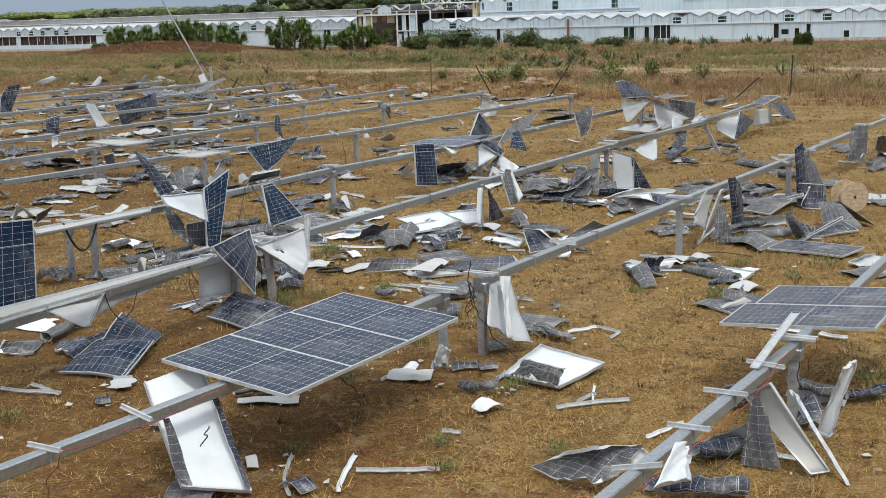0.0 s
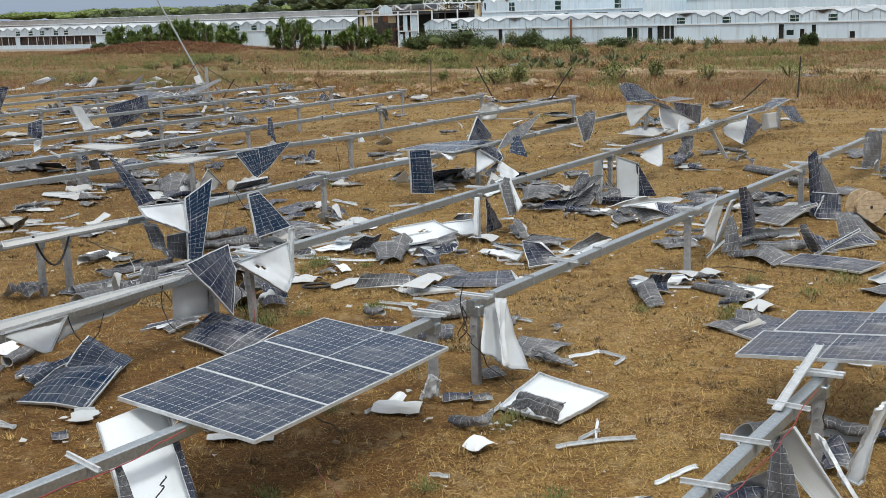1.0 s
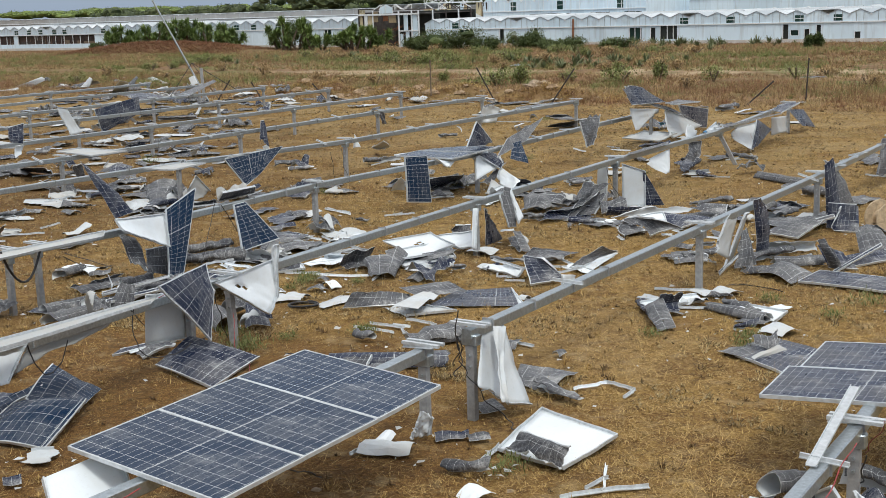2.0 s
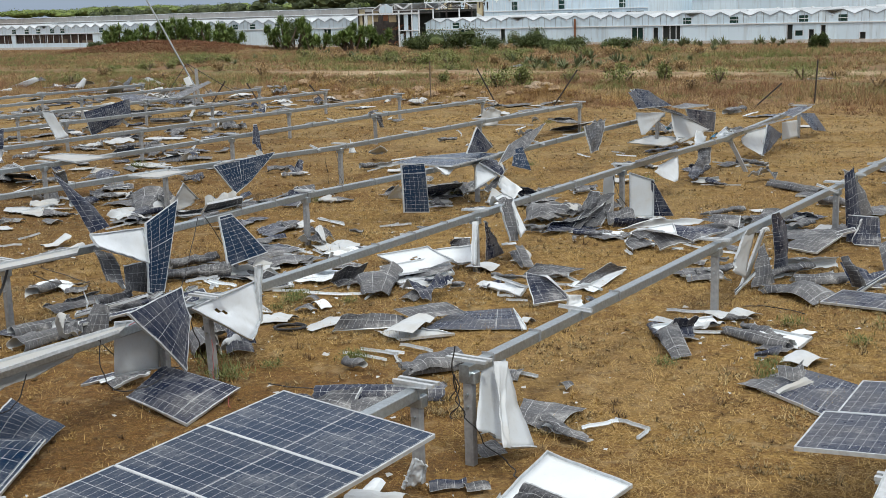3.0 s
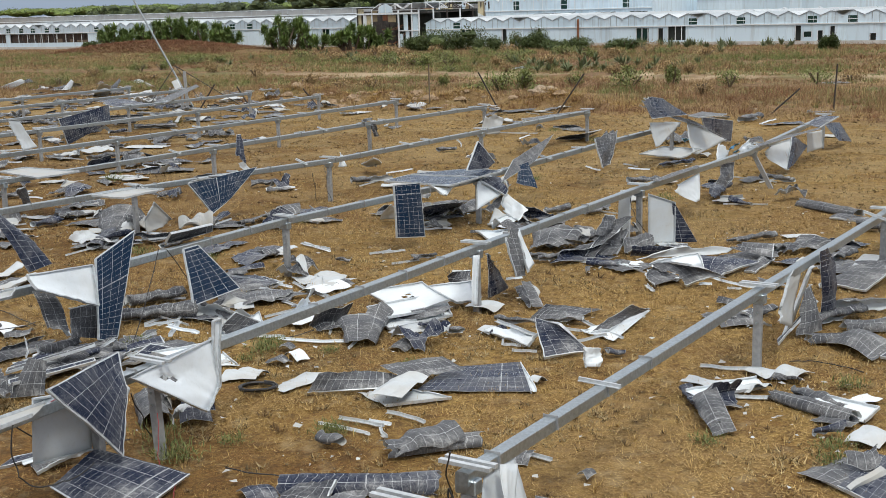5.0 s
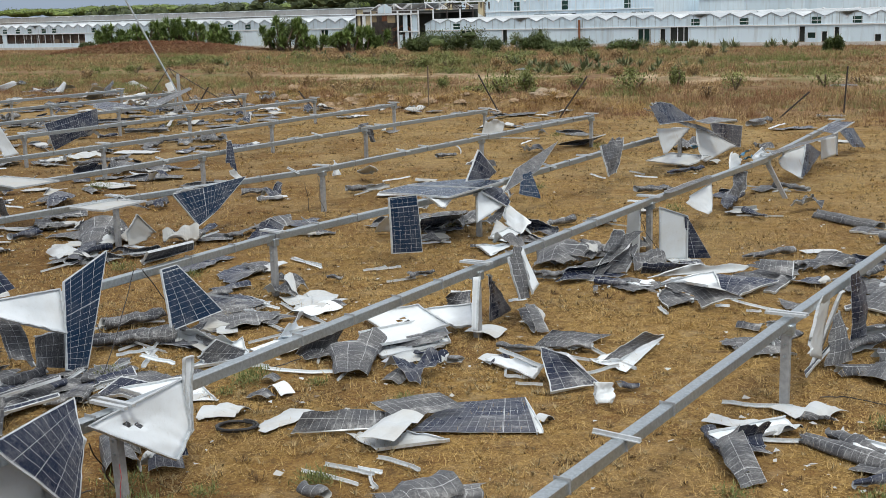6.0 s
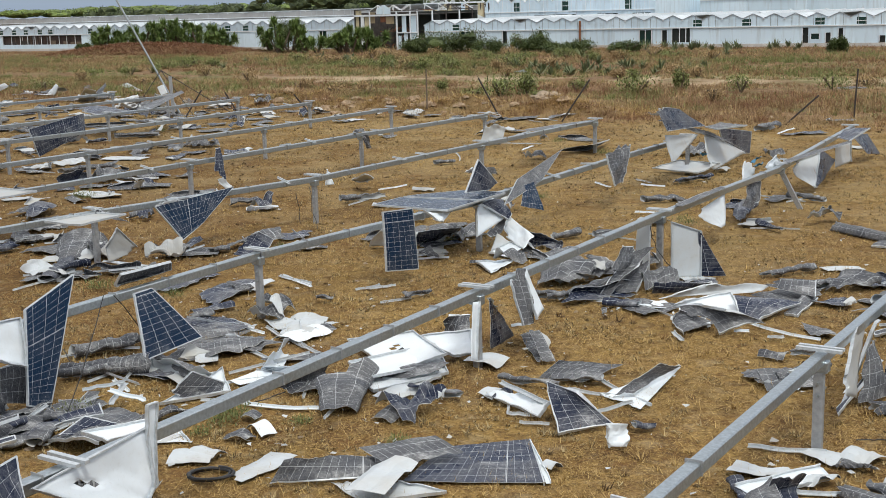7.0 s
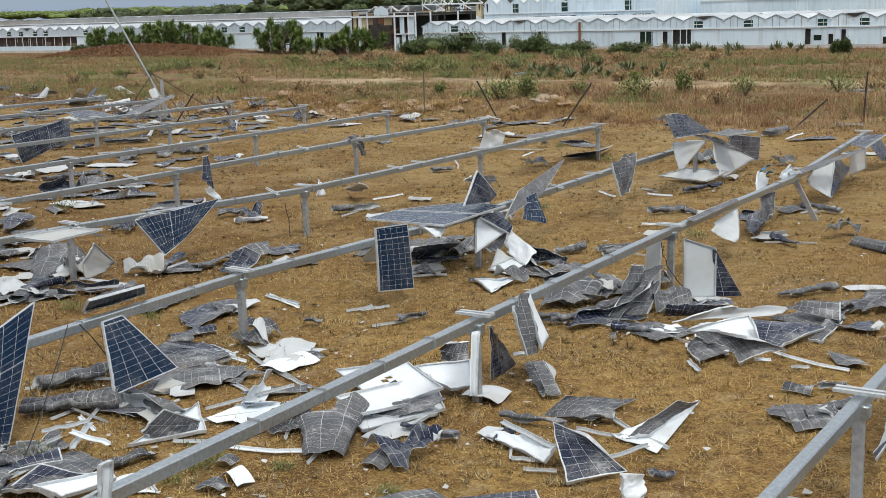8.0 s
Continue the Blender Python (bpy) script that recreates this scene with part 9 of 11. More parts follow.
debris("roll", 3.52, 30.53, 0.26, 0.55, 0.7, "cells", 0.12, 0.0, 369, "tightly rolled grey shattered solar panel on dry grass")
debris("crum", 3.59, 29.95, 0.18, 0.66, 0.72, "cells", 0.12, 0.0, 370, "crumpled grey sheet of shattered solar panel")
debris("roll", 2.32, 29.74, 0.90, 1.49, 0.8, "cells", 0.12, 0.0, 371, "tightly rolled grey shattered solar panel on dry grass")
debris("wave", 4.35, 30.44, 0.23, 0.59, 0.48, "white", 0.12, 0.0, 372, "white-backed buckled solar panel lying on dry grass")
strip(4.90, 26.92, -0.96, 1.31, 0.05, 0.0, 373)
strip(4.33, 26.98, -0.09, 0.22, 0.06, 0.0, 374)
strip(3.37, 26.80, -1.46, 0.53, 0.08, 0.0, 375)
debris("scrap", 2.48, 28.29, 3.05, 0.08, 0.2, "cells", 0.12, 0.0, 376, "small grey scrap of shattered solar panel")
strip(4.73, 26.60, -0.08, 0.23, 0.05, 0.0, 377)
debris("roll", 6.09, 30.75, 0.36, 0.89, 0.7, "cells", 0.09, 0.0, 378, "tightly rolled grey shattered solar panel on dry grass")
debris("roll", 5.70, 30.69, 0.36, 0.44, 0.4, "cells", 0.07, 0.0, 379, "tightly rolled grey shattered solar panel on dry grass")
debris("flat", 5.39, 26.83, -1.38, 0.68, 0.32, "cells", 0.12, 0.0, 380, "grey shattered solar panel lying flat on dry grass")
debris("tent", 6.62, 29.46, 0.69, 0.75, 0.8, "cells", 0.12, 0.0, 381, "grey solar panel folded into a tent")
debris("flat", 6.19, 28.41, 0.38, 0.69, 0.64, "cells", 0.12, 0.0, 382, "grey shattered solar panel lying flat on dry grass")
debris("flat", 7.02, 30.96, 0.19, 0.69, 0.48, "white", 0.12, 0.0, 383, "white-backed solar panel lying flat on dry grass")
debris("roll", 4.87, 25.64, -0.42, 0.34, 0.5, "cells", 0.12, 0.0, 384, "tightly rolled grey shattered solar panel on dry grass")
debris("flat", 4.16, 24.89, -0.86, 0.58, 0.72, "cells", 0.12, 0.0, 385, "grey shattered solar panel lying flat on dry grass")
debris("scrap", 4.46, 25.67, -0.42, 0.34, 0.3, "cells", 0.12, 0.0, 386, "small grey scrap of shattered solar panel")
debris("fold", 1.85, 33.78, -0.68, 0.98, 0.8, "cells", 0.12, 0.0, 389, "grey solar panel folded over on itself")
debris("flat", 1.63, 32.80, -1.32, 1.75, 0.8, "cells", 0.12, 0.0, 390, "grey shattered solar panel lying flat on dry grass")
debris("roll", 2.33, 34.53, 0.59, 0.84, 0.8, "cells", 0.12, 0.0, 391, "tightly rolled grey shattered solar panel on dry grass")
debris("wave", 2.22, 32.74, 0.37, 1.02, 0.72, "cells", 0.12, 0.0, 392, "grey buckled solar panel lying on dry grass")
debris("roll", 3.27, 34.55, 0.34, 0.61, 0.7, "cells", 0.12, 0.0, 393, "tightly rolled grey shattered solar panel on dry grass")
debris("crum", 1.17, 32.16, 0.65, 0.65, 0.48, "cells", 0.12, 0.0, 394, "crumpled grey sheet of shattered solar panel")
strip(2.17, 31.61, 0.88, 1.03, 0.06, 0.0, 395)
debris("tent", 0.34, 34.94, 0.85, 1.02, 0.56, "cells", 0.12, 0.0, 396, "grey solar panel folded into a tent")
debris("flat", -0.34, 34.19, 0.80, 1.00, 0.72, "cells", 0.12, 0.0, 397, "grey shattered solar panel lying flat on dry grass")
debris("flat", -0.27, 33.16, 0.98, 0.82, 0.64, "white", 0.12, 0.0, 398, "white-backed solar panel lying flat on dry grass")
debris("flat", -0.12, 35.89, 0.58, 1.39, 0.85, "cells", 0.12, 0.0, 399, "grey shattered solar panel lying flat on dry grass")
strip(-0.49, 32.79, 0.11, 1.03, 0.05, 0.0, 400)
debris("flat", -1.39, 35.16, 1.05, 0.93, 0.64, "cells", 0.12, 0.0, 401, "grey shattered solar panel lying flat on dry grass")
debris("roll", -0.92, 37.28, 2.58, 0.82, 0.6, "cells", 0.12, 0.0, 402, "tightly rolled grey shattered solar panel on dry grass")
debris("scrap", -1.57, 39.39, 2.99, 0.68, 0.4, "white", 0.12, 0.0, 403, "small white-backed scrap of white backsheet")
debris("roll", -2.20, 40.31, 0.53, 1.29, 0.7, "cells", 0.1, 0.0, 404, "tightly rolled grey shattered solar panel on dry grass")
strip(-1.56, 42.44, 0.83, 1.13, 0.05, 0.0, 405)
debris("scrap", -0.71, 41.82, -0.17, 0.59, 0.3, "white", 0.12, 0.0, 406, "small white-backed scrap of white backsheet")
debris("roll", -0.23, 47.35, 0.42, 0.64, 0.6, "cells", 0.14, 0.0, 407, "tightly rolled grey shattered solar panel on dry grass")
debris("scrap", 0.62, 32.22, 3.03, 0.40, 0.1, "cells", 0.12, 0.0, 408, "small grey scrap of shattered solar panel")
strip(0.17, 44.93, -1.50, 2.00, 0.05, 0.5, 409)
debris("crum", 1.22, 38.39, 0.58, 0.55, 0.72, "cells", 0.12, 0.0, 410, "crumpled grey sheet of shattered solar panel")
strip(4.04, 41.94, -1.27, 1.06, 0.05, 0.0, 411)
debris("crum", 7.59, 48.17, 0.87, 1.54, 0.85, "cells", 0.12, 0.0, 412, "crumpled grey sheet of shattered solar panel")
debris("roll", 6.44, 42.24, 0.60, 1.52, 0.9, "cells", 0.15, 0.0, 413, "tightly rolled grey shattered solar panel on dry grass")
strip(5.31, 41.57, -0.59, 0.69, 0.06, 0.0, 414)
strip(5.18, 42.37, -1.17, 0.82, 0.06, 0.0, 415)
debris("roll", 5.05, 38.94, 0.31, 0.86, 0.8, "cells", 0.13, 0.0, 416, "tightly rolled grey shattered solar panel on dry grass")
debris("wave", 5.52, 39.07, -1.06, 1.00, 0.48, "white", 0.12, 0.0, 417, "white-backed buckled solar panel lying on dry grass")
strip(4.55, 37.42, -0.37, 0.62, 0.08, 0.0, 418)
debris("scrap", 4.47, 36.18, -0.75, 0.56, 0.5, "white", 0.12, 0.0, 419, "small white-backed scrap of white backsheet")
debris("flat", 6.81, 38.29, 0.98, 1.24, 0.64, "cells", 0.12, 0.0, 420, "grey shattered solar panel lying flat on dry grass")
debris("wave", 6.57, 35.57, 0.24, 0.82, 0.48, "white", 0.12, 0.0, 421, "white-backed buckled solar panel lying on dry grass")
debris("tent", 6.47, 36.57, 1.24, 1.68, 0.4, "cells", 0.12, 0.0, 422, "grey solar panel folded into a tent")
debris("roll", 6.74, 35.01, -1.28, 0.84, 0.4, "cells", 0.08, 0.0, 423, "tightly rolled grey shattered solar panel on dry grass")
debris("flat", 7.86, 38.89, 0.42, 0.72, 0.72, "cells", 0.12, 0.0, 424, "grey shattered solar panel lying flat on dry grass")
debris("roll", 8.48, 38.52, -0.82, 1.00, 0.6, "cells", 0.1, 0.0, 425, "tightly rolled grey shattered solar panel on dry grass")
debris("scrap", 7.68, 44.10, 1.09, 0.57, 0.3, "white", 0.12, 0.0, 426, "small white-backed scrap of white backsheet")
debris("flat", 14.88, 57.15, 0.20, 1.38, 0.85, "cells", 0.12, 0.0, 427, "grey shattered solar panel lying flat on dry grass")
debris("roll", 11.48, 54.56, 0.63, 1.21, 1.0, "cells", 0.2, 0.0, 428, "tightly rolled grey shattered solar panel on dry grass")
strip(12.05, 54.06, 1.04, 2.00, 0.1, 0.0, 429)
debris("flat", 12.34, 53.01, 0.23, 1.75, 0.85, "cells", 0.12, 0.0, 430, "grey shattered solar panel lying flat on dry grass")
debris("flat", 12.58, 48.69, 0.08, 1.43, 0.8, "white", 0.12, 0.0, 431, "white-backed solar panel lying flat on dry grass")
debris("crum", 9.76, 46.81, 0.45, 0.63, 0.56, "cells", 0.12, 0.0, 432, "crumpled grey sheet of shattered solar panel")
debris("crum", -5.62, 33.55, -0.38, 0.96, 0.85, "cells", 0.2, 0.0, 433, "crumpled grey sheet of shattered solar panel")
debris("tent", -5.46, 34.16, 0.69, 0.72, 0.8, "cells", 0.12, 0.0, 434, "grey solar panel folded into a tent")
debris("tent", -4.18, 34.68, 0.55, 1.30, 0.8, "cells", 0.12, 0.0, 435, "grey solar panel folded into a tent")
debris("roll", -4.62, 34.06, 0.95, 0.59, 0.7, "cells", 0.12, 0.0, 436, "tightly rolled grey shattered solar panel on dry grass")
debris("flat", -3.27, 35.55, 0.54, 0.94, 0.64, "cells", 0.12, 0.0, 437, "grey shattered solar panel lying flat on dry grass")
debris("flat", -4.76, 31.24, 1.25, 1.44, 0.8, "cells", 0.12, 0.0, 438, "grey shattered solar panel lying flat on dry grass")
debris("flat", -8.26, 35.64, 1.64, 1.75, 0.85, "cells", 0.12, 0.0, 439, "grey shattered solar panel lying flat on dry grass")
debris("wave", -8.01, 33.58, 0.19, 0.82, 0.8, "white", 0.12, 0.0, 440, "white-backed buckled solar panel lying on dry grass")
debris("tent", -7.60, 34.04, 1.72, 1.75, 0.85, "cells", 0.3, 0.0, 441, "grey solar panel folded into a tent")
debris("roll", -7.39, 32.27, 1.63, 1.75, 0.9, "cells", 0.18, 0.0, 442, "tightly rolled grey shattered solar panel on dry grass")
debris("fold", -6.32, 32.22, 0.11, 0.99, 0.85, "cells", 0.12, 0.0, 443, "grey solar panel folded over on itself")
strip(-6.30, 33.02, -0.49, 1.27, 0.08, 0.0, 444)
debris("flat", -6.70, 31.83, 2.42, 0.37, 0.64, "cells", 0.12, 0.0, 445, "grey shattered solar panel lying flat on dry grass")
debris("crum", -7.13, 33.87, 1.74, 1.57, 0.85, "cells", 0.12, 0.0, 446, "crumpled grey sheet of shattered solar panel")
debris("tent", -10.11, 39.00, 1.72, 1.75, 0.8, "cells", 0.12, 0.0, 447, "grey solar panel folded into a tent")
debris("flat", -9.66, 38.54, 0.41, 0.68, 0.72, "cells", 0.12, 0.0, 448, "grey shattered solar panel lying flat on dry grass")
debris("roll", -7.45, 38.58, 0.52, 0.58, 0.7, "cells", 0.12, 0.0, 449, "tightly rolled grey shattered solar panel on dry grass")
debris("crum", -7.22, 38.19, 0.93, 0.40, 0.4, "cells", 0.12, 0.0, 450, "crumpled grey sheet of shattered solar panel")
debris("flat", -9.64, 42.50, -0.45, 1.75, 0.85, "white", 0.12, 0.0, 451, "white-backed solar panel lying flat on dry grass")
debris("scrap", -9.98, 41.65, -0.97, 0.96, 0.3, "cells", 0.12, 0.0, 452, "small grey scrap of shattered solar panel")
debris("fold", -10.98, 45.41, 1.12, 1.68, 0.85, "cells", 0.12, 0.0, 453, "grey solar panel folded over on itself")
debris("flat", -10.17, 44.19, 0.42, 0.90, 0.8, "cells", 0.12, 0.0, 454, "grey shattered solar panel lying flat on dry grass")
debris("flat", -8.83, 43.86, 0.23, 1.75, 0.85, "cells", 0.12, 0.0, 455, "grey shattered solar panel lying flat on dry grass")
debris("crum", -8.60, 43.42, 1.04, 0.52, 0.72, "cells", 0.12, 0.0, 456, "crumpled grey sheet of shattered solar panel")
debris("roll", -11.28, 47.97, 0.35, 1.75, 1.0, "cells", 0.15, 0.0, 457, "tightly rolled grey shattered solar panel on dry grass")
debris("flat", -12.36, 51.18, 0.08, 1.01, 0.72, "cells", 0.12, 0.0, 458, "grey shattered solar panel lying flat on dry grass")
debris("roll", -11.93, 47.42, 1.27, 0.84, 0.6, "cells", 0.12, 0.0, 459, "tightly rolled grey shattered solar panel on dry grass")
debris("flat", -10.45, 47.51, 1.36, 1.57, 0.32, "cells", 0.12, 0.0, 460, "grey shattered solar panel lying flat on dry grass")
debris("flat", -7.19, 41.77, 0.19, 1.27, 0.8, "cells", 0.12, 0.0, 461, "grey shattered solar panel lying flat on dry grass")
debris("roll", -5.24, 40.17, 0.46, 0.70, 0.8, "cells", 0.14, 0.0, 462, "tightly rolled grey shattered solar panel on dry grass")
debris("wave", -4.61, 39.28, 0.34, 0.80, 0.64, "white", 0.12, 0.0, 463, "white-backed buckled solar panel lying on dry grass")
debris("crum", -4.59, 39.79, 0.82, 0.76, 0.56, "cells", 0.12, 0.0, 464, "crumpled grey sheet of shattered solar panel")
strip(-2.75, 31.21, -0.79, 0.96, 0.07, 0.0, 465)
debris("roll", -3.56, 30.31, 0.69, 0.26, 0.5, "cells", 0.13, 0.0, 466, "tightly rolled grey shattered solar panel on dry grass")
debris("roll", -12.64, 58.21, 0.08, 1.75, 1.0, "cells", 0.15, 0.0, 467, "tightly rolled grey shattered solar panel on dry grass")
debris("flat", -10.50, 54.60, 0.37, 1.20, 0.72, "cells", 0.12, 0.0, 468, "grey shattered solar panel lying flat on dry grass")
debris("crum", -9.26, 54.06, 0.65, 1.52, 0.85, "cells", 0.12, 0.0, 469, "crumpled grey sheet of shattered solar panel")
debris("flat", -8.96, 52.19, 0.80, 0.90, 0.64, "cells", 0.12, 0.0, 470, "grey shattered solar panel lying flat on dry grass")
debris("tent", -9.08, 54.10, -0.49, 1.28, 0.56, "cells", 0.12, 0.0, 471, "grey solar panel folded into a tent")
debris("flat", -7.39, 51.99, 0.20, 1.13, 0.72, "cells", 0.12, 0.0, 472, "grey shattered solar panel lying flat on dry grass")
debris("wave", -15.89, 54.56, -0.82, 1.47, 0.8, "white", 0.12, 0.0, 473, "white-backed buckled solar panel lying on dry grass")
debris("tent", -10.18, 45.27, 1.67, 1.67, 0.56, "cells", 0.12, 0.0, 474, "grey solar panel folded into a tent")
debris("tent", -24.66, 91.38, 1.71, 1.75, 0.85, "cells", 0.12, 0.0, 476, "grey solar panel folded into a tent")
strip(-21.95, 91.57, -0.96, 2.00, 0.1, 0.0, 478)
debris("roll", -18.68, 81.13, 1.62, 1.75, 0.8, "cells", 0.12, 0.0, 479, "tightly rolled grey shattered solar panel on dry grass")
debris("flat", -27.69, 88.63, 0.91, 1.75, 0.85, "cells", 0.12, 0.0, 481, "grey shattered solar panel lying flat on dry grass")
debris("crum", -30.83, 95.24, 1.67, 1.75, 0.85, "cells", 0.12, 0.0, 482, "crumpled grey sheet of shattered solar panel")
strip(-26.06, 99.28, 1.54, 2.00, 0.1, 0.0, 483)
debris("flat", -9.98, 66.36, 0.88, 1.75, 0.8, "cells", 0.12, 0.0, 484, "grey shattered solar panel lying flat on dry grass")
debris("crum", -12.31, 69.09, 0.63, 0.72, 0.72, "white", 0.12, 0.0, 485, "crumpled white-backed sheet of white backsheet")
debris("flat", -12.31, 68.83, 1.41, 1.75, 0.48, "cells", 0.12, 0.0, 486, "grey shattered solar panel lying flat on dry grass")
debris("tent", -16.52, 78.01, 1.69, 1.75, 0.8, "white", 0.12, 0.0, 487, "white-backed solar panel folded into a tent")
debris("wave", -13.09, 78.66, 1.17, 1.75, 0.85, "cells", 0.12, 0.0, 488, "grey buckled solar panel lying on dry grass")
debris("wave", -10.42, 75.74, 0.94, 1.75, 0.85, "cells", 0.12, 0.0, 489, "grey buckled solar panel lying on dry grass")
strip(-10.60, 74.92, -1.24, 2.00, 0.1, 0.0, 490)
debris("flat", -7.64, 68.84, -0.31, 1.47, 0.8, "cells", 0.12, 0.0, 491, "grey shattered solar panel lying flat on dry grass")
debris("crum", -6.89, 66.11, 0.75, 0.93, 0.8, "cells", 0.12, 0.0, 492, "crumpled grey sheet of shattered solar panel")
debris("wave", -4.57, 63.03, 0.86, 1.34, 0.8, "white", 0.12, 0.0, 493, "white-backed buckled solar panel lying on dry grass")
debris("flat", -2.52, 55.86, 1.06, 0.96, 0.72, "cells", 0.12, 0.0, 494, "grey shattered solar panel lying flat on dry grass")
debris("crum", 1.39, 56.34, 1.22, 1.75, 0.85, "white", 0.12, 0.0, 495, "crumpled white-backed sheet of white backsheet")
debris("wave", 1.78, 60.35, 0.97, 1.75, 0.85, "cells", 0.12, 0.0, 496, "grey buckled solar panel lying on dry grass")
debris("flat", 2.23, 56.61, -1.11, 1.30, 0.8, "cells", 0.12, 0.0, 497, "grey shattered solar panel lying flat on dry grass")
debris("flat", 4.37, 53.23, -0.73, 1.75, 0.72, "cells", 0.12, 0.0, 498, "grey shattered solar panel lying flat on dry grass")
debris("crum", 2.60, 48.08, 0.42, 0.68, 0.56, "cells", 0.12, 0.0, 499, "crumpled grey sheet of shattered solar panel")
debris("crum", 3.19, 52.91, 0.72, 0.41, 0.4, "cells", 0.12, 0.0, 500, "crumpled grey sheet of shattered solar panel")
strip(2.33, 52.27, -0.43, 1.64, 0.06, 0.0, 501)
strip(2.55, 50.93, 1.21, 1.23, 0.06, 0.0, 502)
debris("roll", 2.65, 12.05, 0.24, 0.67, 0.8, "cells", 0.12, 0.0, 503, "tightly rolled grey shattered solar panel on dry grass")
debris("roll", 4.07, 13.64, -0.49, 0.74, 0.9, "cells", 0.16, 0.0, 504, "tightly rolled grey shattered solar panel on dry grass")
debris("roll", 4.69, 13.72, 0.23, 0.53, 0.8, "cells", 0.1, 0.0, 505, "tightly rolled grey shattered solar panel on dry grass")
debris("roll", 3.22, 13.69, 0.66, 0.51, 0.8, "cells", 0.15, 0.0, 506, "tightly rolled grey shattered solar panel on dry grass")
debris("crum", 3.77, 12.98, -1.32, 0.60, 0.72, "cells", 0.12, 0.0, 507, "crumpled grey sheet of shattered solar panel")
strip(3.30, 11.92, -0.64, 0.30, 0.06, 0.0, 508)
debris("roll", 2.17, 11.03, -0.16, 0.95, 0.8, "cells", 0.12, 0.0, 509, "tightly rolled grey shattered solar panel on dry grass")
strip(2.21, 12.83, 0.72, 0.65, 0.06, 0.0, 510)
debris("flat", -12.93, 36.17, 0.10, 1.49, 0.85, "cells", 0.12, 0.0, 512, "grey shattered solar panel lying flat on dry grass")
debris("flat", -11.65, 36.75, 0.33, 1.75, 0.85, "cells", 0.12, 0.0, 513, "grey shattered solar panel lying flat on dry grass")
debris("flat", -10.32, 33.92, 0.10, 1.71, 0.85, "white", 0.12, 0.0, 514, "white-backed solar panel lying flat on dry grass")
debris("wave", -8.92, 35.86, 0.80, 0.83, 0.72, "white", 0.12, 0.0, 515, "white-backed buckled solar panel lying on dry grass")
debris("flat", -8.19, 34.75, 0.91, 1.24, 0.85, "cells", 0.12, 0.0, 516, "grey shattered solar panel lying flat on dry grass")
debris("tent", -7.27, 33.64, 1.50, 1.75, 0.8, "white", 0.12, 0.0, 517, "white-backed solar panel folded into a tent")
debris("roll", -9.29, 34.65, 0.87, 1.00, 0.9, "cells", 0.15, 0.0, 518, "tightly rolled grey shattered solar panel on dry grass")
debris("crum", -10.51, 35.32, 0.66, 0.74, 0.8, "cells", 0.12, 0.0, 519, "crumpled grey sheet of shattered solar panel")
debris("wave", -10.55, 31.40, 0.18, 1.00, 0.64, "white", 0.12, 0.0, 520, "white-backed buckled solar panel lying on dry grass")
debris("roll", -10.72, 31.82, 0.80, 0.89, 0.6, "cells", 0.12, 0.0, 521, "tightly rolled grey shattered solar panel on dry grass")
debris("flat", -10.95, 29.71, 0.97, 0.90, 0.72, "cells", 0.12, 0.0, 522, "grey shattered solar panel lying flat on dry grass")
debris("roll", -11.19, 30.10, 1.06, 0.71, 0.7, "cells", 0.12, 0.0, 523, "tightly rolled grey shattered solar panel on dry grass")
debris("crum", -10.32, 28.39, 0.77, 0.56, 0.72, "cells", 0.12, 0.0, 524, "crumpled grey sheet of shattered solar panel")
debris("roll", -13.70, 39.68, 1.26, 1.40, 0.8, "cells", 0.12, 0.0, 525, "tightly rolled grey shattered solar panel on dry grass")
debris("roll", -11.81, 39.20, 0.84, 0.94, 0.8, "cells", 0.12, 0.0, 526, "tightly rolled grey shattered solar panel on dry grass")
debris("tent", -14.00, 41.26, 1.38, 1.51, 0.8, "cells", 0.12, 0.0, 527, "grey solar panel folded into a tent")
debris("crum", -15.81, 43.37, 1.56, 1.69, 0.85, "cells", 0.12, 0.0, 528, "crumpled grey sheet of shattered solar panel")
debris("flat", -15.47, 44.74, 0.44, 0.80, 0.8, "cells", 0.12, 0.0, 529, "grey shattered solar panel lying flat on dry grass")
debris("tent", -10.54, 39.61, 1.22, 1.43, 0.8, "cells", 0.12, 0.0, 530, "grey solar panel folded into a tent")
debris("flat", -9.45, 37.58, 0.43, 1.05, 0.8, "cells", 0.12, 0.0, 531, "grey shattered solar panel lying flat on dry grass")
debris("wave", -11.08, 41.51, 1.47, 1.10, 0.56, "white", 0.12, 0.0, 532, "white-backed buckled solar panel lying on dry grass")
debris("flat", -18.16, 51.52, 0.68, 1.33, 0.85, "cells", 0.12, 0.0, 533, "grey shattered solar panel lying flat on dry grass")
debris("wave", -17.65, 57.21, 1.56, 1.73, 0.64, "white", 0.12, 0.0, 534, "white-backed buckled solar panel lying on dry grass")
debris("flat", -16.76, 53.64, 1.25, 1.45, 0.8, "cells", 0.12, 0.0, 535, "grey shattered solar panel lying flat on dry grass")
debris("tent", -21.42, 66.42, 1.60, 1.75, 0.8, "cells", 0.12, 0.0, 536, "grey solar panel folded into a tent")
debris("wave", -24.90, 76.02, 1.43, 1.75, 0.85, "cells", 0.12, 0.0, 537, "grey buckled solar panel lying on dry grass")
debris("flat", -21.87, 71.24, 0.97, 1.62, 0.8, "cells", 0.12, 0.0, 538, "grey shattered solar panel lying flat on dry grass")
debris("flat", -33.92, 102.99, 1.48, 1.75, 0.85, "cells", 0.12, 0.0, 539, "grey shattered solar panel lying flat on dry grass")
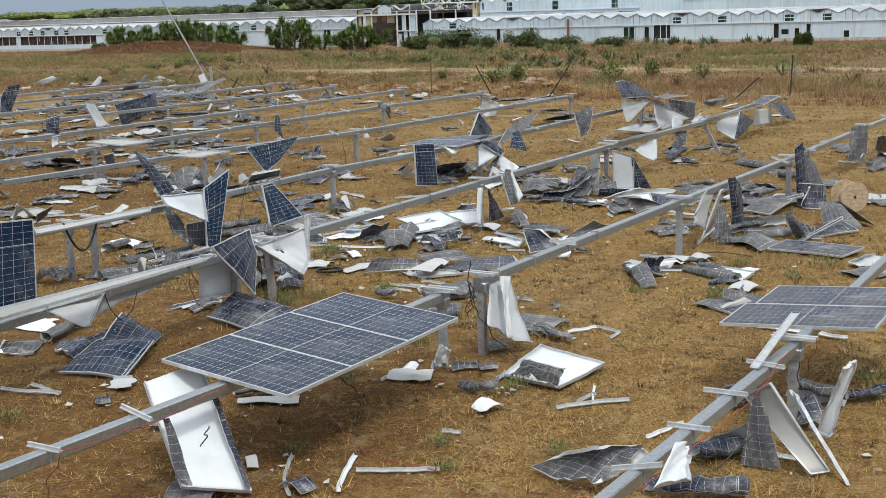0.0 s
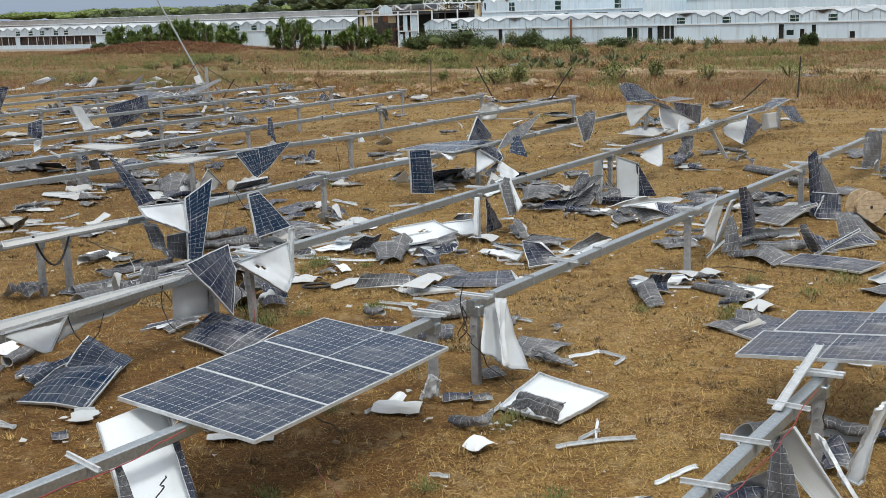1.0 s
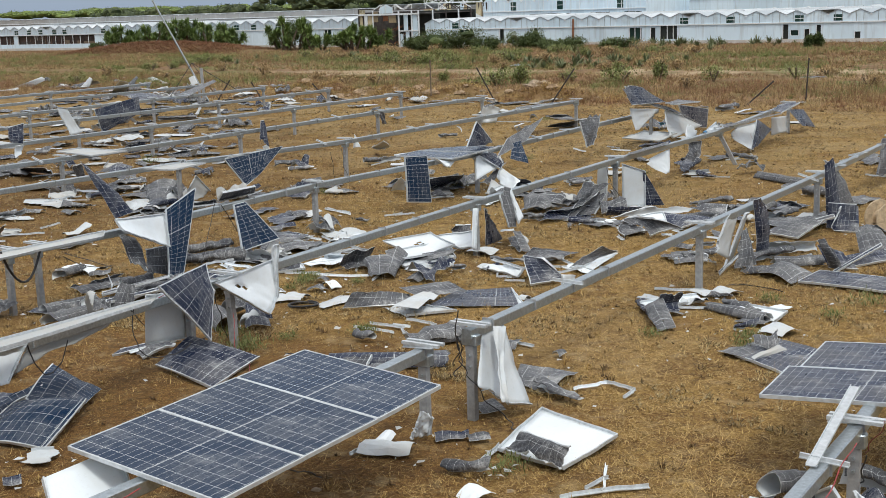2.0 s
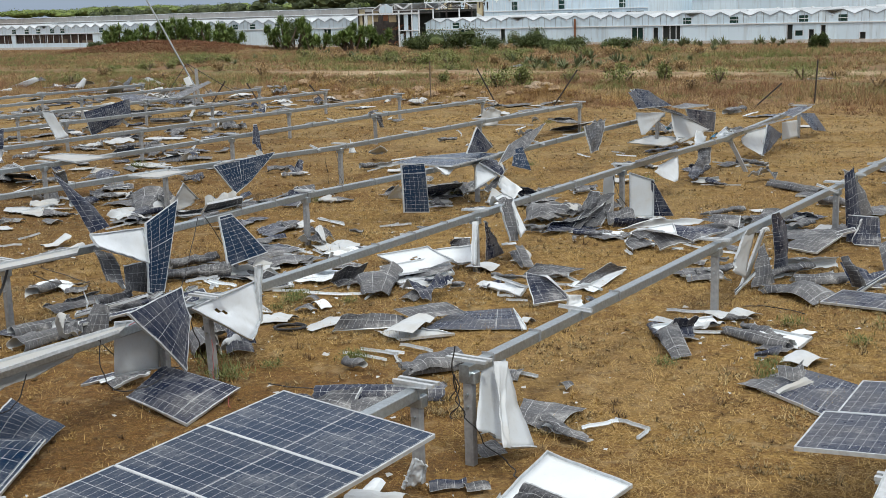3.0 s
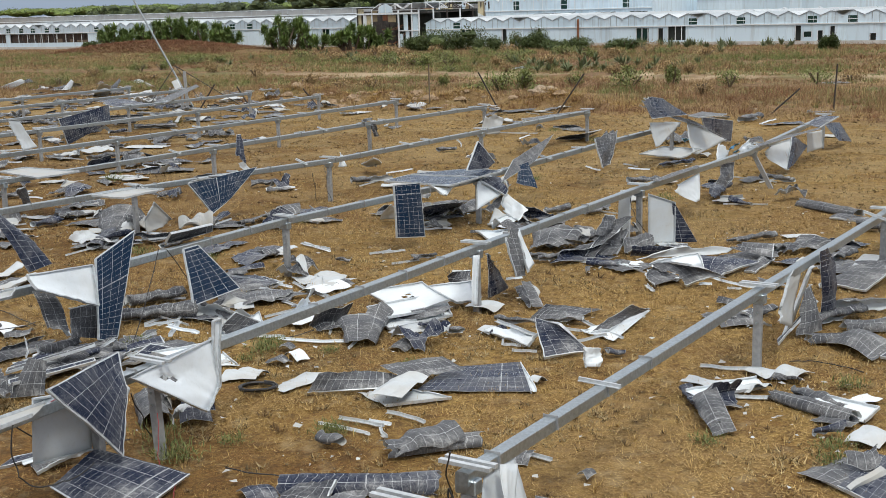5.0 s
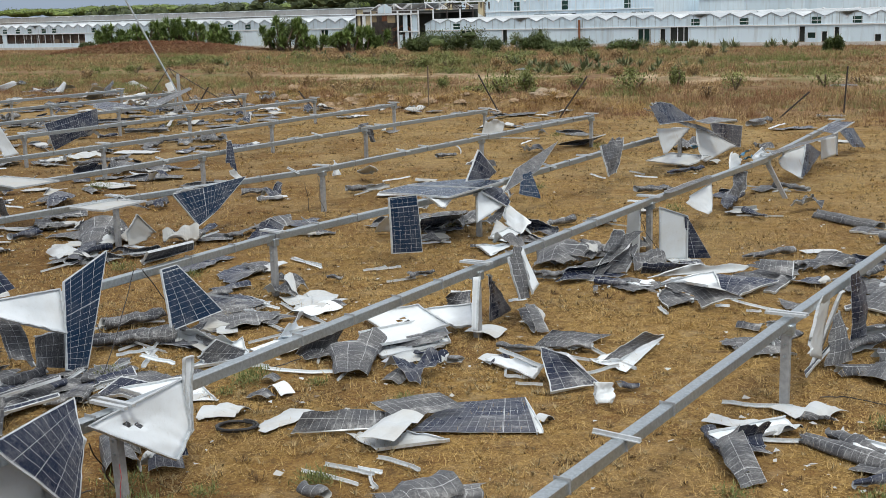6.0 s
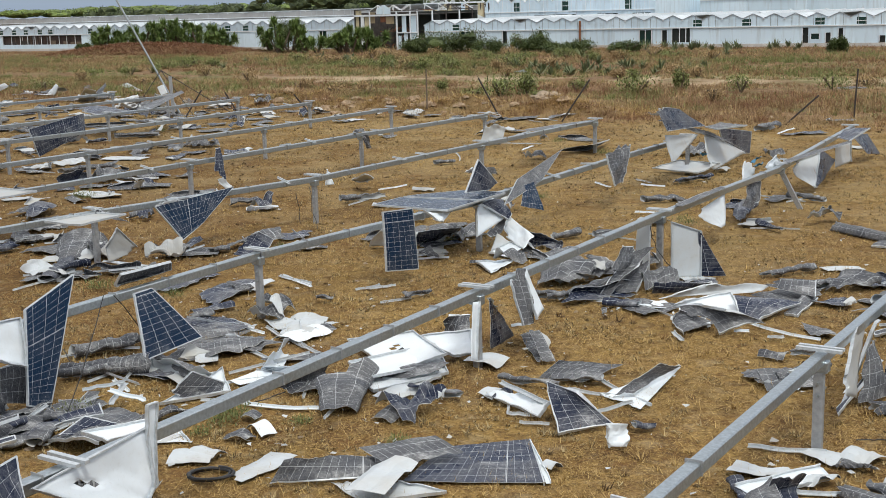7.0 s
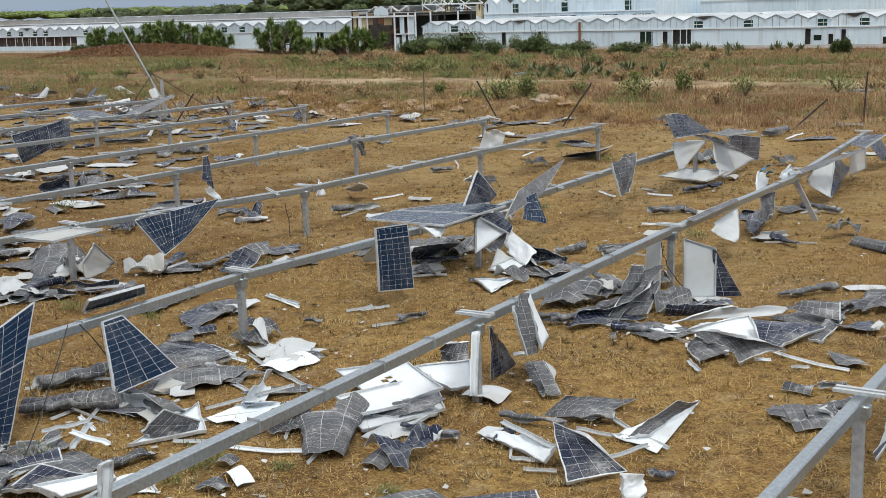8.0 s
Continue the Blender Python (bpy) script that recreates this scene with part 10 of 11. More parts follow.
debris("flat", -36.65, 103.34, 1.32, 1.75, 0.85, "cells", 0.12, 0.0, 540, "grey shattered solar panel lying flat on dry grass")
debris("wave", -14.78, 48.25, 1.29, 1.01, 0.64, "cells", 0.12, 0.0, 541, "grey buckled solar panel lying on dry grass")
strip(-14.93, 47.26, -0.10, 1.03, 0.06, 0.0, 542)
strip(-16.57, 47.85, -0.29, 0.91, 0.06, 0.0, 543)
debris("flat", -12.90, 51.85, 0.01, 1.44, 0.85, "cells", 0.12, 0.0, 544, "grey shattered solar panel lying flat on dry grass")
debris("crum", -10.46, 45.74, 0.66, 0.69, 0.8, "cells", 0.12, 0.0, 545, "crumpled grey sheet of shattered solar panel")
debris("flat", -9.51, 44.23, 0.46, 1.04, 0.8, "cells", 0.12, 0.0, 546, "grey shattered solar panel lying flat on dry grass")
debris("flat", -9.45, 50.87, 1.35, 1.75, 0.8, "cells", 0.12, 0.0, 547, "grey shattered solar panel lying flat on dry grass")
debris("crum", -9.60, 54.75, 0.60, 0.97, 0.8, "cells", 0.12, 0.0, 548, "crumpled grey sheet of shattered solar panel")
debris("roll", -10.79, 54.35, 0.61, 0.95, 0.8, "cells", 0.12, 0.0, 549, "tightly rolled grey shattered solar panel on dry grass")
strip(-12.33, 54.75, 0.41, 0.76, 0.08, 0.0, 550)
debris("wave", -9.30, 42.24, 0.16, 0.77, 0.8, "white", 0.12, 0.0, 551, "white-backed buckled solar panel lying on dry grass")
debris("fold", 2.08, 31.93, 0.55, 0.73, 0.8, "cells", 0.12, 0.0, 552, "grey solar panel folded over on itself")
debris("roll", 3.33, 34.46, 0.65, 0.76, 0.8, "cells", 0.12, 0.0, 553, "tightly rolled grey shattered solar panel on dry grass")
debris("tent", 2.05, 30.94, 1.25, 1.45, 0.72, "cells", 0.12, 0.0, 554, "grey solar panel folded into a tent")
debris("crum", 2.60, 30.57, 0.97, 1.02, 0.8, "cells", 0.12, 0.0, 555, "crumpled grey sheet of shattered solar panel")
debris("flat", 4.05, 30.02, 0.19, 1.17, 0.8, "cells", 0.12, 0.0, 556, "grey shattered solar panel lying flat on dry grass")
debris("roll", 1.76, 29.19, 0.40, 0.30, 0.6, "cells", 0.12, 0.0, 557, "tightly rolled grey shattered solar panel on dry grass")
debris("crum", 3.71, 31.57, 0.79, 0.59, 0.72, "cells", 0.12, 0.0, 558, "crumpled grey sheet of shattered solar panel")
debris("flat", 9.25, 30.59, 0.79, 1.16, 0.8, "cells", 0.12, 0.0, 559, "grey shattered solar panel lying flat on dry grass")
debris("flat", 7.48, 29.76, 0.19, 1.18, 0.8, "cells", 0.12, 0.0, 561, "grey shattered solar panel lying flat on dry grass")
debris("roll", 7.17, 27.36, 0.71, 1.19, 0.9, "cells", 0.12, 0.0, 562, "tightly rolled grey shattered solar panel on dry grass")
debris("flat", 6.89, 28.44, 0.25, 0.58, 0.64, "cells", 0.12, 0.0, 564, "grey shattered solar panel lying flat on dry grass")
debris("flat", 9.61, 28.18, 0.80, 1.00, 0.8, "white", 0.12, 0.0, 565, "white-backed solar panel lying flat on dry grass")
debris("flat", 9.43, 27.38, 0.37, 0.59, 0.8, "cells", 0.12, 0.0, 566, "grey shattered solar panel lying flat on dry grass")
debris("tent", 11.30, 32.81, 0.86, 1.27, 0.85, "cells", 0.12, 0.0, 567, "grey solar panel folded into a tent")
strip(10.98, 34.35, -0.72, 0.55, 0.08, 0.0, 568)
debris("flat", 12.04, 38.02, 0.39, 0.97, 0.8, "cells", 0.12, 0.0, 569, "grey shattered solar panel lying flat on dry grass")
debris("flat", -4.92, 23.41, 1.36, 1.09, 0.72, "cells", 0.12, 0.0, 570, "grey shattered solar panel lying flat on dry grass")
debris("roll", -4.82, 22.82, 0.71, 0.39, 0.6, "cells", 0.1, 0.0, 571, "tightly rolled grey shattered solar panel on dry grass")
debris("roll", -4.55, 22.94, 1.49, 0.55, 0.7, "cells", 0.12, 0.0, 572, "tightly rolled grey shattered solar panel on dry grass")
strip(-3.92, 23.89, 1.61, 0.84, 0.09, 0.25, 573)
strip(-4.15, 24.05, 0.58, 0.53, 0.06, 0.3, 574)
debris("scrap", -2.57, 22.39, -0.39, 0.37, 0.25, "white", 0.12, 0.0, 575, "small white-backed scrap of white backsheet")
debris("crum", -20.88, 82.64, 1.36, 1.75, 0.85, "cells", 0.3, 0.0, 576, "crumpled grey sheet of shattered solar panel")
verge_rnd = random.Random(5)
for k, (vx, vy, spread) in enumerate([(-26.6, 86.5, 1.6)] * 9 + [(-21.6, 81.5, 1.2)] * 9 + [(-17.3, 76.5, 1.0)] * 8 + [(-10.8, 72.5, 1.2)] * 5 + [(-14.5, 70.0, 1.6)] * 6):
    form, words = verge_rnd.choice((("crum", "crumpled grey sheet of shattered solar panel"), ("tent", "grey solar panel folded into a tent"), ("wave", "grey buckled solar panel lying on dry grass"), ("flat", "grey shattered solar panel lying flat on dry grass")))
    face = "white" if verge_rnd.random() < 0.22 else "cells"
    here = Vector((vx + verge_rnd.gauss(0, 1.0) * spread, vy + verge_rnd.gauss(0, 1.2) * spread, 0))
    debris(form, here.x, here.y, verge_rnd.gauss(0.4, 0.7), verge_rnd.uniform(1.0, 1.9), verge_rnd.uniform(0.6, 1.0), face, verge_rnd.uniform(0.14, 0.3), ground_height(here.dot(EA), here.dot(ED)) + verge_rnd.uniform(0.0, 0.12), 2300 + k, words if face == "cells" else words.replace("grey ", "white-backed ").replace("shattered ", ""))
sheet((1.22, 51.9, 0.92), (1.88, 52.0, 0.62), (1.66, 52.1, 0.02), (0.92, 51.8, 0.06), "white", 0.5, 0.1, 0.06, 0, "crumpled white backsheet hanging from the tube end", 840)
debris("crum", -25.63, 79.14, 1.06, 1.30, 0.85, "white", 0.3, 0.0, 577, "crumpled white-backed sheet of white backsheet")
debris("tent", -20.26, 73.73, 1.52, 1.75, 0.85, "cells", 0.12, 0.0, 578, "grey solar panel folded into a tent")
debris("crum", -14.32, 75.31, 1.20, 1.75, 0.85, "cells", 0.12, 0.0, 579, "crumpled grey sheet of shattered solar panel")
debris("wave", -13.60, 79.68, -1.10, 1.75, 0.8, "white", 0.12, 0.0, 580, "white-backed buckled solar panel lying on dry grass")
debris("crum", -9.21, 67.53, 1.19, 1.68, 0.85, "white", 0.25, 0.0, 581, "crumpled white-backed sheet of white backsheet")
debris("flat", -11.01, 72.36, 0.64, 1.37, 0.85, "cells", 0.12, 0.0, 582, "grey shattered solar panel lying flat on dry grass")
debris("wave", -8.42, 78.06, 1.37, 1.75, 0.8, "white", 0.12, 0.0, 583, "white-backed buckled solar panel lying on dry grass")
debris("crum", -2.01, 65.03, 1.17, 1.61, 0.85, "white", 0.3, 0.0, 584, "crumpled white-backed sheet of white backsheet")
debris("wave", -0.29, 35.34, 0.76, 1.43, 0.72, "cells", 0.12, 0.0, 585, "grey buckled solar panel lying on dry grass")
debris("crum", 0.12, 34.62, 1.33, 1.17, 0.56, "cells", 0.12, 0.0, 586, "crumpled grey sheet of shattered solar panel")
debris("flat", -0.40, 33.39, 0.33, 0.73, 0.72, "white", 0.12, 0.0, 587, "white-backed solar panel lying flat on dry grass")
strip(-0.33, 33.12, 0.20, 0.65, 0.06, 0.0, 588)
debris("flat", -0.41, 34.16, 0.57, 0.52, 0.64, "cells", 0.12, 0.0, 589, "grey shattered solar panel lying flat on dry grass")
debris("wave", 4.66, 97.65, 0.73, 1.55, 0.85, "white", 0.12, 0.0, 590, "white-backed buckled solar panel lying on dry grass")
debris("flat", 20.88, 74.16, -0.98, 1.75, 0.85, "cells", 0.12, 0.0, 591, "grey shattered solar panel lying flat on dry grass")
debris("crum", 5.70, 69.53, 0.59, 0.95, 0.85, "white", 0.12, 0.0, 592, "crumpled white-backed sheet of white backsheet")
debris("roll", -5.59, 23.78, 0.83, 0.69, 0.8, "cells", 0.14, 0.0, 593, "tightly rolled grey shattered solar panel on dry grass")
debris("roll", -5.18, 23.08, 1.10, 0.86, 0.8, "cells", 0.12, 0.0, 594, "tightly rolled grey shattered solar panel on dry grass")
debris("roll", -5.04, 23.94, 0.99, 0.52, 0.6, "cells", 0.1, 0.0, 595, "tightly rolled grey shattered solar panel on dry grass")
debris("crum", -3.45, 21.20, 0.59, 0.29, 0.64, "cells", 0.12, 0.0, 596, "crumpled grey sheet of shattered solar panel")
strip(-4.51, 23.43, 1.17, 0.50, 0.07, 0.0, 597)
debris("flat", -6.12, 23.88, 0.91, 1.55, 0.52, "cells", 0.13, 0.0, 598, "grey shattered solar panel lying flat on dry grass")
debris("flat", -6.51, 21.92, 2.64, 0.63, 0.49, "cells", 0.13, 0.0, 599, "grey shattered solar panel lying flat on dry grass")
debris("roll", -7.11, 24.63, 1.03, 0.72, 0.53, "cells", 0.13, 0.0, 600, "tightly rolled grey shattered solar panel on dry grass")
debris("crum", -7.39, 21.70, 0.59, 0.68, 0.68, "cells", 0.13, 0.0, 601, "crumpled grey sheet of shattered solar panel")
debris("crum", -7.57, 32.10, 2.30, 1.45, 0.63, "white", 0.13, 0.0, 602, "crumpled white-backed sheet of white backsheet")
debris("flat", -10.30, 29.06, 0.84, 1.23, 0.89, "cells", 0.13, 0.0, 603, "grey shattered solar panel lying flat on dry grass")
debris("scrap", -9.36, 32.07, 2.33, 0.50, 0.35, "cells", 0.13, 0.0, 604, "small grey scrap of shattered solar panel")
strip(-9.28, 30.28, 1.25, 0.74, 0.06, 0.0, 605)
debris("flat", -2.93, 34.06, 1.54, 0.64, 0.89, "cells", 0.13, 0.0, 606, "grey shattered solar panel lying flat on dry grass")
strip(-9.61, 29.14, 0.17, 1.07, 0.06, 0.0, 607)
debris("flat", -5.21, 34.00, 0.05, 1.09, 0.81, "cells", 0.13, 0.0, 608, "grey shattered solar panel lying flat on dry grass")
debris("flat", -7.33, 31.66, 0.19, 1.08, 0.78, "cells", 0.13, 0.0, 609, "grey shattered solar panel lying flat on dry grass")
strip(-10.12, 28.25, 0.35, 0.99, 0.06, 0.0, 610)
debris("roll", -7.21, 32.38, 0.74, 0.81, 0.48, "cells", 0.13, 0.0, 611, "tightly rolled grey shattered solar panel on dry grass")
debris("scrap", -10.41, 32.42, 3.00, 0.50, 0.35, "cells", 0.13, 0.0, 612, "small grey scrap of shattered solar panel")
debris("wave", -9.33, 35.88, 1.85, 1.49, 0.61, "cells", 0.13, 0.0, 613, "grey buckled solar panel lying on dry grass")
debris("flat", -9.17, 37.70, 1.83, 0.67, 0.47, "white", 0.13, 0.0, 614, "white-backed solar panel lying flat on dry grass")
debris("flat", -10.80, 31.74, 1.58, 1.28, 0.48, "cells", 0.13, 0.0, 615, "grey shattered solar panel lying flat on dry grass")
strip(-6.42, 42.32, 1.65, 1.42, 0.06, 0.0, 616)
debris("scrap", -9.36, 35.67, 2.62, 0.50, 0.35, "cells", 0.13, 0.0, 617, "small grey scrap of shattered solar panel")
debris("crum", -12.76, 32.90, 2.41, 1.57, 0.90, "cells", 0.13, 0.0, 618, "crumpled grey sheet of shattered solar panel")
debris("scrap", -9.40, 36.87, 1.56, 0.50, 0.35, "cells", 0.13, 0.0, 619, "small grey scrap of shattered solar panel")
debris("wave", -10.06, 35.74, 2.87, 0.87, 0.47, "white", 0.13, 0.0, 620, "white-backed buckled solar panel lying on dry grass")
debris("flat", -6.89, 42.27, 0.66, 1.42, 0.70, "cells", 0.13, 0.0, 621, "grey shattered solar panel lying flat on dry grass")
debris("flat", -12.25, 43.66, 1.98, 1.42, 0.48, "cells", 0.13, 0.0, 622, "grey shattered solar panel lying flat on dry grass")
debris("flat", -8.91, 46.37, 2.10, 1.33, 0.59, "cells", 0.13, 0.0, 623, "grey shattered solar panel lying flat on dry grass")
debris("flat", -9.40, 45.58, 0.15, 1.35, 0.60, "white", 0.13, 0.0, 624, "white-backed solar panel lying flat on dry grass")
debris("flat", -8.00, 45.96, 1.33, 0.71, 0.46, "cells", 0.13, 0.0, 625, "grey shattered solar panel lying flat on dry grass")
debris("wave", -9.30, 46.03, 1.96, 1.42, 0.73, "cells", 0.13, 0.0, 626, "grey buckled solar panel lying on dry grass")
debris("scrap", -14.30, 38.66, 1.59, 0.50, 0.35, "cells", 0.13, 0.0, 627, "small grey scrap of shattered solar panel")
debris("tent", -14.13, 40.20, 1.45, 0.79, 0.87, "cells", 0.13, 0.0, 628, "grey solar panel folded into a tent")
debris("crum", -12.52, 41.45, 1.25, 0.70, 0.73, "cells", 0.13, 0.0, 629, "crumpled grey sheet of shattered solar panel")
debris("scrap", -10.92, 43.67, 0.59, 0.50, 0.35, "cells", 0.13, 0.0, 630, "small grey scrap of shattered solar panel")
debris("tent", -13.54, 39.95, 2.47, 1.54, 0.47, "cells", 0.13, 0.0, 631, "grey solar panel folded into a tent")
strip(-12.22, 39.77, 0.74, 1.54, 0.06, 0.0, 632)
debris("flat", -11.68, 42.07, 0.87, 0.77, 0.55, "white", 0.13, 0.0, 633, "white-backed solar panel lying flat on dry grass")
debris("scrap", -14.79, 48.34, 2.72, 0.50, 0.35, "cells", 0.13, 0.0, 634, "small grey scrap of shattered solar panel")
debris("tent", -11.09, 52.31, 1.47, 1.52, 0.59, "cells", 0.13, 0.0, 635, "grey solar panel folded into a tent")
debris("flat", -11.52, 53.60, 3.00, 0.91, 0.66, "cells", 0.13, 0.0, 636, "grey shattered solar panel lying flat on dry grass")
debris("flat", -13.20, 47.72, 1.79, 0.99, 0.59, "cells", 0.13, 0.0, 637, "grey shattered solar panel lying flat on dry grass")
debris("tent", -14.68, 45.78, 0.45, 1.05, 0.48, "cells", 0.13, 0.0, 638, "grey solar panel folded into a tent")
debris("wave", -13.31, 48.62, 1.06, 1.55, 0.73, "cells", 0.13, 0.0, 639, "grey buckled solar panel lying on dry grass")
debris("flat", -10.81, 51.62, 1.47, 0.70, 0.52, "cells", 0.13, 0.0, 640, "grey shattered solar panel lying flat on dry grass")
debris("flat", -11.14, 50.96, 2.91, 1.53, 0.90, "white", 0.13, 0.0, 641, "white-backed solar panel lying flat on dry grass")
debris("tent", -10.00, 53.30, 1.51, 0.88, 0.84, "cells", 0.13, 0.0, 642, "grey solar panel folded into a tent")
debris("crum", -13.05, 48.73, 1.81, 1.47, 0.73, "white", 0.13, 0.0, 643, "crumpled white-backed sheet of white backsheet")
debris("crum", -12.76, 49.64, 0.86, 1.55, 0.67, "white", 0.13, 0.0, 644, "crumpled white-backed sheet of white backsheet")
debris("crum", -16.75, 44.15, 1.13, 1.05, 0.87, "cells", 0.13, 0.0, 645, "crumpled grey sheet of shattered solar panel")
debris("scrap", -21.06, 47.78, 1.83, 0.50, 0.35, "white", 0.13, 0.0, 646, "small white-backed scrap of white backsheet")
debris("crum", -15.10, 54.36, 0.88, 1.39, 0.77, "cells", 0.13, 0.0, 647, "crumpled grey sheet of shattered solar panel")
debris("crum", -19.13, 50.80, 2.80, 0.63, 0.88, "white", 0.13, 0.0, 648, "crumpled white-backed sheet of white backsheet")
debris("flat", -18.59, 48.90, 1.31, 0.69, 0.77, "cells", 0.13, 0.0, 649, "grey shattered solar panel lying flat on dry grass")
debris("crum", -12.04, 59.20, 0.95, 0.84, 0.46, "cells", 0.13, 0.0, 650, "crumpled grey sheet of shattered solar panel")
strip(-17.22, 49.69, 0.56, 1.00, 0.06, 0.0, 651)
debris("flat", -12.36, 58.73, 0.15, 0.62, 0.80, "cells", 0.13, 0.0, 652, "grey shattered solar panel lying flat on dry grass")
strip(-18.57, 48.98, 1.58, 1.43, 0.06, 0.0, 653)
strip(-16.50, 50.99, 0.11, 1.53, 0.06, 0.0, 654)
debris("roll", -17.34, 52.27, 0.33, 0.76, 0.53, "cells", 0.13, 0.0, 655, "tightly rolled grey shattered solar panel on dry grass")
debris("tent", -16.73, 48.66, 2.98, 1.12, 0.55, "white", 0.13, 0.0, 656, "white-backed solar panel folded into a tent")
debris("scrap", -17.83, 52.19, 0.79, 0.50, 0.35, "cells", 0.13, 0.0, 657, "small grey scrap of shattered solar panel")
debris("roll", -15.07, 52.70, 2.20, 1.27, 0.42, "cells", 0.13, 0.0, 658, "tightly rolled grey shattered solar panel on dry grass")
debris("scrap", -15.33, 55.75, 1.99, 0.50, 0.35, "cells", 0.13, 0.0, 659, "small grey scrap of shattered solar panel")
debris("tent", -23.76, 51.32, 2.85, 0.82, 0.85, "cells", 0.13, 0.0, 660, "grey solar panel folded into a tent")
debris("scrap", -18.72, 58.37, 0.32, 0.50, 0.35, "white", 0.13, 0.0, 661, "small white-backed scrap of white backsheet")
debris("flat", -18.79, 57.66, 1.39, 1.22, 0.81, "cells", 0.13, 0.0, 662, "grey shattered solar panel lying flat on dry grass")
strip(-23.24, 51.67, 2.51, 1.31, 0.06, 0.0, 663)
debris("scrap", -19.52, 60.32, 1.24, 0.50, 0.35, "cells", 0.13, 0.0, 664, "small grey scrap of shattered solar panel")
debris("flat", -22.96, 52.68, 1.93, 0.99, 0.45, "cells", 0.13, 0.0, 665, "grey shattered solar panel lying flat on dry grass")
debris("tent", -22.45, 51.23, 1.87, 1.10, 0.89, "cells", 0.13, 0.0, 666, "grey solar panel folded into a tent")
debris("wave", -24.04, 52.52, 1.40, 0.74, 0.43, "white", 0.13, 0.0, 667, "white-backed buckled solar panel lying on dry grass")
debris("wave", -24.79, 48.99, 1.22, 0.75, 0.77, "cells", 0.13, 0.0, 668, "grey buckled solar panel lying on dry grass")
debris("flat", -21.19, 57.75, 1.27, 1.06, 0.58, "cells", 0.13, 0.0, 669, "grey shattered solar panel lying flat on dry grass")
debris("flat", -18.19, 61.93, 0.72, 0.66, 0.45, "cells", 0.13, 0.0, 670, "grey shattered solar panel lying flat on dry grass")
debris("wave", -23.63, 55.54, 0.29, 1.36, 0.62, "cells", 0.13, 0.0, 671, "grey buckled solar panel lying on dry grass")
debris("wave", -23.47, 49.96, 0.92, 0.90, 0.58, "cells", 0.13, 0.0, 672, "grey buckled solar panel lying on dry grass")
debris("flat", -14.12, 66.04, 1.54, 1.08, 0.57, "cells", 0.13, 0.0, 673, "grey shattered solar panel lying flat on dry grass")
debris("scrap", -20.57, 55.68, 2.59, 0.50, 0.35, "cells", 0.13, 0.0, 674, "small grey scrap of shattered solar panel")
debris("roll", -19.88, 59.38, 1.80, 0.61, 0.64, "cells", 0.13, 0.0, 675, "tightly rolled grey shattered solar panel on dry grass")
debris("tent", -24.11, 60.87, 1.94, 0.90, 0.41, "white", 0.13, 0.0, 676, "white-backed solar panel folded into a tent")
debris("crum", -21.33, 66.27, 1.19, 1.46, 0.52, "cells", 0.13, 0.0, 677, "crumpled grey sheet of shattered solar panel")
debris("tent", -24.47, 59.62, 3.01, 1.00, 0.66, "cells", 0.13, 0.0, 678, "grey solar panel folded into a tent")
debris("scrap", -28.92, 54.12, 1.35, 0.50, 0.35, "cells", 0.13, 0.0, 679, "small grey scrap of shattered solar panel")
debris("wave", -26.48, 53.36, 0.63, 0.94, 0.67, "cells", 0.13, 0.0, 680, "grey buckled solar panel lying on dry grass")
debris("roll", -25.31, 55.57, 2.41, 0.97, 0.85, "cells", 0.13, 0.0, 681, "tightly rolled grey shattered solar panel on dry grass")
debris("scrap", -25.81, 55.42, 0.58, 0.50, 0.35, "cells", 0.13, 0.0, 682, "small grey scrap of shattered solar panel")
debris("scrap", -18.38, 66.80, 0.42, 0.50, 0.35, "cells", 0.13, 0.0, 683, "small grey scrap of shattered solar panel")
debris("scrap", -21.02, 61.99, 0.38, 0.50, 0.35, "white", 0.13, 0.0, 684, "small white-backed scrap of white backsheet")
debris("crum", -22.74, 58.03, 1.21, 1.24, 0.73, "cells", 0.13, 0.0, 685, "crumpled grey sheet of shattered solar panel")
strip(-20.46, 66.32, 1.46, 0.64, 0.06, 0.0, 686)
strip(-24.51, 58.27, 0.85, 0.66, 0.06, 0.0, 687)
debris("flat", -19.52, 65.35, 1.13, 1.56, 0.86, "cells", 0.13, 0.0, 688, "grey shattered solar panel lying flat on dry grass")
debris("crum", -22.86, 62.44, 0.43, 0.71, 0.46, "cells", 0.13, 0.0, 689, "crumpled grey sheet of shattered solar panel")
debris("flat", -28.68, 59.94, 2.04, 1.27, 0.62, "cells", 0.13, 0.0, 690, "grey shattered solar panel lying flat on dry grass")
debris("roll", -25.07, 67.17, 2.60, 0.90, 0.56, "cells", 0.13, 0.0, 691, "tightly rolled grey shattered solar panel on dry grass")
debris("crum", -27.96, 63.28, 0.92, 1.04, 0.45, "cells", 0.13, 0.0, 692, "crumpled grey sheet of shattered solar panel")
debris("roll", -22.11, 71.57, 0.53, 1.55, 0.66, "cells", 0.13, 0.0, 693, "tightly rolled grey shattered solar panel on dry grass")
debris("tent", -29.29, 59.44, 0.62, 0.93, 0.43, "cells", 0.13, 0.0, 694, "grey solar panel folded into a tent")
debris("tent", -31.41, 56.50, 1.14, 0.78, 0.82, "cells", 0.13, 0.0, 695, "grey solar panel folded into a tent")
debris("flat", -25.63, 65.56, 2.90, 0.97, 0.81, "cells", 0.13, 0.0, 696, "grey shattered solar panel lying flat on dry grass")
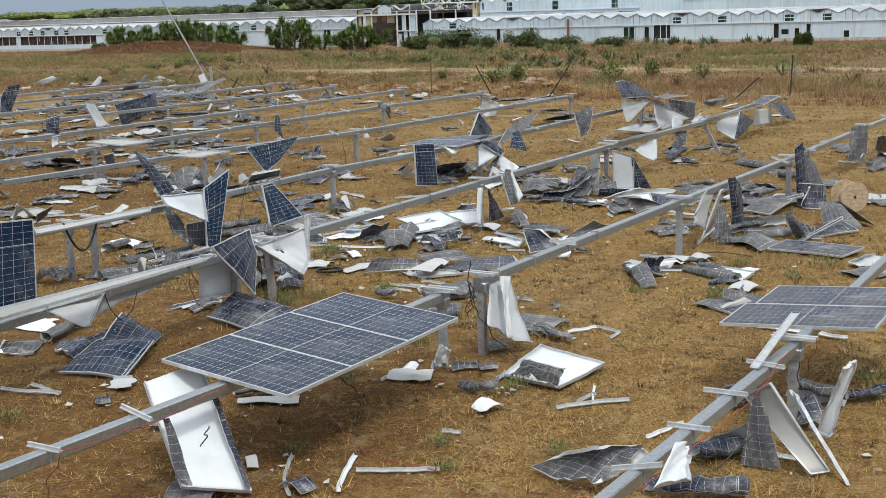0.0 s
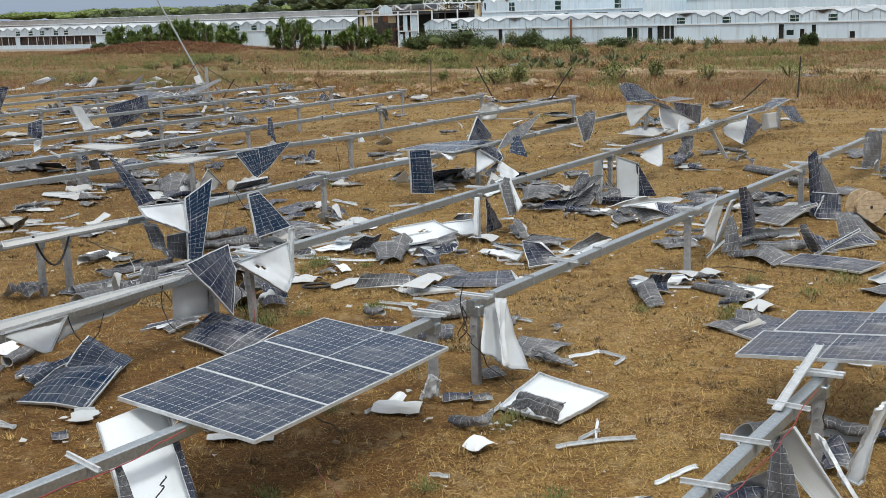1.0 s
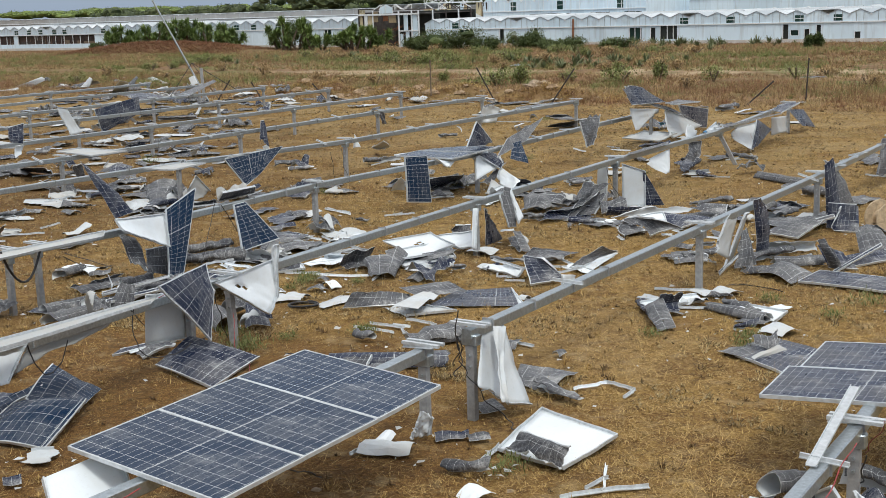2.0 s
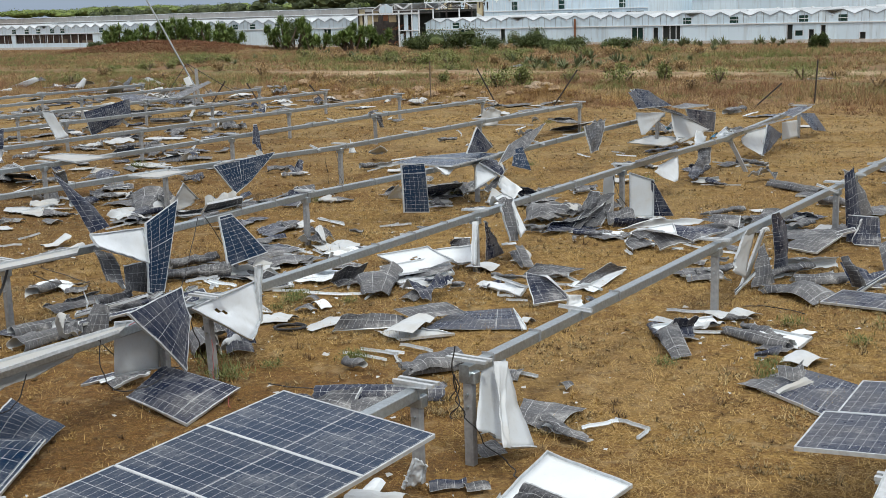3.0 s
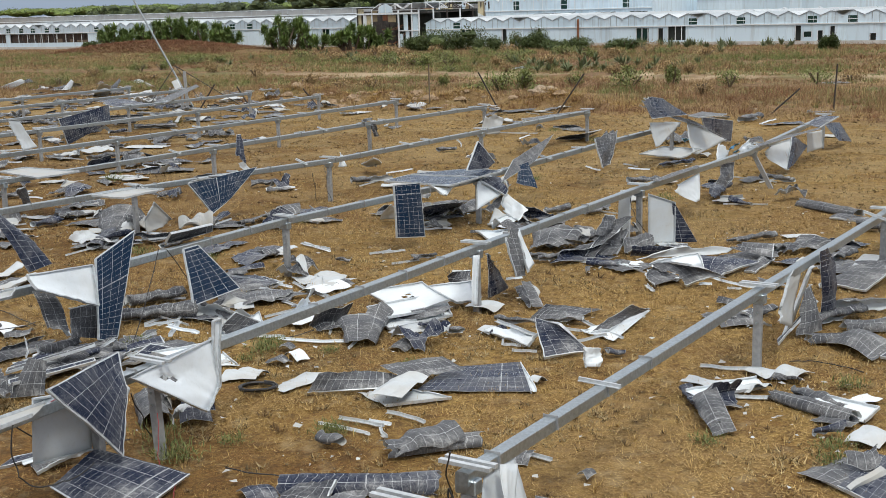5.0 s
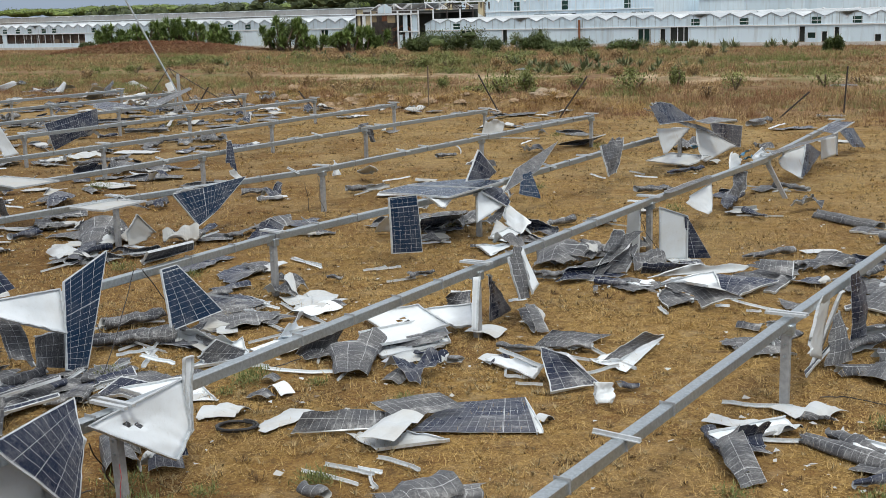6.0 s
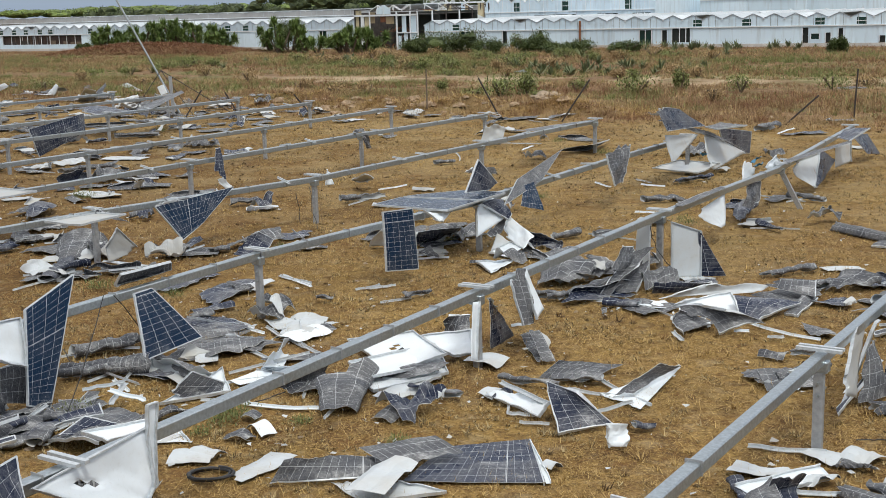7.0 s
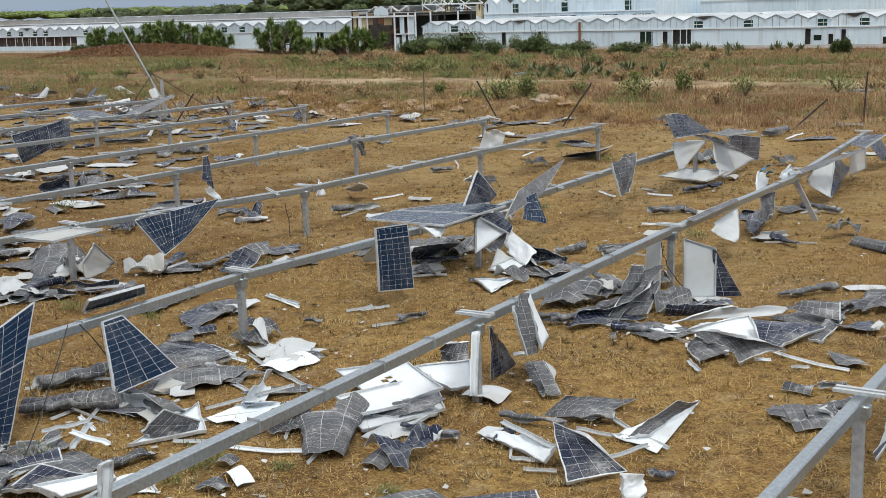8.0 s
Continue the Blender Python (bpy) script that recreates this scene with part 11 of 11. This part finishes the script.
debris("tent", -27.22, 60.89, 0.99, 1.26, 0.78, "white", 0.13, 0.0, 697, "white-backed solar panel folded into a tent")
debris("flat", -31.37, 55.63, 0.17, 1.09, 0.72, "cells", 0.13, 0.0, 698, "grey shattered solar panel lying flat on dry grass")
debris("roll", -20.26, 71.46, 0.32, 1.32, 0.53, "cells", 0.13, 0.0, 699, "tightly rolled grey shattered solar panel on dry grass")
debris("flat", -21.49, 73.03, 2.64, 0.98, 0.45, "cells", 0.13, 0.0, 700, "grey shattered solar panel lying flat on dry grass")
debris("flat", -29.88, 59.58, 2.82, 1.06, 0.86, "cells", 0.13, 0.0, 701, "grey shattered solar panel lying flat on dry grass")
debris("wave", -1.77, 65.84, 1.53, 1.39, 0.84, "cells", 0.13, 0.03, 702, "buckled panel piece in the rubble at the field edge")
debris("wave", -1.78, 63.97, 1.90, 1.88, 0.69, "cells", 0.13, 0.03, 703, "buckled panel piece in the rubble at the field edge")
debris("wave", -7.35, 68.86, 1.78, 1.11, 0.41, "cells", 0.13, 0.03, 704, "buckled panel piece in the rubble at the field edge")
debris("scrap", 4.89, 62.57, 0.77, 0.50, 0.35, "cells", 0.13, 0.03, 705, "small torn panel scrap at the field edge")
strip(0.62, 63.20, 2.65, 0.72, 0.06, 0.0, 706)
debris("wave", 5.58, 62.91, 2.92, 1.25, 0.71, "white", 0.13, 0.03, 707, "buckled panel piece in the rubble at the field edge")
debris("wave", 8.45, 57.64, 2.60, 0.71, 0.57, "cells", 0.13, 0.03, 708, "buckled panel piece in the rubble at the field edge")
debris("scrap", 0.16, 62.67, 2.29, 0.50, 0.35, "cells", 0.13, 0.03, 709, "small torn panel scrap at the field edge")
debris("flat", -2.20, 66.89, 0.17, 1.75, 0.50, "cells", 0.13, 0.03, 710, "torn panel piece lying in the rubble at the field edge")
debris("flat", -13.31, 68.47, 2.78, 0.89, 0.63, "cells", 0.13, 0.03, 711, "torn panel piece lying in the rubble at the field edge")
debris("crum", -14.28, 69.98, 2.09, 1.92, 0.46, "cells", 0.13, 0.03, 712, "crumpled panel piece in the rubble at the field edge")
debris("wave", 10.48, 55.19, 2.93, 0.88, 0.56, "cells", 0.13, 0.03, 713, "buckled panel piece in the rubble at the field edge")
strip(4.03, 60.76, 2.33, 0.79, 0.06, 0.0, 714)
debris("crum", 8.56, 60.71, 3.02, 1.07, 0.45, "cells", 0.13, 0.03, 715, "crumpled panel piece in the rubble at the field edge")
debris("flat", 3.89, 61.16, 1.58, 0.97, 0.74, "white", 0.13, 0.03, 716, "torn panel piece lying in the rubble at the field edge")
debris("scrap", 1.81, 62.45, 2.81, 0.50, 0.35, "cells", 0.13, 0.03, 717, "small torn panel scrap at the field edge")
debris("crum", -8.88, 68.29, 0.89, 1.07, 0.47, "cells", 0.13, 0.03, 718, "crumpled panel piece in the rubble at the field edge")
strip(1.13, 64.06, 2.99, 0.99, 0.06, 0.0, 719)
debris("crum", -5.17, 64.11, 1.87, 0.81, 0.71, "white", 0.13, 0.03, 720, "crumpled panel piece in the rubble at the field edge")
debris("scrap", 1.88, 62.78, 1.42, 0.50, 0.35, "white", 0.13, 0.03, 721, "small torn panel scrap at the field edge")
strip(3.38, 60.41, 2.03, 1.12, 0.06, 0.0, 722)
debris("flat", -4.41, 68.98, 0.57, 1.78, 0.84, "cells", 0.13, 0.03, 723, "torn panel piece lying in the rubble at the field edge")
debris("crum", 1.52, 62.68, 0.06, 0.93, 0.43, "white", 0.13, 0.03, 724, "crumpled panel piece in the rubble at the field edge")
strip(-12.17, 70.76, 2.22, 0.95, 0.06, 0.0, 725)
debris("flat", -8.71, 66.91, 2.45, 1.30, 0.68, "cells", 0.13, 0.03, 726, "torn panel piece lying in the rubble at the field edge")
debris("flat", 4.86, 62.22, 0.81, 1.77, 0.88, "cells", 0.13, 0.03, 727, "torn panel piece lying in the rubble at the field edge")
debris("flat", -4.94, 62.59, 2.15, 0.74, 0.75, "cells", 0.13, 0.03, 728, "torn panel piece lying in the rubble at the field edge")
debris("flat", -0.92, 64.30, 1.44, 0.74, 0.82, "cells", 0.13, 0.03, 729, "torn panel piece lying in the rubble at the field edge")
debris("crum", -3.34, 64.76, 1.48, 0.92, 0.53, "white", 0.13, 0.03, 730, "crumpled panel piece in the rubble at the field edge")
debris("flat", -6.42, 67.35, 0.29, 1.45, 0.57, "cells", 0.13, 0.03, 731, "torn panel piece lying in the rubble at the field edge")
debris("crum", -6.46, 67.85, 1.84, 1.61, 0.51, "white", 0.13, 0.03, 732, "crumpled panel piece in the rubble at the field edge")
debris("crum", -16.30, 71.99, 1.37, 1.78, 0.70, "cells", 0.13, 0.03, 733, "crumpled panel piece in the rubble at the field edge")
debris("flat", 3.04, 61.70, 0.39, 1.69, 0.83, "cells", 0.13, 0.03, 734, "torn panel piece lying in the rubble at the field edge")
debris("crum", -9.62, 64.93, 2.82, 1.13, 0.60, "cells", 0.13, 0.03, 735, "crumpled panel piece in the rubble at the field edge")

# ---- grey wreckage strewn along the far rows ----
far_rnd = random.Random(404)
for k in range(54):
    deep, along = far_rnd.uniform(38, 52), far_rnd.uniform(-58, -40)
    p = site(along, deep)
    if abs(p.x) > 0.38 * p.y:
        continue
    kind, words = far_rnd.choice((("flat", "grey shattered solar panel lying flat on dry grass"), ("crum", "crumpled grey sheet of shattered solar panel"), ("flat", "grey shattered solar panel lying flat on dry grass"), ("roll", "rolled grey shattered solar panel on dry grass")))
    debris(kind, p.x, p.y, far_rnd.gauss(0.6, 0.6), far_rnd.uniform(0.9, 1.8), far_rnd.uniform(0.5, 0.9), "cells", 0.12, 0.0, 2000 + k, words)

# ---- frame strips torn loose in the wreckage ----
def loose_strip(x, y, turn, L, rise, seed):
    """A straight length of aluminium angle with one end on the ground and the other on the wreckage."""
    rnd = random.Random(seed)
    d = Vector((math.cos(turn), math.sin(turn), 0))
    kink = rnd.uniform(0.25, 0.75)
    a, b = Vector((0, 0, 0.02)), d * L + Vector((0, 0, rise))
    m = a.lerp(b, kink) + Vector((-d.y, d.x, 0)) * rnd.gauss(0, 0.03) * L
    w = rnd.uniform(0.022, 0.034)
    ob = sweep("frame_strip", [a, m, b], [(-w / 2, -0.016), (w / 2, -0.016), (w / 2, -0.010), (-w / 2 + 0.006, -0.010), (-w / 2 + 0.006, 0.018), (-w / 2, 0.018)], ALU)
    ob.location = (x, y, 0)
    return tagged(ob, "straight silver aluminium frame strip lying on the wreckage", "metal strip")


strip_rnd = random.Random(77)
for x, y, size in [q for q in LITTER if 23 < q[1] < 48 and q[2] > 0.7]:
    if strip_rnd.random() < 0.34:
        turn = strip_rnd.choice((0.25, 1.0, 2.4)) + strip_rnd.gauss(0, 0.35)
        ln = strip_rnd.uniform(0.5, 1.5)
        loose_strip(x - math.cos(turn) * ln * 0.6, y - math.sin(turn) * ln * 0.6, turn, ln, strip_rnd.uniform(0.02, 0.16), strip_rnd.randrange(9999))

rail_leaning = sweep("frame_strip", [Vector((2.95, 11.95, 0.99)), Vector((3.36, 12.69, 1.08)), Vector((3.77, 13.43, 1.16))], [(-.045, -.018), (.045, -.018), (.045, .004), (.038, .004), (.038, -.010), (-.038, -.010), (-.038, .004), (-.045, .004)], ALU)
tagged(rail_leaning, "long silver channel leaning from the tube onto the panel", "metal strip")

# ---- cables ----
cable("cable", [(-7.00, 21.24, 1.15), (-6.60, 21.86, 1.03)], 0.5, "thick black cable slung between two steel posts", r=0.02, wander=0.008, seed=0)
cable("cable", [(-6.36, 22.24, 0.85), (-6.53, 25.51, 0.02)], 0.1, "thin black cable hanging from the tracker tube", seed=1)
cable("cable", [(-4.08, 17.61, 1.14), (-4.08, 19.68, 0.03)], 0.1, "thin black cable hanging from the tracker tube", seed=2)
cable("cable", [(-4.08, 19.68, 0.03), (-3.53, 19.88, 0.05)], 0.0, "thin black cable hanging from the tracker tube", seed=3)
cable("cable", [(-3.24, 19.04, 0.86), (-3.28, 19.95, 0.02)], 0.05, "thin black cable hanging from the tracker tube", seed=4)
cable("cable", [(-7.86, 26.83, 0.02), (-6.46, 25.29, 0.02)], 0, "thin black cable hanging from the tracker tube", seed=5)
cable("cable", [(-4.44, 25.29, 1.18), (-4.53, 23.57, 0.02)], 0.05, "thin black cable hanging from the tracker tube", seed=6)
cable("cable", [(-4.35, 25.44, 1.14), (-4.04, 26.57, 0.02)], 0.05, "thin black cable hanging from the tracker tube", seed=7)
cable("cable", [(-5.37, 26.23, 0.20), (-5.00, 25.73, 0.05)], 0.0, "thin black cable hanging from the tracker tube", seed=8)
cable("cable", [(3.58, 30.76, 0.92), (3.71, 30.99, 0.49), (4.09, 30.49, 0.02)], 0.02, "thin black cable hanging from the tracker tube", seed=9)
cable("cable", [(-3.47, 37.10, 0.75), (-3.38, 37.02, 0.02)], 0.0, "thin black cable hanging from the tracker tube", seed=10)
cable("cable", [(-3.21, 37.47, 0.81), (-2.93, 36.31, 0.02)], 0.0, "thin black cable hanging from the tracker tube", seed=11)
cable("cable", [(0.14, 15.73, 1.39), (0.05, 17.27, 0.30)], 0.1, "thin black cable hanging from the tracker tube", seed=12)
cable("cable", [(0.12, 15.69, 1.11), (0.21, 15.83, 0.61), (0.65, 15.96, 0.05), (0.81, 15.45, 0.04)], 0.02, "thin black cable hanging from the tracker tube", seed=13)
cable("cable", [(0.09, 15.65, 0.66), (0.12, 15.69, 1.11)], 0.1, "thin black cable hanging from the tracker tube", seed=14)
cable("cable", [(2.75, 11.01, 0.69), (2.17, 10.02, 0.68)], 0.0, "thin black cable hanging from the tracker tube", seed=15)
cable("cable", [(3.50, 12.27, 0.93), (3.73, 13.27, 0.30)], 0.1, "thin black cable hanging from the tracker tube", seed=16)
cable("cable", [(3.84, 12.85, 1.01), (4.15, 14.21, 0.20)], 0.02, "thin red cable hanging from the tracker tube", RED_CABLE, seed=17)
cable("cable", [(3.32, 11.98, 1.15), (2.65, 10.84, 1.00), (1.87, 9.52, 1.08), (1.26, 8.47, 1.14)], 0.03, "thin red cable strung along the tracker tube", RED_CABLE, seed=18)
cable("cable", [(-2.37, 11.66, 1.05), (-2.83, 10.92, 0.97), (-3.46, 9.90, 1.05)], 0.0, "thin red cable strung along the tracker tube", RED_CABLE, seed=19)
cable("cable", [(-3.47, 9.89, 1.03), (-4.18, 11.42, 0.02)], 0.0, "thin red cable hanging from the tracker tube", RED_CABLE, seed=20)
cable("cable", [(-1.44, 13.37, 0.02), (-1.06, 12.35, 0.02), (-0.27, 11.80, 0.02), (-0.04, 11.20, 0.02)], 0.0, "thin red cable lying on dry grass", RED_CABLE, seed=21)
cable("cable", [(-1.32, 12.37, 0.90), (-1.30, 14.40, 0.02)], 0.0, "thin black cable hanging from the tracker tube", seed=22)
cable("cable", [(-4.62, 17.12, 1.03), (-4.25, 17.68, 0.98), (-3.75, 18.35, 1.06)], 0.05, "thin red cable strung along the tracker tube", RED_CABLE, seed=41)
cable("cable", [(-4.05, 17.90, 1.02), (-3.95, 17.62, 0.52), (-3.62, 17.75, 0.40), (-3.40, 18.15, 0.45)], 0.05, "black cable looping from the tracker tube", seed=42)
cable("cable", [(-4.95, 16.50, 0.92), (-4.75, 16.55, 0.55), (-4.62, 16.95, 0.85)], 0.12, "black cable looping under the tracker tube", seed=43)
cable("cable", [(-3.05, 19.30, 0.55), (-2.98, 19.0, 0.05), (-2.75, 18.6, 0.02), (-2.62, 18.1, 0.02)], 0.0, "thin red cable trailing over dry grass", RED_CABLE, seed=44)
coil(-2.38, 21.78, 0.2)
rag(8.45, 43.59, 0.35, 0.22, 1336)
rag(6.52, 40.98, 0.9, 0.12, 1246)
rag(8.77, 44.49, 0.1, 0.14, 1342)
cable("cable", [(-2.30, 19.03, 0.02), (-1.63, 18.72, 0.02)], 0, "black cable lying on dry grass", seed=27)
cable("cable", [(4.54, 22.41, 0.02), (4.88, 22.38, 0.02), (5.33, 21.85, 0.02)], 0, "black cable lying on dry grass", seed=28)
cable("cable", [(-2.39, 24.13, 0.02), (-2.01, 24.57, 0.02)], 0, "black cable lying on dry grass", seed=29)
cable("cable", [(-2.52, 11.42, 0.71), (-2.59, 11.30, 0.55)], 0.0, "thin black cable hanging from the tracker tube", seed=30)

# ---- tiny shards round the wreckage ----


def shards():
    rnd = np.random.default_rng(21)
    verts, faces, slots = [], [], []
    for x, y, size in LITTER:
        if y > 45:
            continue
        for _ in range(6):
            a, r = rnd.uniform(0, 6.28), abs(rnd.normal(0, 0.75)) + 0.2
            cx, cy, s = x + math.cos(a) * r, y + math.sin(a) * r, 0.008 + 0.05 * rnd.uniform(0, 1) ** 3
            t, k = rnd.uniform(0, 6.28), len(verts)
            for q in range(4):
                rr = s * rnd.uniform(0.5, 1.4)
                verts.append((cx + rr * math.cos(t + q * 1.57), cy + rr * math.sin(t + q * 1.57), 0.012 + rnd.uniform(0, 0.03)))
            faces.append((k, k + 1, k + 2, k + 3))
            slots.append(int(rnd.choice((0, 1, 1))))
    ob = obj("shards", verts, faces, None, mats=[BACK_WORN, BACK_DIRTY], slots=slots)
    tagged(ob, "small white and grey shards strewn round the wreckage", "shards", kind="stuff")


shards()
